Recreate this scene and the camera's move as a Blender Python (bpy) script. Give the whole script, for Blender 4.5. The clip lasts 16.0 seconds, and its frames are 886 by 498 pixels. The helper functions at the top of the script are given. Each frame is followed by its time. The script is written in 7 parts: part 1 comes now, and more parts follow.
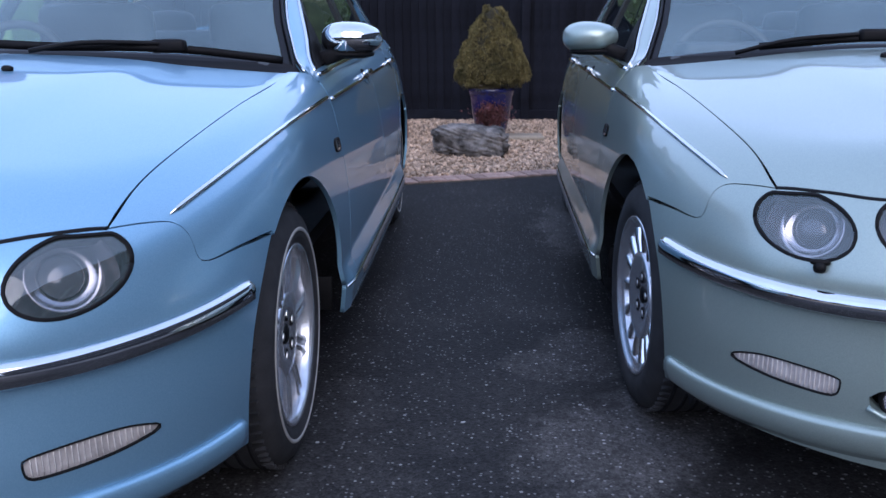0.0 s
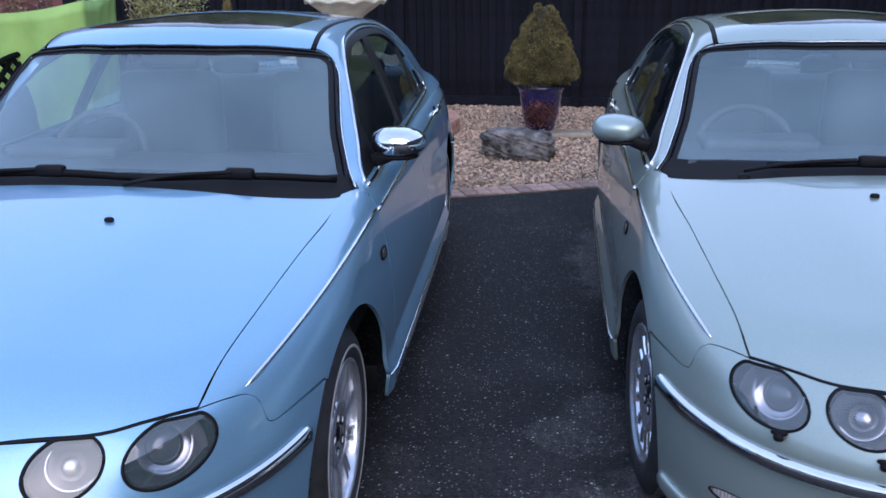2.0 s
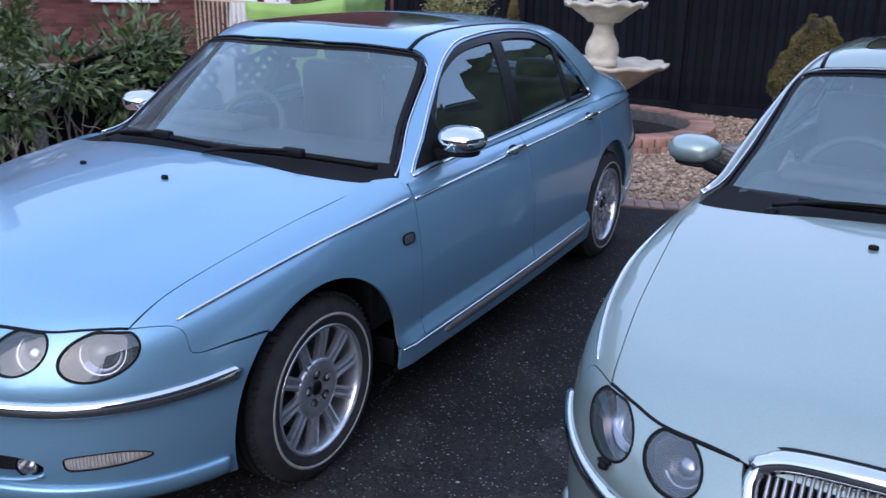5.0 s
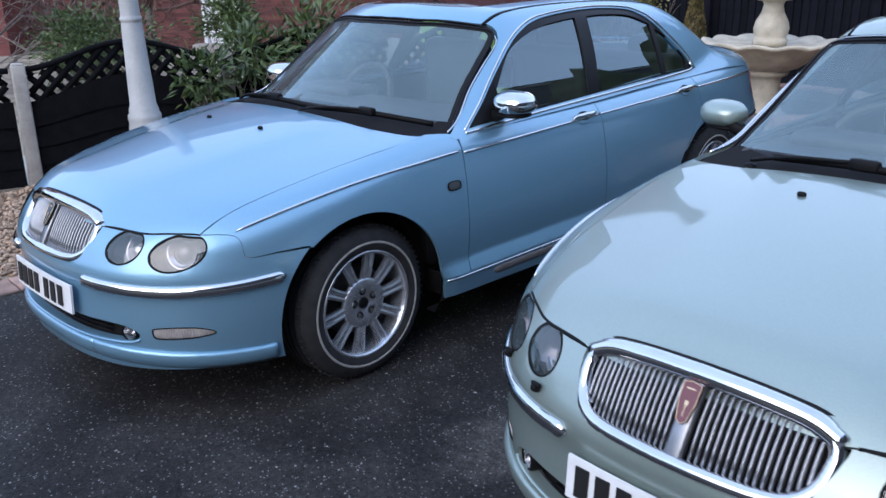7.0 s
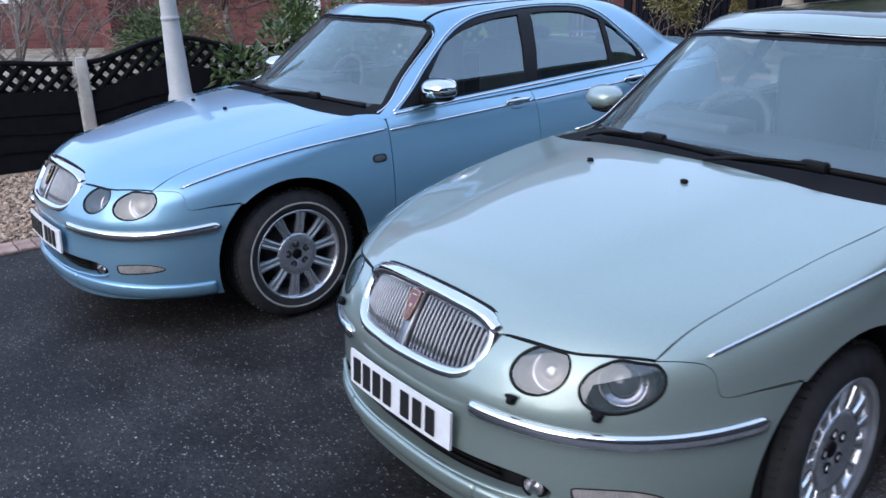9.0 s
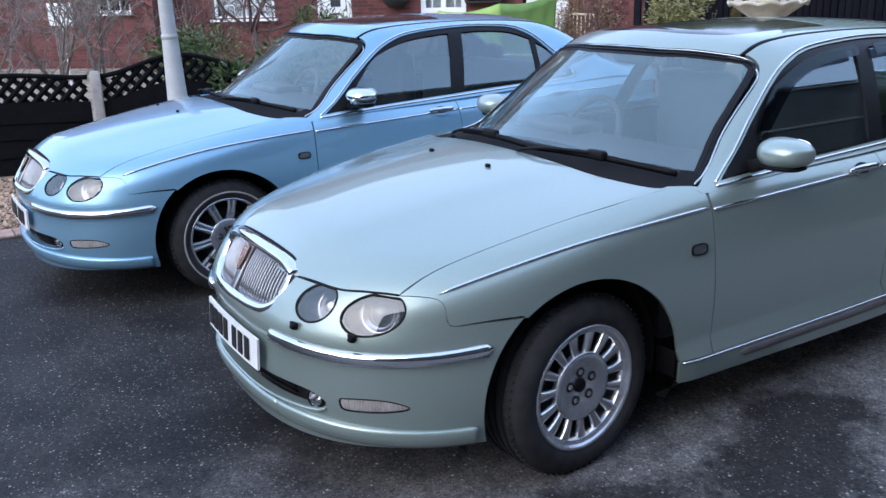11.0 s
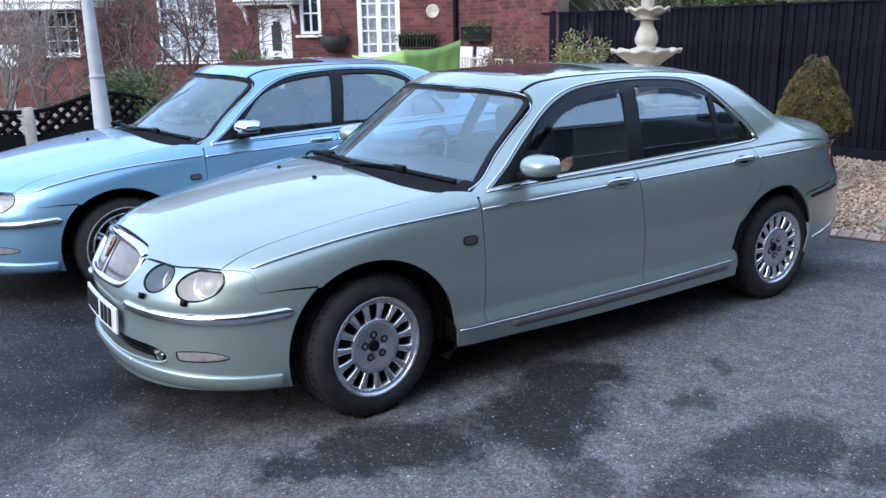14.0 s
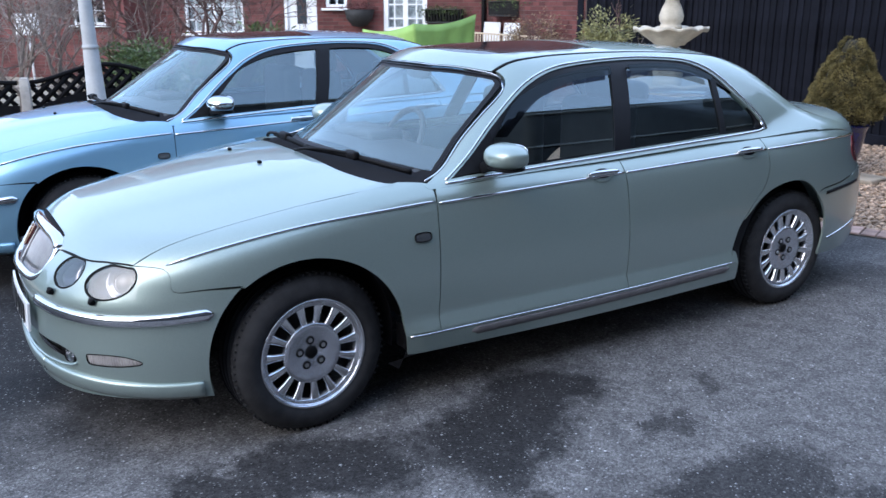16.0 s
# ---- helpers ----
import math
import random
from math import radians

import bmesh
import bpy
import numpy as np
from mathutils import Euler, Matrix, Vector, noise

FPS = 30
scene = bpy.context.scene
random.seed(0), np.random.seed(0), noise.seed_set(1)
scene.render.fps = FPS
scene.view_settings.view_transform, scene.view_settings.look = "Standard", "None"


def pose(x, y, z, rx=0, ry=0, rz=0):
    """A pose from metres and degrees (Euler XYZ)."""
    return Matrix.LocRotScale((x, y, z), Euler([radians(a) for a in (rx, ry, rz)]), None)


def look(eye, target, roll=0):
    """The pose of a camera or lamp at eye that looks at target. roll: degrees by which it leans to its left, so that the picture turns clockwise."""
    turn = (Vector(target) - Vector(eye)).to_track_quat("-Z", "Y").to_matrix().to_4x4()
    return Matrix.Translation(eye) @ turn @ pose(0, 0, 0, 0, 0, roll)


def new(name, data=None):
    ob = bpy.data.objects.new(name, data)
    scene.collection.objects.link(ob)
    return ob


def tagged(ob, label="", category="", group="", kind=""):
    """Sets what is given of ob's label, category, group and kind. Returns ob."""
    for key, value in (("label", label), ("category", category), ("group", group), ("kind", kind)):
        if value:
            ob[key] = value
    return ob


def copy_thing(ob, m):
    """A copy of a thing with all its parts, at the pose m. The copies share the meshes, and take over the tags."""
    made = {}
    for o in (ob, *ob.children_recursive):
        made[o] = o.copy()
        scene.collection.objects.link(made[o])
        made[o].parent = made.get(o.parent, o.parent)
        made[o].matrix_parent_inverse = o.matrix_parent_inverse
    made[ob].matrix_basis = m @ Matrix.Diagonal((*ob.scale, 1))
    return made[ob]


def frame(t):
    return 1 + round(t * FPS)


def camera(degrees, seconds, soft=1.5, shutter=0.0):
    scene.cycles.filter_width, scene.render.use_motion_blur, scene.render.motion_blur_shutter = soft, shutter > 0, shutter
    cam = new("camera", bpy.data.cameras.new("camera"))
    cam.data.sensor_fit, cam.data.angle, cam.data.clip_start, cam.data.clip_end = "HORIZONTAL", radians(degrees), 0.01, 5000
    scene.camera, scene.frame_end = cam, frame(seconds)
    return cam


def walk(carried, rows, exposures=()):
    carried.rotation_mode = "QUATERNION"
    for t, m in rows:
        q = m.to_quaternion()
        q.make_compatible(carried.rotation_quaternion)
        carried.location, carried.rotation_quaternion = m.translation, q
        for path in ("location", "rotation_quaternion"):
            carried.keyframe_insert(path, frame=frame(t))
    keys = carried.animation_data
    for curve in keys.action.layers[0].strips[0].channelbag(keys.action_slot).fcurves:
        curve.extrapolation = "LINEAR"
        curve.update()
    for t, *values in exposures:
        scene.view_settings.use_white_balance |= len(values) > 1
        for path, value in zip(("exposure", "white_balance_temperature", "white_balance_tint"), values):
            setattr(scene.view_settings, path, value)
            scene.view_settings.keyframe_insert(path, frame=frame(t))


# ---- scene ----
from mathutils import geometry

cam = camera(54.9, 16.0, shutter=0.4)
PATH = [
    (0, (-1.17, -2.27, 1.0), (-1.309, -0.334, 0.517), -0.2),
    (0.5, (-1.154, -2.26, 1.158), (-1.293, -0.359, 0.551), -0.2),
    (1, (-1.158, -2.308, 1.379), (-1.332, -0.435, 0.699), -0.2),
    (1.5, (-1.173, -2.398, 1.507), (-1.387, -0.524, 0.843), -0.4),
    (2, (-1.09, -2.456, 1.547), (-1.352, -0.568, 0.939), -0.2),
    (2.5, (-0.925, -2.491, 1.557), (-1.23, -0.599, 0.985), 0.0),
    (3, (-0.799, -2.472, 1.564), (-1.126, -0.586, 0.986), -0.1),
    (3.5, (-0.646, -2.384, 1.563), (-1.062, -0.527, 0.95), 0.6),
    (4, (-0.48, -2.344, 1.578), (-1.102, -0.553, 0.943), 0.4),
    (6.5, (0.59, -2.233, 1.597), (-0.72, -0.855, 0.979), 1.0),
    (7, (0.789, -2.266, 1.59), (-0.589, -0.969, 0.943), -0.8),
    (7.5, (1.024, -2.224, 1.622), (-0.373, -0.955, 0.96), -1.3),
    (8, (1.314, -2.068, 1.616), (-0.156, -0.875, 0.972), -1.6),
    (8.5, (1.567, -2.049, 1.604), (0.043, -0.922, 0.967), -2.3),
    (9, (1.816, -2.031, 1.625), (0.28, -0.93, 0.974), -1.8),
    (9.5, (2.084, -1.892, 1.607), (0.515, -0.832, 0.963), -1.3),
    (12, (3.117, -1.698, 1.582), (1.477, -0.7, 1.018), -1.5),
    (12.5, (3.328, -1.768, 1.591), (1.748, -0.678, 1.03), -1.4),
    (13, (3.539, -1.705, 1.591), (1.979, -0.575, 1.056), -0.5),
    (13.5, (3.711, -1.63, 1.595), (2.122, -0.528, 1.085), -0.2),
    (14, (3.75, -1.65, 1.593), (2.145, -0.565, 1.097), -1.0),
    (14.5, (3.72, -1.664, 1.588), (2.137, -0.55, 1.085), -1.2),
    (15, (3.672, -1.627, 1.586), (2.11, -0.493, 1.061), -1.3),
    (15.5, (3.655, -1.391, 1.581), (2.06, -0.31, 1.045), -0.4),
    (16, (3.614, -1.14, 1.573), (1.971, -0.139, 1.026), -0.2),
]
EXPO = [(0, -0.06, 5900, 20), (4.2, -0.12, 6000, 20), (7, -0.05, 6200, 14), (9.5, 0.06, 6220, 14), (12, 0.31, 6140, 13), (13.2, 0.45, 6150, 13), (16, 0.42, 6150, 12)]
walk(cam, [(t, look(eye, target, roll)) for t, eye, target, roll in PATH], EXPO)

# ---- daylight: high thin overcast ----
world = bpy.data.worlds.new("overcast")
scene.world = world
world.use_nodes = True
wn, wl = world.node_tree.nodes, world.node_tree.links
bg = wn["Background"]
sky = wn.new("ShaderNodeTexSky")
sky.sky_type = "NISHITA"
sky.sun_disc = False
SUN_EL, SUN_AZ = 33.0, 166.0
sky.sun_elevation, sky.sun_rotation = radians(SUN_EL), radians(SUN_AZ)
sky.air_density, sky.dust_density, sky.ozone_density = 1.4, 4.0, 2.0
cloud = wn.new("ShaderNodeTexNoise")
cloud.inputs["Scale"].default_value, cloud.inputs["Detail"].default_value = 1.8, 5.0
ramp = wn.new("ShaderNodeValToRGB")
ramp.color_ramp.elements[0].position, ramp.color_ramp.elements[0].color = 0.35, (4.5, 6.1, 9.0, 1)
ramp.color_ramp.elements[1].position, ramp.color_ramp.elements[1].color = 0.70, (6.0, 7.7, 10.9, 1)
mix = wn.new("ShaderNodeMix")
mix.data_type = "RGBA"
mix.inputs[0].default_value = 0.78
wl.new(cloud.outputs["Fac"], ramp.inputs["Fac"])
wl.new(sky.outputs["Color"], mix.inputs[6])
wl.new(ramp.outputs["Color"], mix.inputs[7])
# an overcast sky that brightens towards the horizon
wco, wsep, wmap, wmul = wn.new("ShaderNodeTexCoord"), wn.new("ShaderNodeSeparateXYZ"), wn.new("ShaderNodeMapRange"), wn.new("ShaderNodeMix")
wmap.inputs["From Max"].default_value = 0.9
wmap.inputs["To Min"].default_value, wmap.inputs["To Max"].default_value = 1.18, 0.96
wmul.data_type, wmul.blend_type = "RGBA", "MULTIPLY"
wmul.inputs[0].default_value = 1.0
wl.new(wco.outputs["Generated"], wsep.inputs[0])
wl.new(wsep.outputs["Z"], wmap.inputs["Value"])
wl.new(mix.outputs[2], wmul.inputs[6])
wl.new(wmap.outputs["Result"], wmul.inputs[7])
wl.new(wmul.outputs[2], bg.inputs["Color"])
bg.inputs["Strength"].default_value = 0.211
sun = new("sun", bpy.data.lights.new("sun", "SUN"))
sun.data.energy, sun.data.angle, sun.data.color = 1.62, radians(55), (1.0, 0.95, 0.88)
sun.matrix_world = look((0, 0, 20), (20 * math.sin(radians(SUN_AZ + 180)) / math.tan(radians(SUN_EL)), 20 * math.cos(radians(SUN_AZ + 180)) / math.tan(radians(SUN_EL)), 0))


# ---- materials ----
def mat(name, colour, rough=0.5, metal=0.0, vary=0.0, scale=8.0, bump=0.0, bump_scale=60.0, fine=0.0, coat=0.0, spec=0.5, second=None, rand=0.0, island=False, detail=6.0, coat_rough=0.03):
    """A principled material: a base colour that varies at two scales, roughness and bump."""
    m = bpy.data.materials.new(name)
    m.use_nodes = True
    n, l = m.node_tree.nodes, m.node_tree.links
    b = n["Principled BSDF"]
    b.inputs["Base Color"].default_value = (*colour, 1)
    b.inputs["Roughness"].default_value, b.inputs["Metallic"].default_value = rough, metal
    b.inputs["Coat Weight"].default_value, b.inputs["Coat Roughness"].default_value = coat, coat_rough
    b.inputs["Specular IOR Level"].default_value = spec
    co = n.new("ShaderNodeTexCoord")
    if vary or second or fine or rand:
        big = n.new("ShaderNodeTexNoise")
        big.inputs["Scale"].default_value, big.inputs["Detail"].default_value = scale, detail
        l.new(co.outputs["Object"], big.inputs["Vector"])
        r = n.new("ShaderNodeValToRGB")
        lo, hi = r.color_ramp.elements
        lo.position, hi.position = 0.32, 0.68
        lo.color = (*[max(0, c * (1 - vary)) for c in colour], 1)
        hi.color = (*(second or [min(1, c * (1 + vary)) for c in colour]), 1)
        l.new(big.outputs["Fac"], r.inputs["Fac"])
        out = r.outputs["Color"]
        if fine:
            small = n.new("ShaderNodeTexNoise")
            small.inputs["Scale"].default_value, small.inputs["Detail"].default_value = scale * 14, 3.0
            l.new(co.outputs["Object"], small.inputs["Vector"])
            out = shade(n, l, out, small.outputs["Fac"], fine)
        if rand:
            if island:
                g = n.new("ShaderNodeNewGeometry").outputs["Random Per Island"]
            else:
                g = n.new("ShaderNodeObjectInfo").outputs["Random"]
            out = shade(n, l, out, g, rand)
        l.new(out, b.inputs["Base Color"])
    if bump:
        bn = n.new("ShaderNodeTexNoise")
        bn.inputs["Scale"].default_value, bn.inputs["Detail"].default_value = bump_scale, 5.0
        l.new(co.outputs["Object"], bn.inputs["Vector"])
        bp = n.new("ShaderNodeBump")
        bp.inputs["Strength"].default_value, bp.inputs["Distance"].default_value = bump, 0.01
        l.new(bn.outputs["Fac"], bp.inputs["Height"])
        l.new(bp.outputs["Normal"], b.inputs["Normal"])
    return m


def shade(n, l, colour, value, amount):
    """colour times a factor that runs from 1 - amount to 1 + amount with value."""
    mr = n.new("ShaderNodeMapRange")
    mr.inputs["To Min"].default_value, mr.inputs["To Max"].default_value = 1 - amount, 1 + amount
    l.new(value, mr.inputs["Value"])
    mx = n.new("ShaderNodeMix")
    mx.data_type, mx.blend_type = "RGBA", "MULTIPLY"
    mx.inputs[0].default_value = 1.0
    l.new(colour, mx.inputs[6])
    l.new(mr.outputs["Result"], mx.inputs[7])
    return mx.outputs[2]


def paint_material(name, colour, flake, spotted):
    """Two-coat metallic car paint: flakes under a clear coat, with a thin film of dust."""
    m = mat(name, colour, 0.37, 0.56, coat=1.0, coat_rough=0.02)
    n, l = m.node_tree.nodes, m.node_tree.links
    b = n["Principled BSDF"]
    co = n["Texture Coordinate"]
    dust = n.new("ShaderNodeTexNoise")
    dust.inputs["Scale"].default_value, dust.inputs["Detail"].default_value = 3.5, 8.0
    l.new(co.outputs["Object"], dust.inputs["Vector"])
    mr = n.new("ShaderNodeMapRange")
    mr.inputs["From Min"].default_value, mr.inputs["From Max"].default_value = 0.35, 0.75
    mr.inputs["To Min"].default_value, mr.inputs["To Max"].default_value = 0.01, 0.075
    l.new(dust.outputs["Fac"], mr.inputs["Value"])
    spots = n.new("ShaderNodeTexNoise")
    spots.inputs["Scale"].default_value, spots.inputs["Detail"].default_value = 55.0, 4.0
    l.new(co.outputs["Object"], spots.inputs["Vector"])
    area = n.new("ShaderNodeTexNoise")
    area.inputs["Scale"].default_value = 2.2
    l.new(co.outputs["Object"], area.inputs["Vector"])
    both_ = n.new("ShaderNodeMath")
    both_.operation = "MULTIPLY"
    for src, i, lo, hi in ((spots, 0, 0.56, 0.64), (area, 1, 0.52, 0.66)):
        r = n.new("ShaderNodeMapRange")
        r.inputs["From Min"].default_value, r.inputs["From Max"].default_value = lo, hi
        l.new(src.outputs["Fac"], r.inputs["Value"])
        l.new(r.outputs["Result"], both_.inputs[i])
    add = n.new("ShaderNodeMath")
    add.operation = "MULTIPLY_ADD"
    add.inputs[1].default_value = spotted
    l.new(both_.outputs[0], add.inputs[0])
    l.new(mr.outputs["Result"], add.inputs[2])
    l.new(add.outputs[0], b.inputs["Coat Roughness"])
    vor = n.new("ShaderNodeTexVoronoi")
    vor.inputs["Scale"].default_value = 900
    l.new(co.outputs["Object"], vor.inputs["Vector"])
    base = n.new("ShaderNodeMix")
    base.data_type = "RGBA"
    base.inputs[6].default_value, base.inputs[7].default_value = (*colour, 1), (*flake, 1)
    l.new(vor.outputs["Color"], base.inputs[0])
    l.new(base.outputs[2], b.inputs["Base Color"])
    return m


def glass_material(name, tint, rough=0.0, ior=2.4, gloss=(0.79, 0.95, 1.0), film=0.0):
    """Thin tinted window glass: a clear coat of reflection over tinted see-through and a film of dust and painted haze.
    """
    m = bpy.data.materials.new(name)
    m.use_nodes = True
    n, l = m.node_tree.nodes, m.node_tree.links
    n.remove(n["Principled BSDF"])
    tr, gl, mx, fr = n.new("ShaderNodeBsdfTransparent"), n.new("ShaderNodeBsdfGlossy"), n.new("ShaderNodeMixShader"), n.new("ShaderNodeLayerWeight")
    tr.inputs["Color"].default_value = (*tint, 1)
    gl.inputs["Roughness"].default_value = rough
    gl.inputs["Color"].default_value = (*gloss, 1)
    # reflection rises from its value at right angles, the same from either side of the pane
    low = ((ior - 1) / (ior + 1)) ** 2
    fr.inputs["Blend"].default_value = 0.5
    power, gain = n.new("ShaderNodeMath"), n.new("ShaderNodeMath")
    power.operation, gain.operation = "POWER", "MULTIPLY_ADD"
    power.inputs[1].default_value = 5.0
    gain.inputs[1].default_value, gain.inputs[2].default_value = 1 - low, low
    l.new(fr.outputs["Facing"], power.inputs[0])
    l.new(power.outputs[0], gain.inputs[0])
    l.new(gain.outputs[0], mx.inputs[0])
    through_ = tr.outputs[0]
    if film:
        df, fm, nz, mr, co = n.new("ShaderNodeBsdfDiffuse"), n.new("ShaderNodeMixShader"), n.new("ShaderNodeTexNoise"), n.new("ShaderNodeMapRange"), n.new("ShaderNodeTexCoord")
        # besides dust, a pale cyan veil of sky haze put into this colour
        df.inputs["Color"].default_value = (0.47, 0.66, 0.70, 1)
        nz.inputs["Scale"].default_value, nz.inputs["Detail"].default_value = 2.6, 7.0
        mr.inputs["From Min"].default_value, mr.inputs["From Max"].default_value = 0.3, 0.7
        mr.inputs["To Min"].default_value, mr.inputs["To Max"].default_value = film * 0.6, film * 1.4
        l.new(co.outputs["Object"], nz.inputs["Vector"])
        l.new(nz.outputs["Fac"], mr.inputs["Value"])
        l.new(mr.outputs["Result"], fm.inputs[0])
        l.new(tr.outputs[0], fm.inputs[1])
        l.new(df.outputs[0], fm.inputs[2])
        through_ = fm.outputs[0]
    l.new(through_, mx.inputs[1])
    l.new(gl.outputs[0], mx.inputs[2])
    l.new(mx.outputs[0], n["Material Output"].inputs["Surface"])
    return m


BLUE = paint_material("blue_metallic_paint", (0.182, 0.365, 0.515), (0.24, 0.43, 0.58), 0.10)
GREEN = paint_material("pale_green_metallic_paint", (0.262, 0.332, 0.308), (0.332, 0.404, 0.370), 0.16)
CHROME = mat("chrome", (0.66, 0.67, 0.69), 0.07, 1.0, vary=0.05, scale=12)
POLISH = mat("polished_alloy", (0.82, 0.83, 0.85), 0.20, 1.0, vary=0.06, scale=40)
SATIN = mat("satin_metal", (0.55, 0.56, 0.58), 0.28, 1.0, vary=0.08, scale=30)
ALLOY = mat("silver_wheel_paint", (0.58, 0.60, 0.645), 0.27, 0.8, vary=0.10, scale=25, fine=0.06, coat=0.4)
DISC = mat("dull_brake_steel", (0.05, 0.048, 0.046), 0.5, 0.8, vary=0.2, scale=20)
SILLTRIM = mat("grey_sill_plastic", (0.125, 0.118, 0.122), 0.5, vary=0.15, scale=20)
RUBBER = mat("tyre_rubber", (0.026, 0.026, 0.028), 0.8, spec=0.3, vary=0.25, scale=20, bump=0.15, bump_scale=160)
WHITEBAND = mat("white_sidewall_rubber", (0.34, 0.33, 0.31), 0.6, vary=0.15, scale=40)
BLACK = mat("black_plastic", (0.006, 0.006, 0.007), 0.55, spec=0.12, vary=0.2, scale=30, bump=0.06, bump_scale=300)
GLOSSBLACK = mat("gloss_black_trim", (0.010, 0.010, 0.012), 0.12, spec=0.35, coat=0.15)
# near-black: the shade of gaps and hollows put into the colour
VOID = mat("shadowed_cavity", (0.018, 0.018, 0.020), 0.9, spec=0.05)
SCREEN = glass_material("windscreen_glass", (0.90, 0.965, 0.975), 0.0, 1.95, film=0.110)
SIDEGLASS = glass_material("side_window_glass", (0.54, 0.60, 0.62), 0.0, 2.3)
CLEAR = glass_material("lamp_lens", (0.88, 0.87, 0.90), 0.03, 1.75, (1, 1, 1), film=0.062)
SMOKE = glass_material("smoked_plastic", (0.12, 0.12, 0.15), 0.05, 1.35)
LINING = mat("pale_headlining", (0.30, 0.295, 0.285), 0.95, vary=0.08, scale=10)
SEAT = mat("grey_leather", (0.040, 0.041, 0.043), 0.55, vary=0.12, scale=14, bump=0.15, bump_scale=90)
DASH = mat("dark_dash_plastic", (0.035, 0.036, 0.038), 0.6, vary=0.2, scale=20)


# ---- mesh helpers ----
def to_mesh(name, verts, faces, normals=None, smooth=True):
    me = bpy.data.meshes.new(name)
    me.from_pydata([tuple(float(c) for c in v) for v in verts], [], [tuple(int(i) for i in f) for f in faces])
    me.update()
    me.polygons.foreach_set("use_smooth", [smooth] * len(me.polygons))
    if normals is not None:
        me.normals_split_custom_set_from_vertices([tuple(float(c) for c in v) for v in normals])
    return me


def part(name, data, material, parent, label="", m=None):
    """Link a mesh or a bmesh as one object under a thing or a part."""
    if isinstance(data, bmesh.types.BMesh):
        me = bpy.data.meshes.new(name)
        data.to_mesh(me)
        data.free()
        data = me
    if not data.materials:
        data.materials.append(material)
    ob = new(name, data)
    if data.materials[0] != material:
        ob.material_slots[0].link = "OBJECT"
        ob.material_slots[0].material = material
    ob.parent = parent
    if m is not None:
        ob.matrix_basis = m
    if label:
        ob["label"] = label
    return ob


def thing(name, data, material, label, category, group="", kind="", m=None):
    ob = part(name, data, material, None, "", m) if data is not None else new(name)
    if data is None and m is not None:
        ob.matrix_basis = m
    return tagged(ob, label, category, group, kind)


def box(size, centre=(0, 0, 0), bevel=0.0, seg=2, taper=1.0):
    bm = bmesh.new()
    bmesh.ops.create_cube(bm, size=1)
    for v in bm.verts:
        k = taper if v.co.z > 0 else 1
        v.co = Vector((v.co.x * size[0] * k + centre[0], v.co.y * size[1] * k + centre[1], v.co.z * size[2] + centre[2]))
    if bevel:
        bmesh.ops.bevel(bm, geom=bm.edges[:], offset=bevel, segments=seg, affect="EDGES", profile=0.5)
    for f in bm.faces:
        f.smooth = bevel > 0 and seg > 1
    return bm


def join(*parts):
    """Several bmeshes as one."""
    out = bmesh.new()
    for b in parts:
        me = bpy.data.meshes.new("joined")
        b.to_mesh(me)
        b.free()
        out.from_mesh(me)
        bpy.data.meshes.remove(me)
    return out


def lathe(name, profile, n=48, smooth=True, wobble=None):
    """Turn (radius, height) points about z."""
    verts, faces = [], []
    for r, h in profile:
        for k in range(n):
            a = 2 * math.pi * k / n
            rr = r * (wobble(a, h) if wobble else 1)
            verts.append((rr * math.cos(a), rr * math.sin(a), h))
    for i in range(len(profile) - 1):
        for k in range(n):
            a, b = i * n + k, i * n + (k + 1) % n
            faces.append((a, b, b + n, a + n))
    return to_mesh(name, verts, faces, None, smooth)


def catmull(pts, step):
    """A smooth curve through the points, in steps of about that length."""
    p = np.array(pts, float)
    if len(p) == 2:
        k = max(1, int(np.ceil(np.linalg.norm(p[1] - p[0]) / step)))
        return p[0] + (p[1] - p[0]) * np.linspace(0, 1, k + 1)[:, None]
    q = np.vstack([2 * p[0] - p[1], p, 2 * p[-1] - p[-2]])
    out = []
    for i in range(1, len(q) - 2):
        k = max(1, int(np.ceil(np.linalg.norm(q[i + 1] - q[i]) / step)))
        for t in np.arange(k) / k:
            a, b, c, d = q[i - 1], q[i], q[i + 1], q[i + 2]
            out.append(0.5 * (2 * b + (c - a) * t + (2 * a - 5 * b + 4 * c - d) * t * t + (3 * b - a - 3 * c + d) * t**3))
    return np.array(out + [p[-1]])


def sweep(name, path, normals, profile, closed=False, caps=True, scale=None):
    """Carry a profile of (across, out) points along a path with the given outward normals."""
    path, normals = np.array(path, float), np.array(normals, float)
    tang = np.roll(path, -1, 0) - np.roll(path, 1, 0) if closed else np.gradient(path, axis=0)
    tang /= np.linalg.norm(tang, axis=1)[:, None] + 1e-12
    across = np.cross(normals, tang)
    across /= np.linalg.norm(across, axis=1)[:, None] + 1e-12
    out = np.cross(tang, across)
    n, m = len(path), len(profile)
    verts = []
    for i in range(n):
        k = 1 if scale is None else scale[i]
        verts += [path[i] + across[i] * u * k + out[i] * v * k for u, v in profile]
    faces = []
    for i in range(n if closed else n - 1):
        a, b = i * m, (i + 1) % n * m
        faces += [(a + j, a + (j + 1) % m, b + (j + 1) % m, b + j) for j in range(m)]
    if caps and not closed:
        faces += [tuple(range(m))[::-1], tuple((n - 1) * m + j for j in range(m))]
    me = to_mesh(name, verts, faces)
    return me


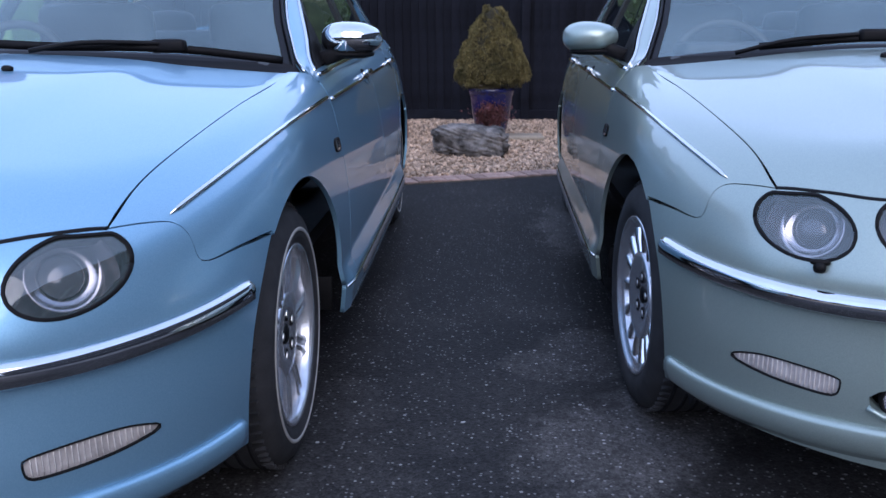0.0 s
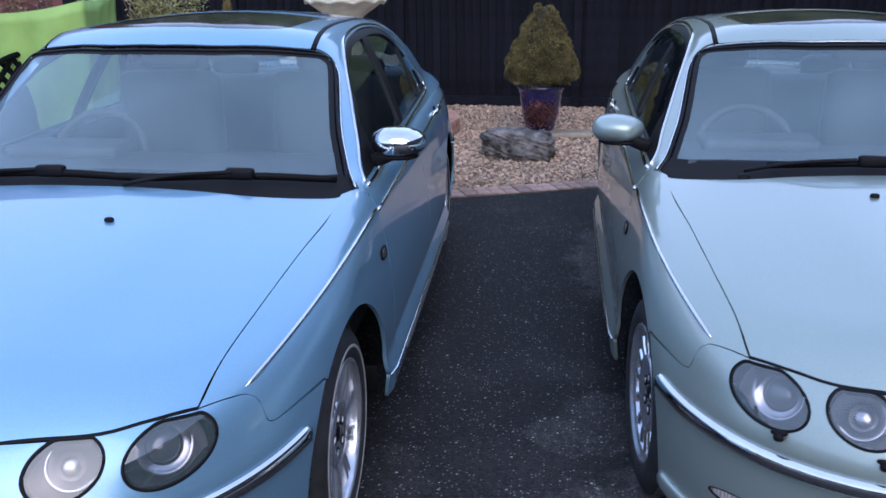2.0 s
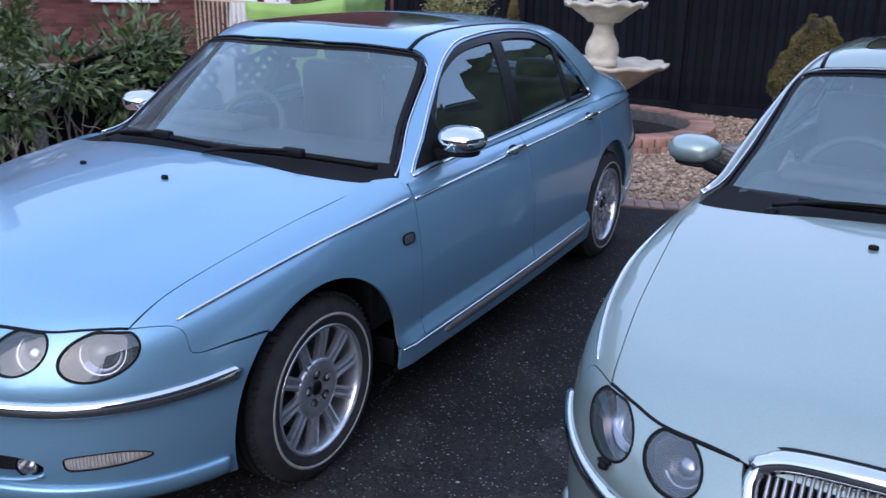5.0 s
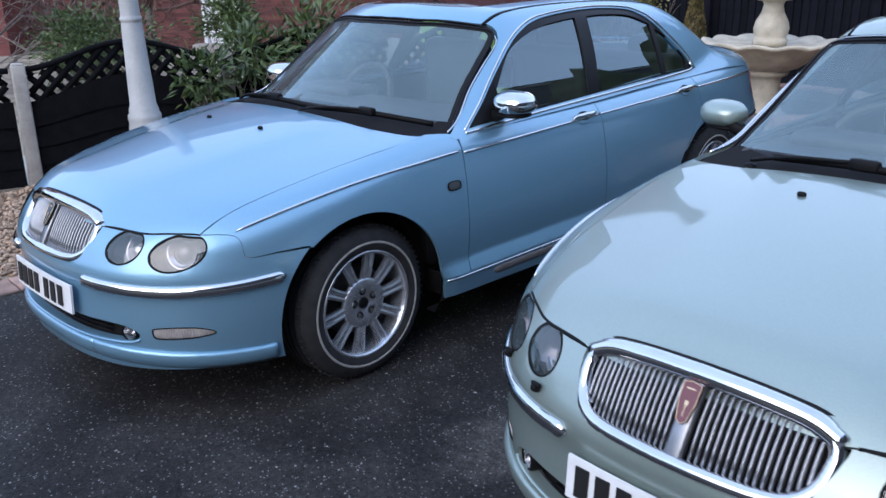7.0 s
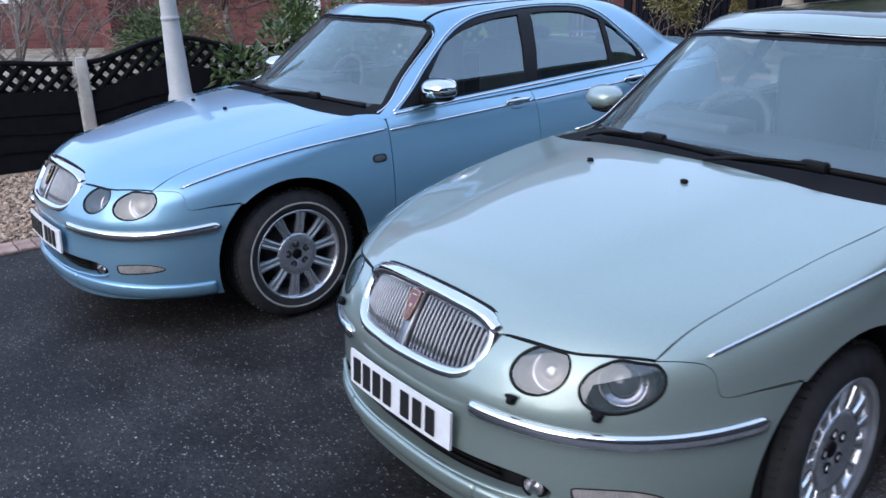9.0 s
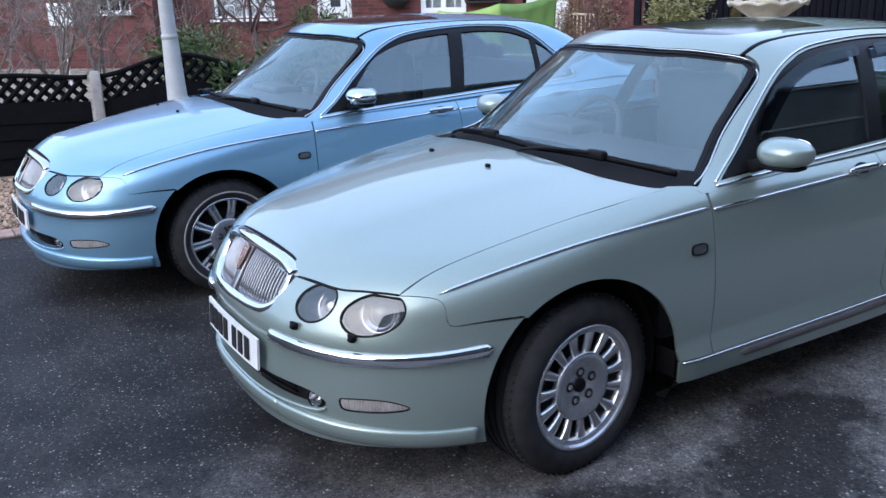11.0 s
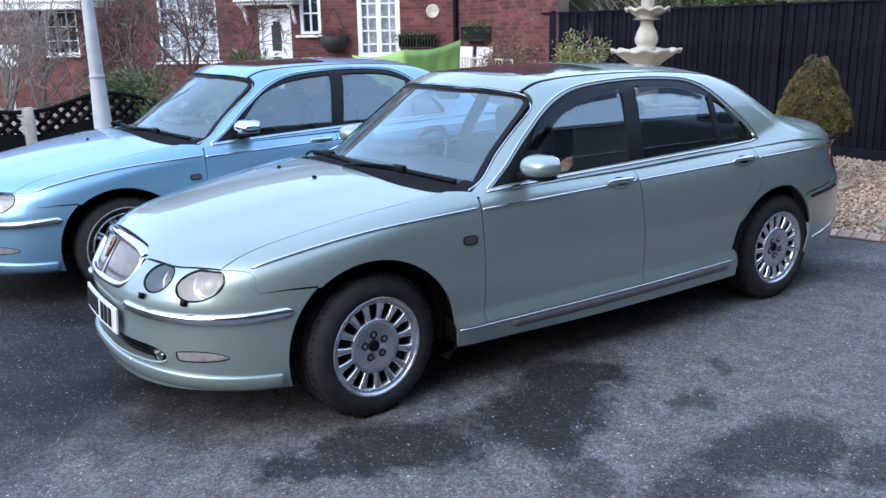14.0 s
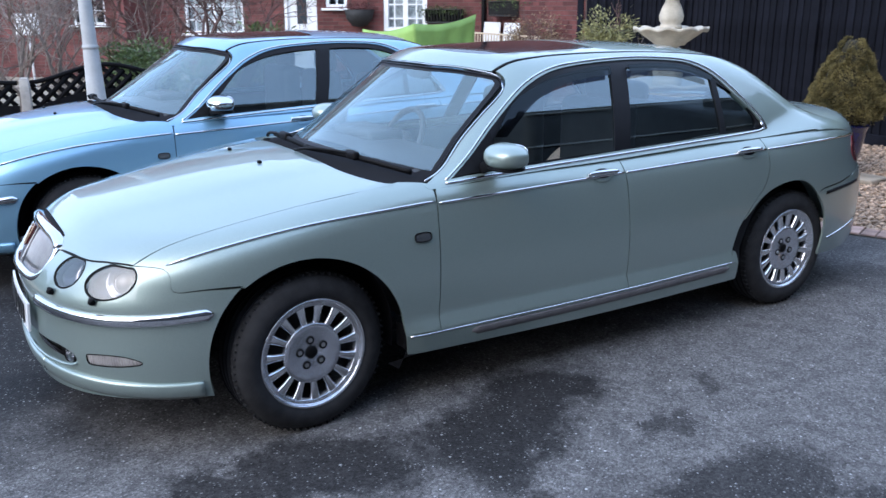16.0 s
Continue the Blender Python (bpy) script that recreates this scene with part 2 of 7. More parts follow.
def rod(name, pts, r, n=8, step=0.03, up=(0, 0, 1), flat=1.0, taper=None):
    """A round bar along a smooth curve; flat squeezes it along the up direction."""
    path = catmull(pts, step)
    t = np.gradient(path, axis=0)
    t /= np.linalg.norm(t, axis=1)[:, None]
    nrm = np.array(up, float) - t * (t @ np.array(up, float))[:, None]
    nrm += 1e-6
    nrm /= np.linalg.norm(nrm, axis=1)[:, None]
    prof = [(r * math.cos(2 * math.pi * k / n), r * flat * math.sin(2 * math.pi * k / n)) for k in range(n)]
    sc = None if taper is None else np.linspace(taper[0], taper[1], len(path))
    return sweep(name, path, nrm, prof, scale=sc)


def blob(name, size, power=2.6, n=20, m=12, shape=None):
    """A rounded body: a superellipsoid, optionally bent by shape(verts)."""
    verts, faces = [], []
    sp = lambda v, e: math.copysign(abs(v) ** e, v)  # noqa: E731
    e = 2 / power
    for i in range(m + 1):
        la = -math.pi / 2 + math.pi * i / m
        for k in range(n):
            lo = 2 * math.pi * k / n
            verts.append((size[0] * sp(math.cos(la), e) * sp(math.cos(lo), e), size[1] * sp(math.cos(la), e) * sp(math.sin(lo), e), size[2] * sp(math.sin(la), e)))
    for i in range(m):
        faces += [(i * n + k, i * n + (k + 1) % n, (i + 1) * n + (k + 1) % n, (i + 1) * n + k) for k in range(n)]
    verts = np.array(verts)
    if shape is not None:
        verts = shape(verts)
    return to_mesh(name, verts, faces)


class Spline:
    """A natural cubic through (x, y) points, straight beyond its ends."""

    def __init__(self, xs, ys):
        self.x, self.y = np.array(xs, float), np.array(ys, float)
        h, n = np.diff(self.x), len(xs)
        a, r = np.eye(n), np.zeros(n)
        for i in range(1, n - 1):
            a[i, i - 1 : i + 2] = h[i - 1], 2 * (h[i - 1] + h[i]), h[i]
            r[i] = 6 * ((self.y[i + 1] - self.y[i]) / h[i] - (self.y[i] - self.y[i - 1]) / h[i - 1])
        self.m = np.linalg.solve(a, r)

    def __call__(self, v):
        v = np.clip(v, self.x[0], self.x[-1])
        i = np.clip(np.searchsorted(self.x, v) - 1, 0, len(self.x) - 2)
        h = self.x[i + 1] - self.x[i]
        a, b = (self.x[i + 1] - v) / h, (v - self.x[i]) / h
        return a * self.y[i] + b * self.y[i + 1] + ((a**3 - a) * self.m[i] + (b**3 - b) * self.m[i + 1]) * h * h / 6


def smax(a, b, k):
    h = np.clip(0.5 + 0.5 * (a - b) / k, 0, 1)
    return b * (1 - h) + a * h + k * h * (1 - h)


def smin(a, b, k):
    return -smax(-a, -b, k)


def inside(pts, poly):
    """Which points lie within a polygon."""
    x, y = pts[:, 0][:, None], pts[:, 1][:, None]
    a, b = poly, np.roll(poly, -1, 0)
    cross = ((a[:, 1] > y) != (b[:, 1] > y)) & (x < (b[:, 0] - a[:, 0]) * (y - a[:, 1]) / (b[:, 1] - a[:, 1] + 1e-15) + a[:, 0])
    return cross.sum(1) % 2 == 1


# ---- the saloon's body as one smooth form: x to its left, y to its tail, z up, the front axle at y = 0 ----
HALF = Spline([0.10, 0.20, 0.30, 0.45, 0.58, 0.72, 0.86, 0.97, 1.1], [0.800, 0.838, 0.858, 0.870, 0.866, 0.846, 0.812, 0.768, 0.70])
TAPER = Spline([-1.0, -0.3, 0.3, 1.3, 2.3, 3.0, 3.9], [0.985, 0.995, 1.0, 1.003, 1.0, 0.985, 0.955])
NOSE = Spline([0.12, 0.20, 0.30, 0.40, 0.50, 0.57, 0.62, 0.66, 0.72, 0.80], [-0.81, -0.873, -0.892, -0.892, -0.888, -0.893, -0.872, -0.850, -0.805, -0.74])
TAIL = Spline([0.15, 0.25, 0.40, 0.55, 0.66, 0.72, 0.85, 0.95], [3.70, 3.79, 3.82, 3.82, 3.80, 3.755, 3.735, 3.71])
CREST = Spline([-1.0, -0.8, -0.5, -0.2, 0.1, 0.4, 0.7, 1.2, 2.0, 2.6, 3.0, 3.3, 3.6, 3.9], [0.65, 0.772, 0.855, 0.908, 0.948, 0.975, 0.985, 0.985, 0.99, 1.0, 1.012, 1.008, 0.99, 0.955])
CROWN = Spline([-0.9, -0.6, -0.2, 0.4, 1.0, 2.5, 3.0, 3.9], [0.23, 0.20, 0.16, 0.11, 0.11, 0.10, 0.09, 0.10])
GLASS = Spline([0.80, 0.92, 1.05, 1.20, 1.30, 1.36, 1.45], [0.795, 0.760, 0.708, 0.633, 0.575, 0.535, 0.465])
GTAPER = Spline([0.2, 1.0, 1.7, 2.4, 3.0, 3.4], [0.995, 1.0, 1.0, 0.985, 0.93, 0.86])


LAMPS = [(0.440, 0.667, 0.067, 0.0535), (0.608, 0.656, 0.072, 0.0595)]  # headlamps: across, height, half-width, half-height


def lower_form(x, y, z):
    ax = np.abs(x)
    f = np.maximum(0, 0.10 - y) / (0.10 - NOSE(z))
    r = np.maximum(0, y - 2.55) / (TAIL(z) - 2.55)
    flare = 0.027 * np.clip((0.388 - z) / 0.055, 0, 1) * np.clip((y - 0.28) / 0.15, 0, 1) * np.clip((2.40 - y) / 0.15, 0, 1)
    u = ax / (HALF(z) * TAPER(y) + flare)
    n = (u**2.6 + f**2.6 + r**3.2 + 1e-9) ** (1 / 2.6)
    ridge = 0.010 / (1 + np.exp((ax - 0.30 - 0.16 * np.clip((y + 0.8) / 1.2, 0, 1)) / 0.03)) * np.clip((0.5 - y) / 0.4, 0, 1)
    top = z - (CREST(y) + ridge - CROWN(y) * ax**2)
    return smax((n - 1) * 0.75, top * 0.9, 0.085)


def cabin_form(x, y, z):
    ax = np.abs(x)
    side = ax - GLASS(z) * GTAPER(y)
    front = (z - (0.95 + 0.68 * (y - 0.33 - 0.60 * ax**2))) * 0.82
    roof = z - (1.405 - 0.05 * (y - 1.55) ** 2 - 0.17 * ax**2)
    back = (z - (1.0 + 0.60 * (3.12 - 0.30 * ax**2 - y))) * 0.85
    return smax(side, smax(smax(front, roof, 0.05), back, 0.09), 0.075)


def screen_only(p):
    """The cabin's front with a tighter bend at the pillars, for the windscreen."""
    x, y, z = p[..., 0], p[..., 1], p[..., 2]
    ax = np.abs(x)
    front = (z - (0.95 + 0.68 * (y - 0.33 - 0.60 * ax**2))) * 0.82
    roof = z - (1.405 - 0.05 * (y - 1.55) ** 2 - 0.17 * ax**2)
    return smax(ax - GLASS(z) * GTAPER(y), smax(front, roof, 0.05), 0.03)


def form(p):
    x, y, z = p[..., 0], p[..., 1], p[..., 2]
    return smin(lower_form(x, y, z), cabin_form(x, y, z), 0.035 + 0.075 * np.clip((y - 2.55) / 0.4, 0, 1))


def cabin_only(p):
    return cabin_form(p[..., 0], p[..., 1], p[..., 2])


def lower_only(p):
    return lower_form(p[..., 0], p[..., 1], p[..., 2])


def frame_of(origin, e1, e2, d):
    return [np.array(v, float) for v in (origin, e1, e2, d)]


WC, WS = 0.80, 0.60
SIDE = frame_of((1.3, 0, 0), (0, 1, 0), (0, 0, 1), (-1, 0, 0))
TOP = frame_of((0, 0, 1.9), (1, 0, 0), (0, 1, 0), (0, 0, -1))
FRONT = frame_of((0, -1.5, 0), (1, 0, 0), (0, 0, 1), (0, 1, 0))
BACK = frame_of((0, 4.5, 0), (1, 0, 0), (0, 0, 1), (0, -1, 0))
SLANT = frame_of((1.8 * WC, 0, 1.8 * WS), (0, 1, 0), (-WS, 0, WC), (-WC, 0, -WS))
CORNER = frame_of((1.1, -1.5, 0.0), (0.78, 0.62, 0), (0, 0, 1), (-0.62, 0.78, 0))


ROUND = "round"  # rays that run in from all round towards an upright line within the nose
RC, RS = 0.15, 0.9


def flat(frame_, pts):
    """Places of the car as (a, b) in a frame of projection."""
    if isinstance(frame_, str):
        p = np.array(pts, float)
        return np.stack([np.arctan2(p[:, 0], RC - p[:, 1]) * RS, p[:, 2]], -1)
    p = np.array(pts, float) - frame_[0]
    return np.stack([p @ frame_[1], p @ frame_[2]], -1)


def normal_at(f, p):
    g = np.stack([(f(p + e) - f(p - e)) for e in np.eye(3) * 1e-3], -1)
    return g / (np.linalg.norm(g, axis=-1, keepdims=True) + 1e-12)


def solve(frame_, ab, f):
    """Where the rays of a frame first meet the form, and its normals there."""
    if isinstance(frame_, str):
        th = ab[:, 0] / RS
        d = np.stack([-np.sin(th), np.cos(th), 0 * th], -1)
        base = np.stack([1.7 * np.sin(th), RC - 1.7 * np.cos(th), ab[:, 1]], -1)
    else:
        o, e1, e2, d = frame_
        base = o + ab[:, :1] * e1 + ab[:, 1:] * e2
    s = np.linspace(0, 1.65 if isinstance(frame_, str) else 3.2, 161)
    val = np.stack([f(base + t * d) for t in s], 1)
    hit = val < 0
    first = np.where(hit.any(1), hit.argmax(1), val.argmin(1))
    lo, hi = s[np.maximum(first - 1, 0)], s[first]
    for _ in range(24):
        mid = (lo + hi) / 2
        neg = f(base + mid[:, None] * d) < 0
        hi, lo = np.where(neg, mid, hi), np.where(neg, lo, mid)
    p = base + hi[:, None] * d
    return p, normal_at(f, p)


def outline(frame_, segs, step):
    """One closed polygon in a frame, from smooth runs of places on the car."""
    pts = [catmull(flat(frame_, s) if len(s[0]) == 3 else s, step)[:-1] for s in segs]
    return np.vstack(pts)


def panel(name, frame_, segs, f=form, step=0.035, off=0.0, depth=0.012, holes=(), mirror=False):
    """A sheet of the car's skin: a polygon in a frame, laid on the form, with turned-in edges."""
    loops = [outline(frame_, s, step * 0.8) for s in (segs, *holes)]
    poly = loops[0]
    lo, hi = poly.min(0), poly.max(0)
    gx, gy = np.meshgrid(np.arange(lo[0] + step / 2, hi[0], step), np.arange(lo[1] + step / 2, hi[1], step))
    gx = gx + (np.arange(gx.shape[0]) % 2)[:, None] * step / 2
    grid = np.stack([gx.ravel(), gy.ravel()], -1)
    keep = inside(grid, poly)
    for h in loops[1:]:
        keep &= ~inside(grid, h)
    rim = np.vstack(loops)
    grid = grid[keep]
    if len(grid):
        near = np.min(np.linalg.norm(grid[:, None] - rim[None], axis=2), 1)
        grid = grid[near > step * 0.45]
    pts = np.vstack([rim, grid])
    edges, k = [], 0
    for h in loops:
        edges += [(k + i, k + (i + 1) % len(h)) for i in range(len(h))]
        k += len(h)
    vs, _, tris, *_ = geometry.delaunay_2d_cdt([Vector(p) for p in pts], edges, [], 0, 1e-6)
    vs = np.array([tuple(v) for v in vs])
    tris = np.array([t for t in tris])
    mid = vs[tris].mean(1)
    keep = inside(mid, poly)
    for h in loops[1:]:
        keep &= ~inside(mid, h)
    tris = tris[keep]
    p, n = solve(frame_, vs, f)
    p = p - n * off
    # face the way of the normals
    fn = np.cross(p[tris[:, 1]] - p[tris[:, 0]], p[tris[:, 2]] - p[tris[:, 0]])
    flip = (fn * n[tris[:, 0]]).sum(1) < 0
    tris[flip] = tris[flip][:, ::-1]
    verts, faces, norms = [p], [tris], [n]
    total = len(p)
    if depth:
        count = {}
        for t in tris:
            for i in range(3):
                e = (t[i], t[(i + 1) % 3])
                count[e] = 1
        free = [e for e in count if (e[1], e[0]) not in count]
        ids = sorted({i for e in free for i in e})
        at = {v: i for i, v in enumerate(ids)}
        outw = np.zeros((len(ids), 3))
        for a, b in free:
            o = np.cross(p[b] - p[a], n[a])
            outw[at[a]] += o
            outw[at[b]] += o
        outw /= np.linalg.norm(outw, axis=1)[:, None] + 1e-12
        verts += [p[ids], p[ids] - n[ids] * depth]
        norms += [outw, outw]
        k = len(ids)
        quads = [(total + at[b], total + at[a], total + k + at[a], total + k + at[b]) for a, b in free]
    v, nn = np.vstack(verts), np.vstack(norms)
    fs = [tuple(t) for t in tris] + (quads if depth else [])
    if mirror:
        v, nn = v * (-1, 1, 1), nn * (-1, 1, 1)
        fs = [t[::-1] for t in fs]
    return to_mesh(name, v, fs, nn)


def both(segs):
    """A run on the car's left, and the same run mirrored to its right, as one closed outline from front to back."""
    left = [list(s) for s in segs]
    right = [[(-p[0], *p[1:]) for p in s[::-1]] for s in left[::-1]]
    return left + right


def trim(name, frame_, pts, w, h, f=form, step=0.03, mirror=False, lift=0.0, taper=0.0, sunk=0.004):
    """A moulding of half-round section, w wide and h proud, along a run of places on the form."""
    ab = catmull(flat(frame_, pts) if len(pts[0]) == 3 else pts, step)
    p, n = solve(frame_, ab, f)
    prof = [(-w / 2, -sunk), (-w / 2, h * 0.3), (-w * 0.33, h * 0.85), (0, h), (w * 0.33, h * 0.85), (w / 2, h * 0.3), (w / 2, -sunk)]
    sc = None
    if taper:
        t = np.linspace(0, 1, len(p))
        sc = np.clip(np.minimum(t, 1 - t) / taper, 0.25, 1)
    if mirror:
        p, n = p * (-1, 1, 1), n * (-1, 1, 1)
    return sweep(name, p + n * lift, n, prof, scale=sc)


def on_form(frame_, ab, f=form):
    p, n = solve(frame_, np.array([ab], float), f)
    return p[0], n[0]


def stand(p, n, up=(0, 0, 1)):
    """A pose at p with z along n and y as near up as can be."""
    n = Vector(n)
    x = Vector(up).cross(n).normalized()
    y = n.cross(x)
    return Matrix.Translation(Vector(p)) @ Matrix((x, y, n)).transposed().to_4x4()


def arc(cy, cz, r, a0, a1, k=14):
    return [(cy + r * math.cos(radians(a0 + (a1 - a0) * i / k)), cz + r * math.sin(radians(a0 + (a1 - a0) * i / k))) for i in range(k + 1)]


RF, RR, ARCH, AY = 0.312, 2.736, 0.400, -0.040  # hub height, rear axle, front wheel arch and its middle
BELT = [(0.600, 0.893), (1.05, 0.915), (1.53, 0.928), (2.10, 0.944), (2.545, 0.957)]
DLO_RUN = [(0.762, 0.635, 0.908), (0.722, 0.755, 0.985), (0.688, 0.873, 1.083), (0.647, 1.025, 1.195), (0.625, 1.13, 1.254), (0.60, 1.255, 1.293), (0.583, 1.405, 1.311), (0.570, 1.645, 1.323), (0.567, 1.86, 1.321), (0.579, 2.07, 1.305), (0.608, 2.185, 1.274), (0.637, 2.28, 1.222), (0.668, 2.375, 1.145), (0.698, 2.485, 1.053), (0.718, 2.545, 0.987), (0.735, 2.553, 0.968)]
DLOW = [(0.735, 2.553, 0.968), (0.748, 1.6, 0.940), (0.762, 0.635, 0.908)]


def tuck(run):
    """A run of places on the cabin's side, leaned in towards the roof."""
    out = []
    for x, y, z in run:
        d = 0.033 * min(1.0, max(0.0, (z - 0.96) / 0.34))
        out.append((x - d, y + 0.85 * d, z))
    return out


DLO = tuck(DLO_RUN)



def shift(run, dx=0, dy=0, dz=0):
    return [(p[0] + dx, p[1] + dy, p[2] + dz) if len(p) == 3 else (p[0] + dx, p[1] + dy) for p in run]


EDGE = [(0.640, -0.585), (0.655, -0.475), (0.680, -0.30), (0.710, -0.02), (0.733, 0.20), (0.742, 0.40)]


WING_LINE = [(0.640, -0.585, 0.714), (0.680, -0.545, 0.712), (0.718, -0.500, 0.704), (0.738, -0.487, 0.678), (0.750, -0.489, 0.642), (0.768, -0.472, 0.629), (0.797, -0.385, 0.632), (0.832, -0.254, 0.631)]


def lift(frame_, run, f=None):
    """Places on the form above the (a, b) points of a frame."""
    return [tuple(p) for p in solve(frame_, np.array(run, float), f or lower_only)[0]]


MESHES = {}


def once(key, make, *a, **k):
    """Shared mesh data: made at the first call, used again after."""
    if key not in MESHES:
        MESHES[key] = make(*a, **k)
    return MESHES[key]


REAR_ARCH = [(2.235, 0.40), (2.300, 0.545), (2.33, 0.568), (2.42, 0.634), (2.52, 0.676), (2.64, 0.697), (2.75, 0.692), (2.83, 0.660), (2.895, 0.604), (2.95, 0.533), (2.985, 0.446), (2.985, 0.36), (2.975, 0.25)]


def side_panels():
    """Outlines of the left flank's panels: name, frame, runs."""
    a0 = math.degrees(math.asin((0.332 - RF) / ARCH))
    edge = [(0.862, y, z) for y, z in arc(AY, RF, ARCH, a0, 123)]
    edge[0] = lift(SIDE, [edge[0][1:]], lower_only)[0]
    foot = lift(SIDE, [(0.508, 0.332)], lower_only) + [edge[0]]
    wing = [
        [(0.746, 0.41, 0.926), (0.765, 0.52, 0.905), (0.79, 0.545, 0.88)],
        [(0.80, 0.535, 0.85), (0.866, 0.522, 0.60), foot[0]],
        foot,
        edge,
        [edge[-1]] + shift(WING_LINE[::-1], 0, 0, 0.0030)[:-1] + [(0.6415, -0.585, 0.716)],
        lift(TOP, [(x + 0.0013, y) for x, y in EDGE]),
    ]
    wing[4][-1] = wing[-1][0]
    wing[-1][-1] = (0.746, 0.41, 0.926)
    fdoor = [
        [(0.512, 0.332), (0.527, 0.60), (0.541, 0.85), (0.560, 0.885), (0.606, 0.8935)],
        BELT[:2] + [(1.523, 0.928)],
        [(1.523, 0.928), (1.525, 0.70), (1.512, 0.332)],
        [(1.512, 0.332), (0.512, 0.332)],
    ]
    rdoor = [
        [(1.517, 0.332), (1.530, 0.70), (1.528, 0.928)],
        [(1.528, 0.928), (2.10, 0.944), (2.475, 0.954)],
        [(2.475, 0.954), (2.497, 0.86), (2.498, 0.787), (2.455, 0.703), (2.365, 0.622), (2.275, 0.530), (2.243, 0.47), (2.223, 0.40), (2.215, 0.332)],
        [(2.215, 0.332), (1.517, 0.332)],
    ]
    rwing = [
        [(2.480, 0.954), (2.502, 0.86), (2.503, 0.787), (2.460, 0.699), (2.370, 0.617), (2.300, 0.545)],
        REAR_ARCH[1:-4],
        [REAR_ARCH[-5], (2.955, 0.630), (3.15, 0.645), (3.45, 0.690)],
        [(3.45, 0.690), (3.47, 0.80), (3.45, 0.90)],
        [(3.45, 0.90), (3.10, 0.955), (2.80, 0.963), (2.480, 0.954)],
    ]
    sill = [
        [(0.362, 0.330), (2.213, 0.330)],
        [(2.213, 0.330), (2.225, 0.385), (2.250, 0.385), (2.255, 0.33), (2.255, 0.245)],
        [(2.255, 0.245), (1.3, 0.232), (0.370, 0.248)],
        [(0.370, 0.248), (0.362, 0.330)],
    ]
    return wing, fdoor, rdoor, rwing, sill


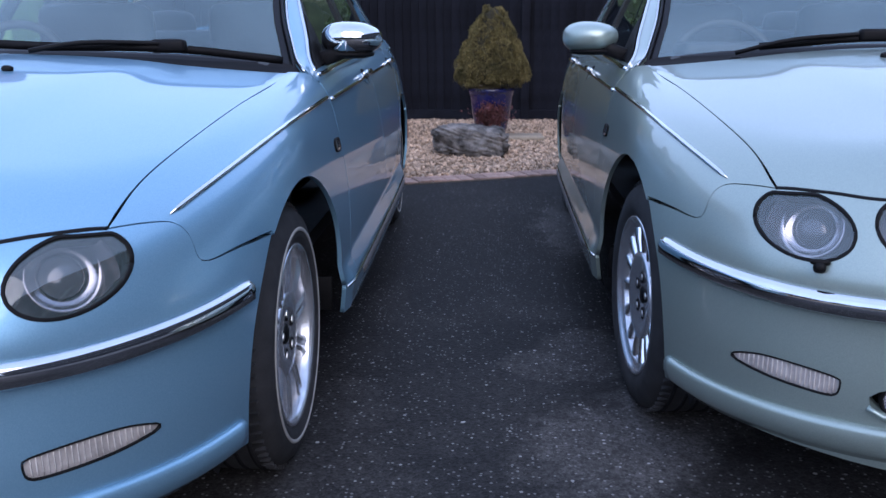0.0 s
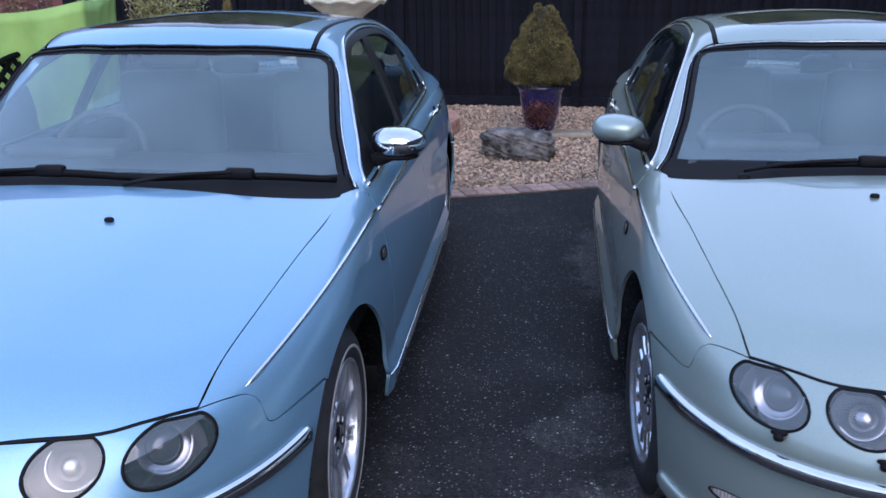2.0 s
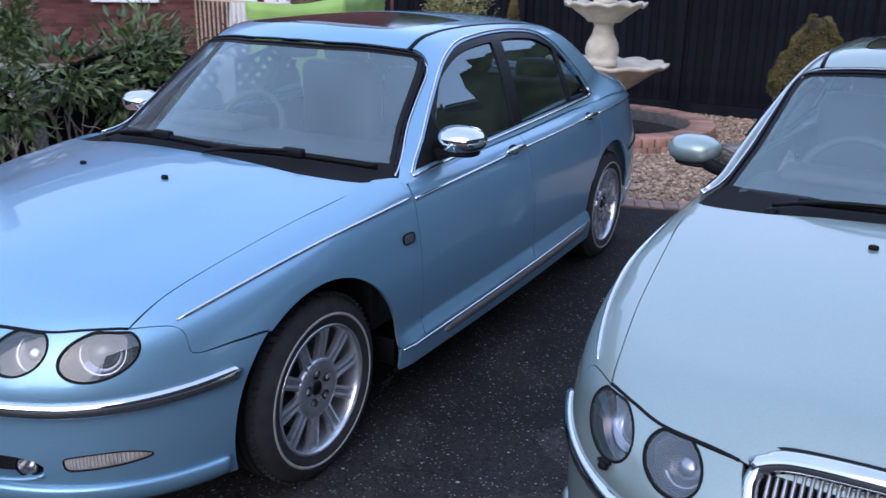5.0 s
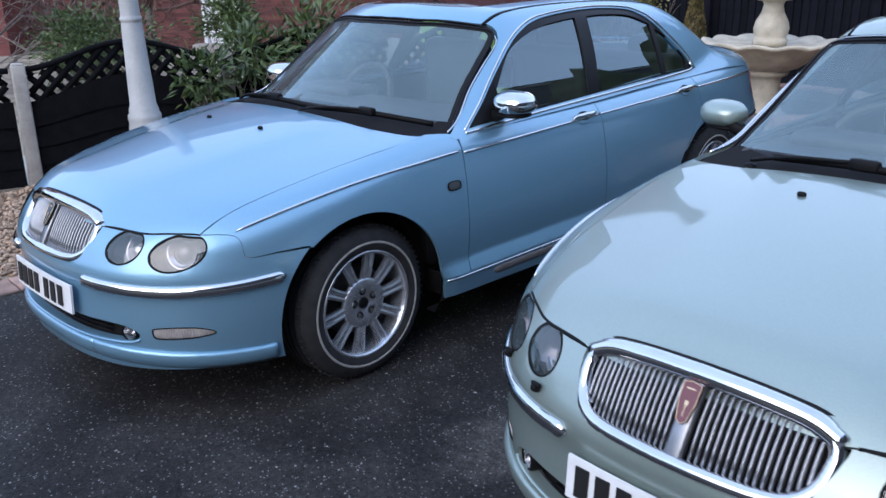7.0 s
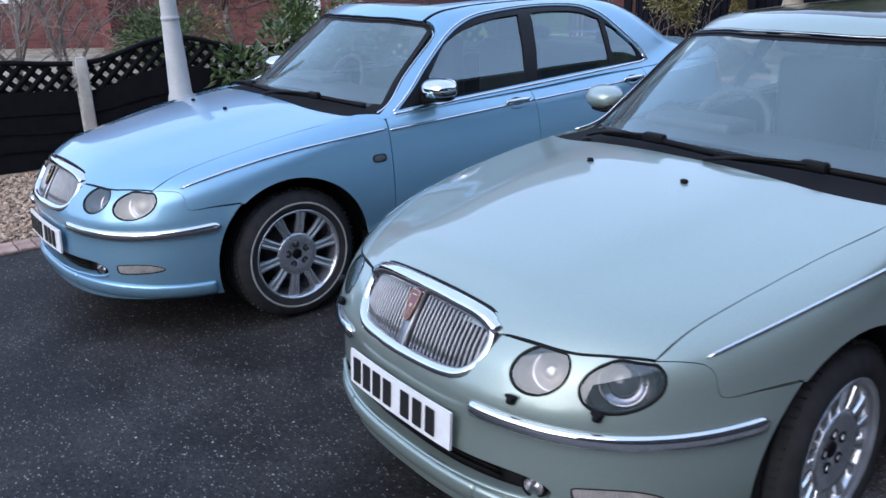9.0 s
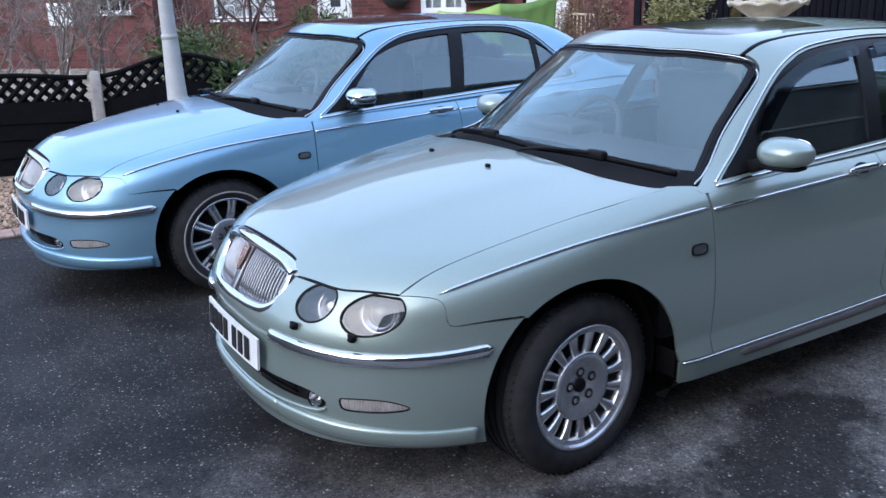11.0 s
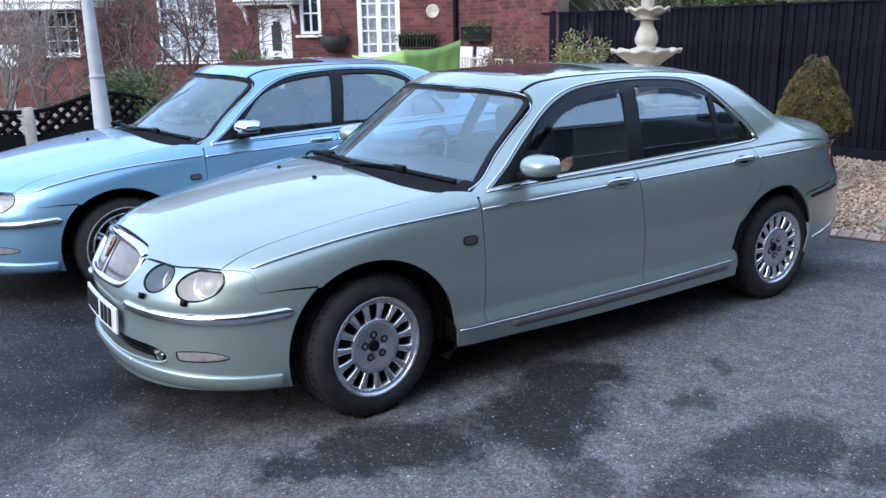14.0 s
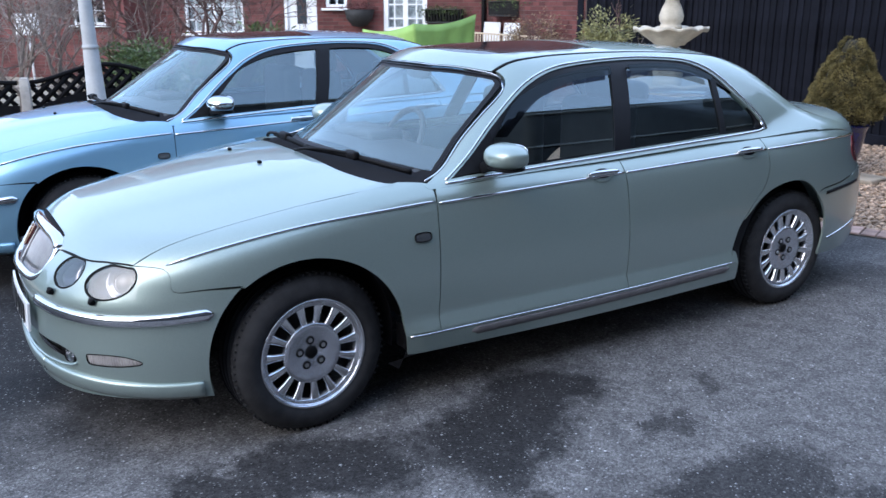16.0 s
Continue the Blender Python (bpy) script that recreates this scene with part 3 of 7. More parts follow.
def build_wheel(kind):
    """An alloy wheel and its tyre, about z, its outer face towards +z at z = 0."""
    R, rim = 0.315, 0.212
    prof = [(0.200, -0.19), (0.230, -0.205), (0.275, -0.205), (0.300, -0.190), (0.311, -0.165), (0.314, -0.12), (R, -0.10), (0.314, -0.06), (0.311, -0.035), (0.303, -0.010), (0.288, 0.006), (0.262, 0.016), (0.240, 0.016), (0.224, 0.010), (0.213, 0.0), (0.206, -0.01)]
    ring = [(0.2175, 0.004), (0.219, 0.0075), (0.2155, 0.011), (0.208, 0.009), (0.203, -0.004), (0.199, -0.03), (0.196, -0.16), (0.19, -0.18)]
    root = part("wheel", once("rim", lathe, "rim", ring, 64), ALLOY, None)
    part("tyre", once("tyre", lathe, "tyre", prof, 64), RUBBER, root)
    grooves = []
    for h in (-0.155, -0.115, -0.080, -0.045):
        grooves.append((h, 0.009))
    # dark rings, slightly proud of the tread, painted as the grooves' shade
    for h, w in grooves:
        g = [(0.3125, h - w / 2), (0.3158, h - w / 2), (0.3158, h + w / 2), (0.3125, h + w / 2)]
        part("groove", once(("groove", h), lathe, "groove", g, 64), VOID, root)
    def blocks():
        vs, fs = [], []
        for k in range(70):
            for hc, tilt in ((-0.172, 1), (-0.024, -1)):
                a = 2 * math.pi * k / 70
                for da, dh in ((-0.010, -0.012), (0.010, -0.012), (0.010, 0.012), (-0.010, 0.012)):
                    for rr in (0.306, 0.3152):
                        q = a + da + tilt * dh * 0.5
                        vs.append((rr * math.cos(q), rr * math.sin(q), hc + dh))
                b = len(vs) - 8
                fs += [(b + 1, b + 3, b + 5, b + 7), (b, b + 1, b + 7, b + 6), (b + 2, b + 3, b + 1, b), (b + 4, b + 5, b + 3, b + 2), (b + 6, b + 7, b + 5, b + 4)]
        return to_mesh("tread_blocks", vs, fs, None, False)
    part("tread", once("tread", blocks), RUBBER, root)["kind"] = "stuff"
    part("brake_disc", once("brake", lathe, "brake", [(0.0, -0.085), (0.145, -0.085), (0.145, -0.10)], 40), DISC, root)
    # a flat dark disc stands for the shade behind the spokes
    part("wheel_shade_disc", once("wback", lathe, "wback", [(0.0, -0.13), (0.197, -0.13)], 40), VOID, root)
    if kind == "many":
        n, r0, r1, w0, w1 = 15, 0.114, 0.190, 0.0225, 0.0400
        part("rim_face", once("rimface", lathe, "rimface", [(0.184, -0.026), (0.187, -0.008), (0.190, -0.004), (0.201, -0.003), (0.205, 0.002), (0.209, 0.007)], 64), ALLOY, root)
        hubp = [(0.0, -0.020), (0.028, -0.020), (0.034, -0.016), (0.070, -0.013), (0.100, -0.007), (0.117, -0.005), (0.120, -0.011), (0.118, -0.03)]
    else:
        n, r0, r1, w0, w1 = 10, 0.095, 0.203, 0.042, 0.053
        hubp = [(0.0, -0.018), (0.03, -0.018), (0.038, -0.015), (0.07, -0.010), (0.096, -0.010), (0.102, -0.014), (0.102, -0.03)]
        part("white_band", once("band", lathe, "band", [(0.2465, 0.0155), (0.2478, 0.0178), (0.2552, 0.0178), (0.2566, 0.0155)], 64), WHITEBAND, root, "narrow white sidewall band")
    part("wheel_centre", once(("hub", kind), lathe, "hub", hubp, 54), ALLOY, root)
    def spoke():
        vs, fs = [], []
        secs = [(r0 - 0.008, w0, -0.012), ((r0 + r1) / 2, (w0 + w1) / 2 * 0.86, -0.007), (r1 + 0.004, w1, -0.006)]
        for r, w, h in secs:
            for u, v in ((-w / 2, h - 0.022), (-w / 2, h - 0.004), (-w * 0.28, h), (-w * 0.08, h + (0.0 if kind == "many" else -0.004)), (w * 0.08, h + (0.0 if kind == "many" else -0.004)), (w * 0.28, h), (w / 2, h - 0.004), (w / 2, h - 0.022)):
                vs.append((r, u, v))
        for i in range(2):
            for j in range(7):
                a = i * 8 + j
                fs.append((a, a + 8, a + 9, a + 1))
        return to_mesh("spoke", vs, fs, None, kind == "many")
    for k in range(n):
        part("spoke", once(("spoke", kind), spoke), POLISH if kind == "many" else ALLOY, root, m=pose(0, 0, 0, 0, 0, 360 * k / n))
    for k in range(5):
        a = radians(72 * k + 18)
        part("wheel_nut", once("nut", lathe, "nut", [(0.0, -0.004), (0.009, -0.004), (0.0105, -0.008), (0.0105, -0.02)], 6, False), SATIN, root, m=pose(0.052 * math.cos(a), 0.052 * math.sin(a), -0.006))
        # dark disc on the hub face in place of a shaded nut hole
        part("nut_recess_shade", once("recess", lathe, "recess", [(0.0, 0.0), (0.0165, 0.0), (0.0175, -0.004)], 16), VOID, root, m=pose(0.052 * math.cos(a), 0.052 * math.sin(a), -0.0115))
    part("hub_cap", once("cap", lathe, "cap", [(0.0, 0.002), (0.018, 0.001), (0.024, -0.002), (0.025, -0.008)], 24), BLACK, root, m=pose(0, 0, -0.014))
    return root


def lamp_bowl(r):
    """A round headlamp about z: black bezel ring, silver reflector bowl, projector ring."""
    return [(0.0, -0.060), (r * 0.30, -0.056), (r * 0.60, -0.043), (r * 0.86, -0.020), (r * 0.97, -0.006), (r, 0.0)]


def barrel(name, profile, n):
    """Half a turned shell: the upper half of a wheel housing, turned about z with its top towards -x."""
    verts, faces = [], []
    for r, h in profile:
        for k in range(n + 1):
            a = radians(80 + 200 * k / n)
            verts.append((r * math.cos(a), r * math.sin(a), h))
    for i in range(len(profile) - 1):
        faces += [(i * (n + 1) + k, i * (n + 1) + k + 1, (i + 1) * (n + 1) + k + 1, (i + 1) * (n + 1) + k) for k in range(n)]
    return to_mesh(name, verts, faces)


def place_wheels(car, kind, first, steer, nod):
    """Four wheels on their axles."""
    for y in (0.0, RR):
        for s in (1, -1):
            w = first if (y == 0.0 and s == 1) else None
            m = Matrix.Translation((s * 0.802, y, RF + (0.0073 if nod else 0.0) - y * math.sin(radians(nod)))) @ pose(0, 0, 0, 0, 0, steer if y == 0.0 else 0) @ pose(0, 0, 0, 0, 90 * s, 0) @ pose(0, 0, 0, 0, 0, 37 * (y + 1) + 60 * s)
            if w is not None:
                w.matrix_basis = m
                w.parent = car
            else:
                c = copy_thing(first, m)
                c.parent = car


def make_car(name, label, m, paint, opt):
    car = thing(name, None, None, label, "car", "parked saloons", m=m)
    wing, fdoor, rdoor, rwing, sill = side_panels()
    # dark inner skin behind the shut gaps
    for mi in (False, True):
        k = "r" if mi else "l"
        arch_a = arc(AY, RF, ARCH + 0.012, -20, 200)
        back = [[(-0.50, 0.25), (-0.50, 0.62)], [(-0.50, 0.62), (0.3, 0.84), (0.6, 0.88), (2.5, 0.93), (3.4, 0.88)], [(3.4, 0.88), (3.4, 0.25)], [(3.4, 0.25), arc(2.70, RF, 0.41, -10, 190)[0]], arc(2.70, RF, 0.41, -10, 190), [arc(2.70, RF, 0.41, -10, 190)[-1], (2.2, 0.24), (0.45, 0.24), arch_a[0]], arch_a, [arch_a[-1], (-0.50, 0.25)]]
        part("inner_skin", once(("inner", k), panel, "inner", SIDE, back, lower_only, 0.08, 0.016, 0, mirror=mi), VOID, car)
        part("front_wing", once(("wing", k), panel, "wing", SLANT, wing, lower_only, 0.03, mirror=mi), paint, car)
        fd = part("front_door", once(("fdoor", k), panel, "fdoor", SIDE, fdoor, lower_only, 0.022, mirror=mi), paint, car)
        rd = part("rear_door", once(("rdoor", k), panel, "rdoor", SIDE, rdoor, lower_only, 0.022, mirror=mi), paint, car)
        part("rear_wing", once(("rwing", k), panel, "rwing", SIDE, rwing, lower_only, 0.03, mirror=mi), paint, car)
        part("sill", once(("sill", k), panel, "sill", SIDE, sill, lower_only, 0.022, mirror=mi), paint, car)
        # pillars and roof rail with the opening of the side windows
        pillar = lift(TOP, [(0.772, 0.505), (0.745, 0.560), (0.698, 0.665), (0.668, 0.75), (0.640, 0.866), (0.618, 0.962), (0.599, 1.006), (0.575, 1.028), (0.546, 1.026), (0.521, 1.016)], form)
        ditch = lift(TOP, [(0.521, 1.016), (0.519, 1.09), (0.511, 1.19), (0.497, 1.36), (0.489, 1.70), (0.489, 2.1), (0.511, 2.38), (0.557, 2.62), (0.615, 2.90), (0.65, 3.08)], form)
        upper = [
            pillar,
            ditch,
            [ditch[-1], (0.70, 3.10, 0.985), (0.775, 3.10, 0.945)],
            [(0.775, 3.10, 0.950), (0.79, 2.80, 0.958), (0.79, 2.460, 0.949), (0.78, 2.10, 0.939), (0.79, 1.53, 0.923), (0.79, 1.05, 0.91), (0.79, 0.600, 0.886), (0.785, 0.52, 0.882)],
            [(0.785, 0.52, 0.882), pillar[0]],
        ]
        part("roof_pillar_frame", once(("upper", k), panel, "upper", SLANT, upper, form, 0.03, 0.0, 0.03, holes=[[DLO, DLOW]], mirror=mi), paint, car)
        # black window frames with the three panes
        fg = [[(0.715, 0.872, 1.040), (0.664, 1.001, 1.166), (0.647, 1.093, 1.217), (0.630, 1.205, 1.253), (0.619, 1.303, 1.273), (0.610, 1.431, 1.288), (0.604, 1.595, 1.296)], [(0.604, 1.595, 1.296), (0.683, 1.563, 1.136), (0.75, 1.522, 0.945)], [(0.75, 1.522, 0.945), (0.744, 0.872, 0.925)], [(0.744, 0.872, 0.925), (0.715, 0.872, 1.040)]]
        rg = [[(0.75, 1.615, 0.950), (0.685, 1.660, 1.131), (0.603, 1.695, 1.296)], [(0.603, 1.695, 1.296), (0.600, 1.829, 1.298), (0.605, 2.0, 1.289), (0.616, 2.11, 1.270), (0.637, 2.235, 1.227)], [(0.637, 2.235, 1.227), (0.738, 2.232, 0.968)], [(0.738, 2.232, 0.968), (0.75, 1.615, 0.950)]]
        qg = [[(0.646, 2.272, 1.203), (0.670, 2.385, 1.137), (0.695, 2.468, 1.065), (0.716, 2.505, 1.0), (0.730, 2.495, 0.975)], [(0.730, 2.495, 0.975), (0.738, 2.268, 0.972)], [(0.738, 2.268, 0.972), (0.646, 2.272, 1.203)]]
        part("window_surround", once(("surround", k), panel, "surround", SLANT, [shift(DLO, 0.004), shift(DLOW, 0.004)], cabin_only, 0.04, 0.006, 0.014, holes=[[tuck(q) for q in g_] for g_ in (fg, rg, qg)], mirror=mi), FRAME, car)
        for pn, seg in (("front_side_window", [(0.75, 0.85, 0.915), (0.71, 0.85, 1.05), (0.66, 1.0, 1.18), (0.62, 1.2, 1.265), (0.608, 1.4, 1.298), (0.598, 1.61, 1.305), (0.75, 1.53, 0.935)]), ("rear_side_window", [(0.75, 1.605, 0.938), (0.598, 1.69, 1.305), (0.598, 1.84, 1.308), (0.603, 2.01, 1.298), (0.634, 2.245, 1.235), (0.74, 2.246, 0.955)]), ("quarter_window", [(0.74, 2.255, 0.96), (0.643, 2.26, 1.215), (0.668, 2.395, 1.145), (0.693, 2.48, 1.075), (0.716, 2.518, 1.0), (0.732, 2.505, 0.965)])):
            seg = tuck(seg)
            runs = [[a, b] for a, b in zip(seg, seg[1:] + seg[:1])]
            part(pn, once((pn, k), panel, pn, SLANT, runs, cabin_only, 0.06, 0.014, 0, mirror=mi), SIDEGLASS, car)
        # bright mouldings
        part("belt_moulding", once(("beltm", k), trim, "beltm", SIDE, [(0.60, 0.897)] + BELT[1:-1] + [(2.515, 0.958), (2.548, 0.975), (2.540, 0.998)], 0.014, 0.007, form, mirror=mi), CHROME, car, "bright chrome strip")
        part("roof_moulding", once(("roofm", k), trim, "roofm", SLANT, tuck([(0.766, 0.607, 0.906), (0.721, 0.739, 0.988), (0.686, 0.858, 1.09), (0.643, 1.012, 1.206), (0.62, 1.12, 1.267), (0.594, 1.25, 1.306), (0.577, 1.40, 1.324), (0.563, 1.645, 1.336), (0.560, 1.86, 1.334), (0.572, 2.08, 1.317), (0.603, 2.20, 1.285), (0.633, 2.295, 1.232), (0.664, 2.39, 1.155), (0.695, 2.50, 1.06), (0.716, 2.56, 0.99), (0.732, 2.57, 0.962)]), 0.012, 0.007, form, mirror=mi), CHROME, car, "thin bright strip over the windows")
        part("waist_moulding", once(("waistf", k), trim, "waistf", SLANT, [(0.722, -0.492, 0.725), (0.768, -0.30, 0.769), (0.795, 0.0, 0.805), (0.805, 0.3, 0.823), (0.805, 0.533, 0.832)], 0.012, 0.007, lower_only, mirror=mi, taper=0.03), CHROME, car, "bright chrome strip")
        part("waist_moulding", once(("waistd", k), trim, "waistd", SIDE, [(0.545, 0.832), (1.0, 0.842), (1.520, 0.853)], 0.012, 0.007, lower_only, mirror=mi), CHROME, fd)
        part("waist_moulding", once(("waistr", k), trim, "waistr", SIDE, [(1.534, 0.853), (2.0, 0.862), (2.488, 0.872)], 0.012, 0.007, lower_only, mirror=mi), CHROME, rd)
        part("waist_moulding", once(("waistq", k), trim, "waistq", SIDE, [(2.508, 0.872), (3.0, 0.878), (3.35, 0.872)], 0.012, 0.007, lower_only, mirror=mi), CHROME, car)
        part("sill_moulding", once(("sillm", k), trim, "sillm", SIDE, [(0.66, 0.296), (1.3, 0.297), (2.19, 0.313)], 0.036, 0.007, lower_only, mirror=mi, taper=0.012), SILLTRIM, car, "dark ribbed sill strip")
        part("sill_strip", once(("sills", k), trim, "sills", SIDE, [(0.375, 0.326), (1.3, 0.327), (2.225, 0.340)], 0.007, 0.005, lower_only, mirror=mi), CHROME, car)
        s = -1 if mi else 1
        # door handles
        for d, y, z in ((fd, 1.390, 0.855), (rd, 2.352, 0.869)):
            p, n = on_form(SIDE, (y, z), lower_only)
            p, n = p * (s, 1, 1), n * (s, 1, 1)
            mm = stand(p, n)
            part("handle_cup", once("cup", blob, "cup", (0.052, 0.026, 0.004), 2.3), paint, d, m=mm @ pose(0, -0.008, 0))
            # a raised dark lump painted as the shade in the handle's hollow
            part("handle_shade", once("hrec", blob, "hrec", (0.046, 0.024, 0.0030), 2.2), VOID, d, m=mm @ pose(0.004, 0.006, 0.0026))
            part("door_handle", once("handle", blob, "handle", (0.088, 0.0125, 0.012), 2.6), CHROME, d, m=mm @ pose(0, 0.004, 0.022))
            for u in (-0.072, 0.072):
                part("handle_foot", once("hfoot", blob, "hfoot", (0.014, 0.0105, 0.014), 2.6), CHROME, d, m=mm @ pose(u, 0.004, 0.010))
        # side repeater
        p, n = on_form(SIDE, (0.455, 0.713), lower_only)
        mm = stand(p * (s, 1, 1), n * (s, 1, 1))
        part("side_repeater", once("rep", blob, "rep", (0.037, 0.0185, 0.006), 3.2), mat_lens_smoke, car, m=mm)
        part("repeater_frame", sweep("repf", [(0.035 * math.copysign(abs(math.cos(a)) ** 0.6, math.cos(a)), 0.0175 * math.copysign(abs(math.sin(a)) ** 0.6, math.sin(a)), 0.004) for a in np.linspace(0, 2 * math.pi, 32, endpoint=False)], [(0, 0, 1)] * 32, [(-0.002, -0.004), (-0.002, 0.002), (0.002, 0.002), (0.002, -0.004)], closed=True), BLACK, car, m=mm)
        # wheel housings and mud flaps
        for y, r in ((AY, ARCH), (2.70, 0.395)):
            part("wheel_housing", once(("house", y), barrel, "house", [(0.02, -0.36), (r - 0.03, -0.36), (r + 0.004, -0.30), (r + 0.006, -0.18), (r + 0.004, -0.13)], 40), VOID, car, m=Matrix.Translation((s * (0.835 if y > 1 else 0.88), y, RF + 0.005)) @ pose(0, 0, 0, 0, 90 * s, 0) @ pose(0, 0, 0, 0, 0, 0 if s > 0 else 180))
        part("mud_flap", box((0.085, 0.012, 0.10), (s * 0.79, 0.388, 0.30), 0.004), BLACK, car)
        # door mirror
        arm = part("mirror_arm", once("mirarm", rod, "mirarm", [(0.0, 0.0, 0.0), (0.06, -0.012, 0.02), (0.115, -0.005, 0.045)], 0.024, 10, 0.02, (0, 1, 0), 0.55), BLACK, car, m=Matrix.Translation((s * 0.735, 0.745 + opt["mirror_y"], 0.930)) @ Matrix.Diagonal((s, 1, 1, 1)))
        def mirror_shape(v):
            v = v.copy()
            v[:, 1] = np.where(v[:, 1] > 0, v[:, 1] * 0.50, v[:, 1] * 1.2)
            v[:, 2] *= 1 + 0.25 * v[:, 0] / 0.13 * -0.5
            return v
        part("mirror_shell", once("mshell", blob, "mshell", (0.097, 0.080, 0.053), 2.35, 32, 20, mirror_shape), opt["mirror"], car, opt["mirror_label"], m=Matrix.Translation((s * (0.872 + opt["mirror_x"]), 0.79 + opt["mirror_y"], 0.998)) @ pose(0, 0, 0, 0, 0, 12 * s))
        part("mirror_base_shell", once("mlow", blob, "mlow", (0.078, 0.066, 0.014), 2.4, 24, 10), BLACK, car, m=Matrix.Translation((s * (0.866 + opt["mirror_x"]), 0.783 + opt["mirror_y"], 0.950)) @ pose(0, 0, 0, 0, 0, 12 * s))
        part("mirror_glass", once("mglass", blob, "mglass", (0.070, 0.002, 0.040), 2.6, 24, 12), CHROME, car, m=Matrix.Translation((s * (0.870 + opt["mirror_x"]), 0.824 + opt["mirror_y"], 1.004)) @ pose(0, 0, 0, 0, 0, 12 * s))
        part("mirror_sail", once(("sail", k), panel, "sail", SLANT, [[(0.762, 0.640, 0.908), (0.722, 0.760, 0.983), (0.69, 0.868, 1.072)], [(0.69, 0.868, 1.072), (0.744, 0.868, 0.920)], [(0.744, 0.868, 0.920), (0.762, 0.640, 0.908)]], form, 0.04, -0.003, 0.008, mirror=mi), BLACK, car)
        if opt["deflectors"]:
            w1 = [[(0.713, 0.875, 1.045), (0.662, 1.0, 1.172), (0.628, 1.205, 1.258), (0.608, 1.431, 1.293), (0.603, 1.585, 1.300)], [(0.603, 1.585, 1.300), (0.627, 1.580, 1.263)], [(0.627, 1.58, 1.263), (0.631, 1.434, 1.254), (0.64, 1.299, 1.236), (0.658, 1.159, 1.194), (0.679, 1.067, 1.143), (0.715, 0.93, 1.04)], [(0.715, 0.93, 1.04), (0.713, 0.875, 1.045)]]
            w2 = [[(0.603, 1.70, 1.30), (0.60, 1.83, 1.302), (0.605, 2.0, 1.293), (0.616, 2.11, 1.274), (0.636, 2.23, 1.232)], [(0.636, 2.23, 1.232), (0.646, 2.225, 1.207)], [(0.646, 2.225, 1.207), (0.637, 2.138, 1.231), (0.626, 2.008, 1.26), (0.621, 1.849, 1.268), (0.628, 1.70, 1.257)], [(0.628, 1.70, 1.257), (0.603, 1.70, 1.30)]]
            for i, run in enumerate((w1, w2)):
                part("wind_deflector", once(("wd", i, k), panel, "wd", SLANT, [tuck(q) for q in run], cabin_only, 0.04, -0.012, 0.004, mirror=mi), SMOKE, car, "smoked plastic wind deflector")

    # bonnet, roof, boot lid, screens
    front_edge = NOSE_EDGE[:4]
    bonnet = both([list(front_edge), NOSE_EDGE[3:-1] + [(0.6375, -0.585)], [(x - 0.0013, y) for x, y in EDGE], [(0.7395, 0.40), (0.70, 0.345), (0.55, 0.285), (0.35, 0.25), (0.0, 0.235)]])
    part("bonnet", once("bonnet", panel, "bonnet", TOP, bonnet, lower_only, 0.035, 0.0, 0.018), paint, car)
    # dark sheet below the bonnet that blackens its shut gaps
    tray = both([[(0.0, -0.70), (0.45, -0.66)], [(0.45, -0.66), (0.62, -0.50), (0.745, 0.2), (0.755, 0.50)], [(0.755, 0.50), (0.0, 0.50)]])
    part("bonnet_gap_shade", once("tray", panel, "tray", TOP, tray, lower_only, 0.09, 0.020, 0), VOID, car)
    cowl = both([[(0.0, 0.240), (0.35, 0.256), (0.55, 0.291), (0.70, 0.361), (0.748, 0.44)], [(0.748, 0.44), (0.745, 0.545)], [(0.745, 0.545), (0.70, 0.60), (0.5, 0.46), (0.25, 0.37), (0.0, 0.345)]])
    part("scuttle", once("cowl", panel, "cowl", TOP, cowl, form, 0.04, 0.014, 0.006), VOID, car, "black plastic scuttle panel")
    wsl = [(0.742, 0.515), (0.682, 0.665), (0.652, 0.745), (0.624, 0.862), (0.603, 0.955), (0.586, 0.995), (0.556, 1.0), (0.45, 0.958), (0.32, 0.914), (0.18, 0.875), (0.0, 0.860)]
    ws = both([[(0.0, 0.315), (0.25, 0.345), (0.5, 0.435), (0.66, 0.525), (0.722, 0.555)], [(0.722, 0.555), (0.674, 0.665), (0.644, 0.745), (0.616, 0.862), (0.595, 0.95), (0.578, 0.985)], [(0.578, 0.985), (0.548, 0.990), (0.44, 0.948), (0.31, 0.904), (0.18, 0.866), (0.0, 0.851)]])
    part("windscreen", once("ws", panel, "ws", TOP, ws, screen_only, 0.04, 0.007, 0.004), SCREEN, car)
    loop = wsl + [(-a, b) for a, b in wsl[::-1][1:]]
    part("windscreen_seal", once("wsband", trim, "wsband", TOP, loop, 0.007, 0.001, screen_only, sunk=0.014), FRAME, car)
    part("windscreen_border", once("frit", trim, "frit", TOP, [(a * 0.978, b - 0.009) for a, b in loop], 0.022, 0.0006, screen_only, lift=-0.0062, sunk=0.0002), FRAME, car, "black printed border round the glass")
    part("windscreen_border", once("frit0", trim, "frit0", TOP, [(-0.690, 0.565), (-0.60, 0.515), (-0.45, 0.445), (-0.25, 0.378), (0.0, 0.352), (0.25, 0.378), (0.45, 0.445), (0.60, 0.515), (0.690, 0.565)], 0.060, 0.0006, screen_only, lift=-0.0058, sunk=0.0002), FRAME, car)
    for s in (1, -1):
        part("windscreen_moulding", once(("wsm", s), trim, "wsm", TOP, [(s * (a + 0.011), b + 0.004) for a, b in wsl[:7]], 0.0075, 0.005, form), CHROME, car, "bright chrome strip")
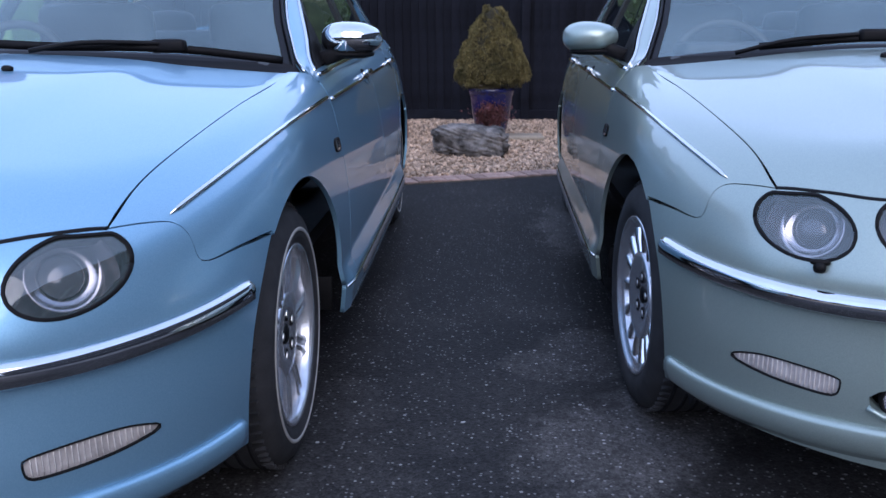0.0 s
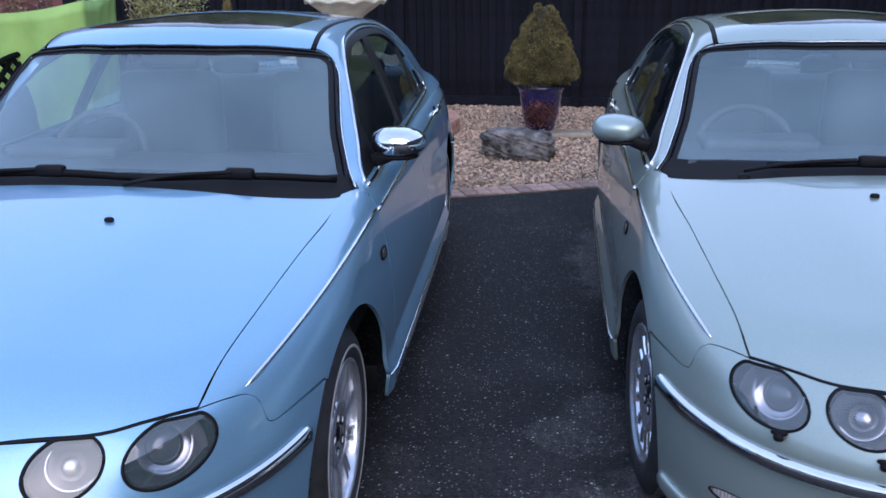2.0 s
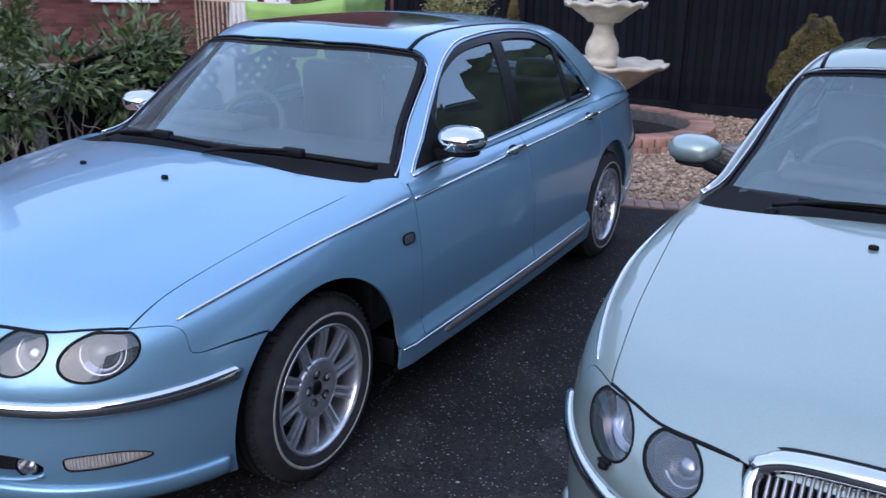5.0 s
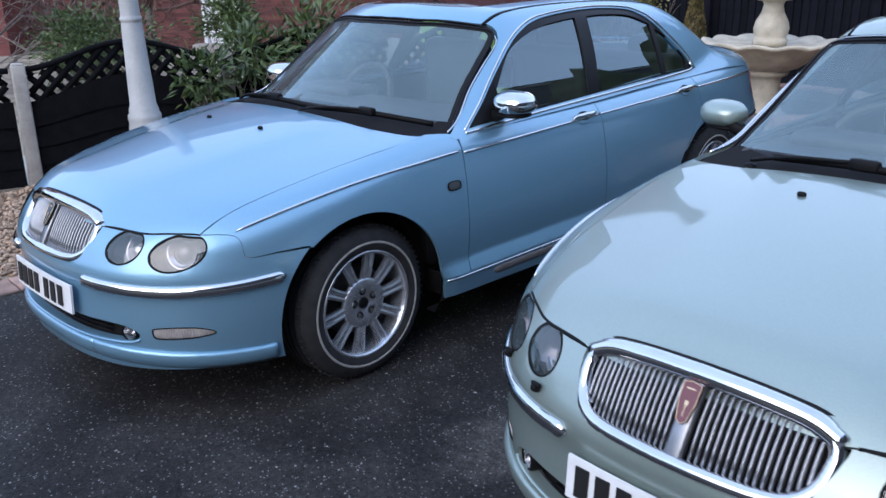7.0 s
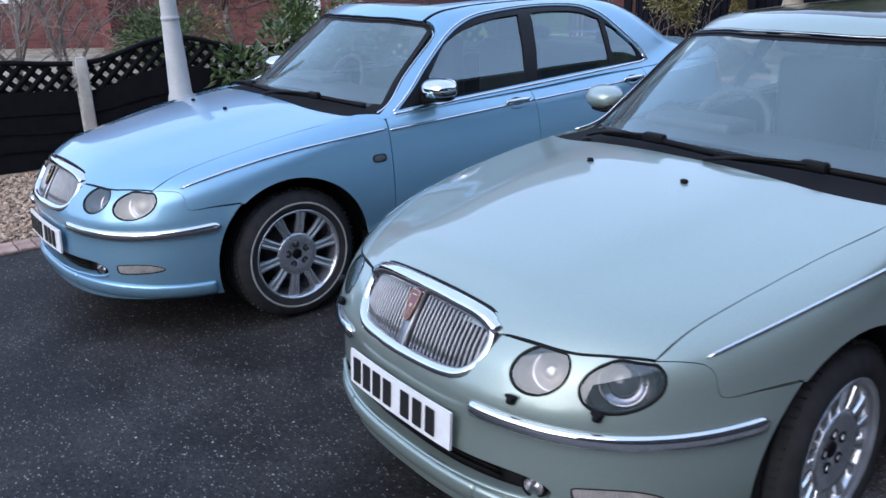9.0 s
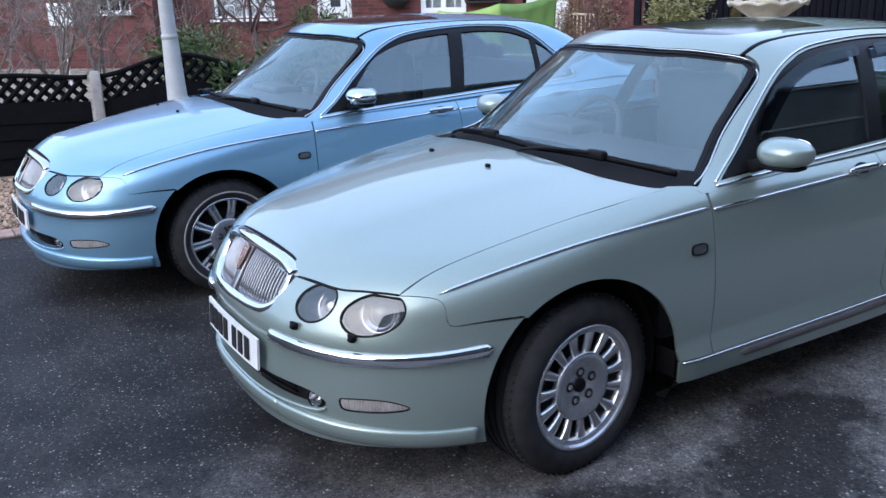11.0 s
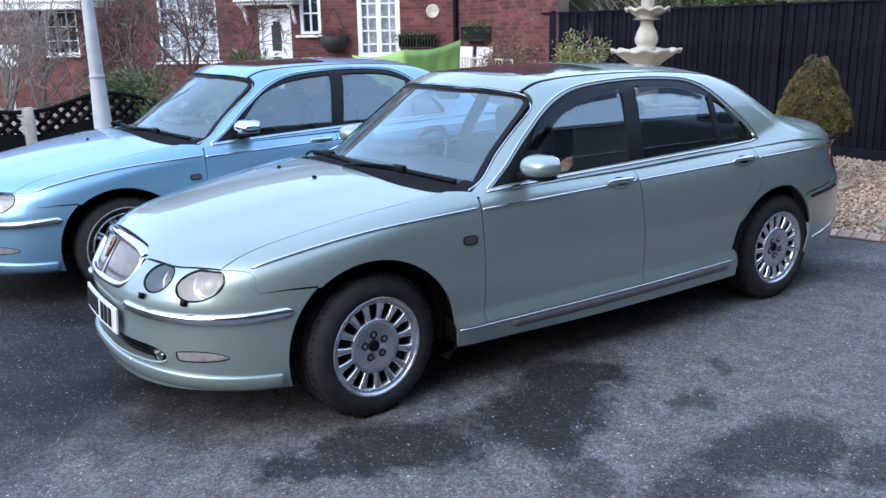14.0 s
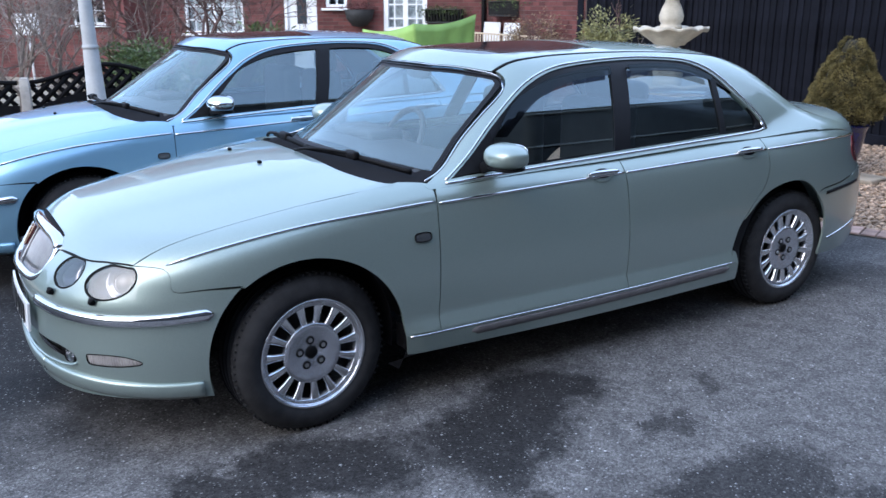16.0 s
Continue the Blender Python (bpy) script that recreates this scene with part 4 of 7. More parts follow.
    part("windscreen_moulding", once("wsm0", trim, "wsm0", TOP, [(a * 1.012, b + 0.014) for a, b in loop[6:-6]], 0.0055, 0.004, form), SATIN if paint == GREEN else FRAME, car)
    roof = both([[(0.0, 0.880), (0.18, 0.896), (0.32, 0.935), (0.45, 0.978), (0.504, 1.001)], [(0.504, 1.001), (0.503, 1.09), (0.495, 1.19), (0.481, 1.36), (0.473, 1.70), (0.473, 2.1), (0.492, 2.38)], [(0.492, 2.38), (0.3, 2.47), (0.0, 2.50)]])
    sun_f, sun_s = [(0.0, 0.985), (0.2, 1.002), (0.355, 1.062), (0.398, 1.12)], [(0.398, 1.12), (0.405, 1.40), (0.400, 1.66)]
    hole = both([sun_f, sun_s, [(0.400, 1.66), (0.34, 1.70), (0.0, 1.712)]])
    part("roof", once("roof", panel, "roof", TOP, roof, form, 0.045, 0.0, 0.01, holes=[hole]), paint, car)
    pane = both([shift(sun_f, -0.003, 0.005), [(0.394, 1.125), (0.400, 1.40), (0.395, 1.655)], [(0.395, 1.655), (0.335, 1.695), (0.0, 1.706)]])
    pane[0][0], pane[-1][-1] = (0.0, 0.990), (0.0, 0.990)
    part("sunroof", once("sunroof", panel, "sunroof", TOP, pane, form, 0.06, 0.002, 0.004), GLOSSBLACK, car, "dark tinted glass sunroof panel")
    for s in (1, -1):
        part("roof_ditch_strip", once(("ditch", s), trim, "ditch", TOP, [(s * 0.5125, 1.008), (s * 0.511, 1.09), (s * 0.503, 1.19), (s * 0.489, 1.36), (s * 0.481, 1.70), (s * 0.481, 2.1), (s * 0.502, 2.39), (s * 0.548, 2.62)], 0.014, 0.002, form, sunk=0.014), BLACK, car)
    rs = both([[(0.0, 2.515), (0.3, 2.485), (0.490, 2.40)], [(0.490, 2.40), (0.54, 2.62), (0.597, 2.88), (0.62, 3.0)], [(0.62, 3.0), (0.4, 3.07), (0.0, 3.10)]])
    part("rear_screen", once("rs", panel, "rs", TOP, rs, form, 0.05, 0.004, 0.006), SIDEGLASS, car)
    boot = both([[(0.0, 3.108), (0.4, 3.078), (0.63, 3.01)], [(0.63, 3.01), (0.665, 3.09), (0.70, 3.3), (0.66, 3.60)], [(0.66, 3.60), (0.4, 3.69), (0.0, 3.70)]])
    part("boot_lid", once("boot", panel, "boot", TOP, boot, lower_only, 0.04), paint, car)
    for mi in (False, True):
        k = "r" if mi else "l"
        part("rear_shoulder", once(("rsh", k), panel, "rsh", SLANT, [[(0.64, 3.01, 1.02), (0.675, 3.10, 0.995), (0.71, 3.3, 0.965), (0.665, 3.60, 0.92)], [(0.665, 3.60, 0.92), (0.70, 3.50, 0.88)], [(0.71, 3.48, 0.875), (0.75, 3.25, 0.93), (0.775, 3.10, 0.945), (0.79, 2.95, 0.952)], [(0.79, 2.95, 0.952), (0.64, 3.01, 1.02)]], form, 0.03, 0.001, 0.01, mirror=mi), paint, car)
    tail = both([[(0.0, 0.93), (0.4, 0.925), (0.62, 0.915), (0.70, 0.90)], [(0.70, 0.90), (0.73, 0.80), (0.72, 0.69)], [(0.72, 0.69), (0.4, 0.68), (0.0, 0.68)]])
    part("tail_panel", once("tailp", panel, "tailp", BACK, tail, lower_only, 0.04, 0.001), paint, car)
    rb = both([[(0.0, 0.672), (0.4, 0.672), (0.78, 0.672)], [(0.78, 0.672), (0.80, 0.5), (0.78, 0.25)], [(0.78, 0.25), (0.0, 0.24)]])
    part("rear_bumper", once("rbump", panel, "rbump", BACK, rb, lower_only, 0.04), paint, car)
    for mi in (False, True):
        k = "r" if mi else "l"
        e = REAR_ARCH[-5:]
        part("rear_bumper_corner", once(("rbc", k), panel, "rbc", SIDE, [e, [e[-1], (3.20, 0.245), (3.5, 0.25)], [(3.5, 0.25), (3.5, 0.68)], [(3.45, 0.682), (3.15, 0.637), (2.955, 0.622), e[0]]], lower_only, 0.035, mirror=mi), paint, car)
        part("bumper_strip", once(("rbs", k), trim, "rbs", SIDE, [(2.975, 0.600), (3.15, 0.612), (3.36, 0.616)], 0.016, 0.007, lower_only, mirror=mi), BLACK, car, "black bumper strip")
        part("bumper_lower_strip", once(("rbl", k), trim, "rbl", SIDE, [(3.03, 0.340), (3.2, 0.365), (3.40, 0.392)], 0.010, 0.006, lower_only, mirror=mi), CHROME, car, "thin bright strip")
        part("tail_lamp", once(("tlamp", k), panel, "tlamp", SIDE, [[(3.44, 0.70), (3.36, 0.73), (3.33, 0.80), (3.36, 0.86)], [(3.36, 0.86), (3.48, 0.86)], [(3.48, 0.86), (3.50, 0.70)], [(3.50, 0.70), (3.44, 0.70)]], lower_only, 0.03, -0.003, 0.006, mirror=mi), REDLENS, car, "red tail lamp")

    # nose: bumper skin with openings for lamps, intake and grille
    nose(car, paint, opt)
    interior(car)
    wheel = build_wheel(opt["wheel"])
    place_wheels(car, opt["wheel"], wheel, opt["steer"], opt["nod"])
    return car


REDLENS = mat("red_lens", (0.25, 0.01, 0.012), 0.12, coat=0.8)
mat_lens_smoke = mat("smoked_lens", (0.06, 0.065, 0.07), 0.15, coat=1.0)
BEZEL = mat("grey_lamp_bezel", (0.13, 0.125, 0.135), 0.25, 0.8, vary=0.3, scale=18)
REFLECTOR = mat("lamp_reflector", (0.44, 0.43, 0.435), 0.24, 1.0, vary=0.2, scale=14, bump=0.08, bump_scale=30)
BARS = mat("satin_grille_bars", (0.30, 0.31, 0.33), 0.35, 0.9, vary=0.1, scale=30)
PLATE = mat("white_plate", (0.78, 0.79, 0.80), 0.35, vary=0.05, scale=20)
INK = mat("black_ink", (0.012, 0.012, 0.013), 0.5)
ORANGE = mat("ribbed_clear_lens", (0.37, 0.345, 0.335), 0.22, vary=0.25, scale=30, coat=0.6)
RIBS = mat("pale_lens_ribs", (0.48, 0.45, 0.435), 0.25, coat=0.6, vary=0.2, scale=40)
BRASS = mat("pale_brass", (0.62, 0.50, 0.34), 0.35, 0.8)
MAROON = mat("maroon_enamel", (0.13, 0.016, 0.018), 0.25, coat=0.8)
FRAME = mat("satin_black_trim", (0.007, 0.007, 0.009), 0.4, spec=0.18, vary=0.1, scale=30)
IND = [(0.549, 0.360), (0.547, 0.380), (0.556, 0.389), (0.61, 0.395), (0.66, 0.394), (0.690, 0.384), (0.703, 0.374), (0.695, 0.364), (0.65, 0.354), (0.59, 0.350), (0.558, 0.351)]
NOSE_EDGE = [(0.0, -0.800), (0.15, -0.796), (0.27, -0.782), (0.315, -0.768), (0.471, -0.713), (0.561, -0.653), (0.640, -0.585)]


def ring_outline(cx, cz, rx, rz, n=32):
    """A lamp's outline: oval, cut a little flat along the bonnet's edge."""
    return [(cx + rx * math.cos(2 * math.pi * k / n), cz + min(rz * math.sin(2 * math.pi * k / n), rz * 0.90 - 0.12 * rz * math.cos(2 * math.pi * k / n))) for k in range(n)]


def skirt(name, frame_, pts, mirror):
    """The bumper's lower ledge: a rounded shoulder above a face that draws in to the bottom edge."""
    p, n = solve(frame_, catmull(pts, 0.02), lower_only)
    prof = [(0.017, -0.004), (0.016, 0.006), (0.012, 0.0125), (0.005, 0.0155), (-0.014, 0.0160), (-0.036, 0.010), (-0.054, -0.004)]
    if mirror:
        p, n = p * (-1, 1, 1), n * (-1, 1, 1)
        prof = [(-u, v) for u, v in prof[::-1]]
    return sweep(name, p, n, prof)


def nose(car, paint, opt):
    """Bumper, front panel, grille, lamps, plate, chrome and small fittings."""
    # bumper and front panel as one skin round the nose
    top = lift(TOP, [(x, y - 0.004) for x, y in NOSE_EDGE])
    e = [(0.862, y, z) for y, z in arc(AY, RF, ARCH, 124.2, 192)]
    line = shift(WING_LINE, 0, 0, -0.0025)
    outer = both([top, [top[-1]] + line[1:] + [e[0]], e, [e[-1], (0.79, -0.465, 0.231), (0.74, -0.55, 0.230), (0.62, -0.70, 0.228), (0.4, -0.82, 0.225), (0.0, -0.88, 0.225)]])
    gr = lift(FRONT, [(0.0, 0.607), (0.20, 0.610), (0.270, 0.640), (0.300, 0.69), (0.292, 0.726), (0.15, 0.735), (0.0, 0.737)])
    intake = lift(FRONT, [(0.0, 0.394), (0.25, 0.397), (0.42, 0.396), (0.492, 0.378), (0.503, 0.352), (0.45, 0.335), (0.2, 0.329), (0.0, 0.328)])
    holes = [both([gr]), both([intake])]
    for s in (1, -1):
        for cx, cz, rx, rz in LAMPS:
            o = [(p[0] * s, p[1], p[2]) for p in lift(FRONT, ring_outline(cx, cz, rx, rz))]
            holes.append([o + [o[0]]])
        o = [(p[0] * s, p[1], p[2]) for p in lift(FRONT, IND)]
        holes.append([o + [o[0]]])
    part("front_bumper", once("bumper", panel, "bumper", ROUND, outer, lower_only, 0.018, 0.0, 0.030, holes=holes), paint, car)
    for mi in (False, True):
        k = "r" if mi else "l"
        # chrome bumper strip, from the plate round to the wheel
        run = flat(CORNER, [(0.290, -0.885, 0.542), (0.414, -0.846, 0.534), (0.541, -0.778, 0.528), (0.649, -0.682, 0.527), (0.753, -0.529, 0.534), (0.817, -0.364, 0.548)])
        part("bumper_strip", once(("chr", k), trim, "chr", CORNER, [tuple(v) for v in run], 0.045, 0.017, lower_only, 0.02, mirror=mi, taper=0.025), CHROME, car, "bright chrome bumper strip")
        # lower skirt: a ledge that stands out of the bumper and falls to its lower edge
        run = flat(CORNER, [(0.30, -0.87, 0.300), (0.45, -0.82, 0.295), (0.60, -0.72, 0.286), (0.71, -0.58, 0.279), (0.768, -0.485, 0.278), (0.803, -0.430, 0.280)])
        part("bumper_lip", once(("liplow", k), skirt, "liplow", CORNER, [tuple(v) for v in run], mi), paint, car)
    part("bumper_lip", once("liplow0", skirt, "liplow0", FRONT, [(-0.31, 0.300), (-0.15, 0.302), (0.0, 0.302), (0.15, 0.302), (0.31, 0.300)], False), paint, car)
    part("intake_lip", once("inlip", trim, "inlip", FRONT, [(-0.505, 0.345), (-0.45, 0.329), (-0.2, 0.324), (0.0, 0.323), (0.2, 0.324), (0.45, 0.329), (0.505, 0.345)], 0.010, 0.008, lower_only, 0.02), paint, car)
    part("intake_cavity", once("intk", panel, "intk", FRONT, [[(-0.5, 0.42), (0.5, 0.42)], [(0.5, 0.42), (0.5, 0.31)], [(0.5, 0.31), (-0.5, 0.31)], [(-0.5, 0.31), (-0.5, 0.42)]], lower_only, 0.08, 0.05, 0), VOID, car)
    for i in range(3):
        z = 0.345 + 0.018 * i
        part("intake_slat", once(("islat", i), trim, "islat", FRONT, [(-0.36, z), (0.0, z), (0.36, z)], 0.006, 0.006, lower_only, 0.04, lift=-0.035), BLACK, car)
    # dark seal along the bonnet's front edge over the lamps, then the lamps
    for s in (1, -1):
        part("bonnet_seal", once(("bseal", s), trim, "bseal", TOP, [(s * a, b - 0.002) for a, b in NOSE_EDGE[3:]], 0.0075, 0.0008, lower_only, 0.02, sunk=0.006), BLACK, car)
        for i, (cx, cz, rx, rz) in enumerate(LAMPS):
            r = rx * (1.20 if i else 1.06)
            p, n = on_form(FRONT, (cx, cz), lower_only)
            n = np.array((n[0] * 0.85, n[1], n[2] * 0.8))
            n /= np.linalg.norm(n)
            p, n = p * (s, 1, 1), n * (s, 1, 1)
            mm = stand(p, n)
            lamp = part("headlamp", once(("bowl", i), lathe, "bowl", lamp_bowl(r * 0.98), 40), BEZEL, car, m=mm @ pose(0, 0, -0.030), label="round headlamp behind a clear lens")
            part("lamp_projector", once(("proj", i), blob, "proj", (r * 0.42, r * 0.42, r * (0.22 if i == 1 else 0.30)), 2.0, 24, 12), mat_lens_smoke if i == 1 else REFLECTOR, lamp, m=pose(0.06 * r * s, 0.10 * r, -0.046))
            if i == 0:
                part("lamp_ring", once(("lring", i), lathe, "lring", [(r * 0.44, -0.054), (r * 0.62, -0.040), (r * 0.70, -0.030), (r * 0.72, -0.034)], 36), REFLECTOR, lamp, m=pose(0.10 * r * s, 0.12 * r, 0))
            else:
                part("lamp_ring", once(("lring", i), lathe, "lring", [(r * 0.42, -0.052), (r * 0.45, -0.040), (r * 0.49, -0.038), (r * 0.62, -0.036), (r * 0.68, -0.026), (r * 0.70, -0.030)], 36), REFLECTOR, lamp, m=pose(0.06 * r * s, 0.10 * r, 0))
            inv = lamp.matrix_basis.inverted()
            o = [(s * a, b) for a, b in ring_outline(cx, cz, rx * 0.965, rz * 0.96)]
            part("lamp_lens", once(("lens", i, s), panel, "lens", FRONT, [o + [o[0]]], lower_only, 0.015, 0.003, 0.006), CLEAR, lamp).matrix_parent_inverse = inv
            o2 = [(s * a, b) for a, b in ring_outline(cx, cz, rx * 0.985, rz * 0.98)]
            part("lamp_gasket", once(("gask", i, s), trim, "gask", FRONT, o2 + [o2[0]], 0.0065, 0.001, lower_only, 0.012, sunk=0.03), BLACK, lamp).matrix_parent_inverse = inv
        # indicator and fog lamp in the bumper
        o = [(s * a, b) for a, b in IND]
        ind = part("indicator", once(("ind", s), panel, "ind", FRONT, [o + [o[0]]], lower_only, 0.02, 0.004, 0.01), ORANGE, car, "ribbed clear indicator lens")
        part("lens_gasket", once(("igask", s), trim, "igask", FRONT, o + [o[0]], 0.0035, 0.001, lower_only, 0.012, sunk=0.02), BLACK, ind)
        for j in range(21):
            a = 0.557 + 0.0068 * j
            lo_, hi_ = np.interp(a, [0.555, 0.60, 0.65, 0.695], [0.354, 0.353, 0.357, 0.366]), np.interp(a, [0.555, 0.61, 0.66, 0.695], [0.386, 0.392, 0.391, 0.380])
            part("lens_rib", once(("rib", s, j), trim, "rib", FRONT, [(s * a, lo_), (s * a, hi_)], 0.0026, 0.002, lower_only, 0.01, lift=-0.004), RIBS, ind)
        p, n = on_form(FRONT, (s * 0.462, 0.362), lower_only)
        mm = stand(p, n)
        fog = part("fog_lamp", once("fog", lathe, "fog", [(0.0, -0.030), (0.014, -0.026), (0.022, -0.014), (0.026, 0.0)], 28), REFLECTOR, car, m=mm @ pose(0, 0, -0.010))
        part("fog_bezel", once("fbez", lathe, "fbez", [(0.026, -0.001), (0.027, 0.004), (0.030, 0.005), (0.034, 0.0), (0.036, -0.03)], 32), BLACK, fog)
        part("fog_lens", once("flens", lathe, "flens", [(0.0, 0.004), (0.014, 0.003), (0.026, -0.001)], 28), CLEAR, fog)
        if opt["washers"]:
            for cx, cz in ((0.408, 0.590), (0.592, 0.584)):
                p, n = on_form(FRONT, (s * cx, cz), lower_only)
                mm = stand(p, (0.25 * s, -0.9, 0.4))
                w = part("lamp_washer", once("washer", blob, "washer", (0.0115, 0.0105, 0.013), 2.6, 14, 8), BLACK, car, m=mm @ pose(0, 0.003, 0.008))
                part("washer_foot", once("wfoot", blob, "wfoot", (0.018, 0.006, 0.008), 2.6, 12, 8), BLACK, w, m=pose(0, 0.009, 0.003))
        p, n = on_form(TOP, (s * 0.198, opt["jet"]), lower_only)
        part("washer_jet", once("jet", blob, "jet", (0.013, 0.009, 0.008), 2.6, 14, 8), BLACK, car, m=Matrix.Translation(Vector(p)) @ pose(0, 0, 0.004, -8, 0, 0))
    # grille: deep chrome surround, upright bars, centre rib with badge
    lean = 31
    gm = Matrix.Translation((0, -0.893, 0.602)) @ pose(0, 0, 0, -lean, 0, 0)
    W, H = 0.315, 0.200

    def gpt(u, v):
        return (u, 0.55 * u * u, v)
    ringp = [(0.0, H + 0.004), (0.13, H + 0.002), (0.235, H - 0.004), (0.280, H - 0.016), (0.306, H - 0.050), (0.309, H * 0.58), (0.295, H * 0.32), (0.255, 0.024), (0.18, 0.006), (0.0, 0.0)]
    ringp = [(a * 0.925, b * 0.975) for a, b in ringp]
    ring = ringp + [(-a, b) for a, b in ringp[::-1][1:-1]]
    path = catmull([gpt(*p) for p in ring + [ring[0]]], 0.02)[:-1]
    surround = part("grille", once("gring", sweep, "gring", path, [(0, -1, 0)] * len(path), [(-0.020, -0.040), (-0.020, -0.004), (-0.013, 0.012), (0.0, 0.018), (0.012, 0.012), (0.017, -0.006), (0.017, -0.040)], True), CHROME, car, "chrome grille with upright bars", m=gm)
    crown = [(a, b) for a, b in ringp[:4]] + [(0.286, H - 0.034)]
    crown = [(-a, b) for a, b in crown[::-1]] + crown[1:]
    hood = catmull([gpt(a, b - 0.010) for a, b in crown], 0.02)
    part("grille_hood", once("ghood", sweep, "ghood", hood, [(0, -1, 0)] * len(hood), [(-0.020, -0.030), (-0.018, 0.004), (-0.008, 0.016), (0.008, 0.020), (0.020, 0.012), (0.024, -0.004), (0.024, -0.030)]), CHROME, surround)
    # dark strip above the crown, holding the shade of the gap there
    seal = catmull([gpt(a * 1.04, b + 0.017) for a, b in crown[1:-1]], 0.02)
    part("grille_gap_shade", once("gseal", sweep, "gseal", seal, [(0, -1, 0)] * len(seal), [(-0.005, -0.05), (-0.005, -0.012), (0.005, -0.012), (0.005, -0.05)]), VOID, surround)
    for s in (1, -1):
        for j in range(16):
            u = s * (0.033 + 0.0148 * j)
            f = abs(u) / W
            z0, z1 = 0.012 + 0.05 * max(0, f - 0.55) ** 1.2 * 2.2, H - 0.010 - 0.13 * max(0, f - 0.55) ** 1.5
            part("grille_bar", once(("gbar", s, j), rod, "gbar", [(u, 0.55 * u * u + 0.012, z0), (u, 0.55 * u * u + 0.006, (z0 + z1) / 2), (u, 0.55 * u * u + 0.012, z1)], 0.0046, 8, 0.05, (0, -1, 0), 1.7), BARS, surround)
    part("grille_rib", once("grib", lambda: bm_mesh("grib", box((0.042, 0.026, H - 0.004), (0, 0.006, H / 2), 0.008))), BARS, surround)
    part("grille_backing", once("gback", lambda: bm_mesh("gback", box((0.55, 0.006, H - 0.02), (0, 0.075, H / 2), 0.0))), VOID, surround)
    badge = [(0.0, 0.174), (0.021, 0.170), (0.020, 0.130), (0.012, 0.088), (0.0, 0.080), (-0.012, 0.088), (-0.020, 0.130), (-0.021, 0.170)]
    bmb = bmesh.new()
    vs = [bmb.verts.new((a, -0.010, b)) for a, b in badge]
    face = bmb.faces.new(vs)
    ext = bmesh.ops.extrude_face_region(bmb, geom=[face])
    for v in ext["geom"]:
        if isinstance(v, bmesh.types.BMVert):
            v.co.y -= 0.008
    bmesh.ops.recalc_face_normals(bmb, faces=bmb.faces)
    part("badge", bmb, opt["badge"], surround, "shield badge")
    gold = sweep("badgerim", [(a * 0.96, -0.0185, 0.121 + (b - 0.121) * 0.96) for a, b in badge], [(0, -1, 0)] * 8, [(-0.0010, -0.002), (-0.0010, 0.0012), (0.0010, 0.0012), (0.0010, -0.002)], closed=True)
    part("badge_rim", gold, BRASS, surround)
    for size, z in (((0.008, 0.002, 0.010), 0.126), ((0.020, 0.002, 0.003), 0.157), ((0.002, 0.0024, 0.030), 0.112)):
        part("badge_motif", box(size, (0, -0.0185, z)), BRASS, surround)
    # plate
    mp = Matrix.Translation((0, -0.911, 0.460)) @ pose(0, 0, 0, -4, 0, 0) @ Matrix.Diagonal((0.965, 1, 0.965, 1))
    plate = part("number_plate", once("plate", lambda: bm_mesh("plate", plate_shape())), PLATE, car, "white number plate", m=mp)
    w, gap = 0.047, 0.0125
    x = -0.235
    for i in range(7):
        if i == 4:
            x += 0.032
        part("plate_bar", once("pbar", lambda: bm_mesh("pbar", box((w - 0.008, 0.003, 0.079)))), INK, plate, m=pose(x + w / 2, -0.0075 + 0.13 * (x + w / 2) ** 2, 0))
        x += w + gap


def bm_mesh(name, bm):
    me = bpy.data.meshes.new(name)
    bm.to_mesh(me)
    bm.free()
    return me


def plate_shape():
    bm = box((0.52, 0.008, 0.111), (0, 0, 0), 0.0)
    bmesh.ops.subdivide_edges(bm, edges=[e for e in bm.edges if abs(e.verts[0].co.x - e.verts[1].co.x) > 0.1], cuts=9)
    for v in bm.verts:
        v.co.y += 0.13 * v.co.x**2
    return bm


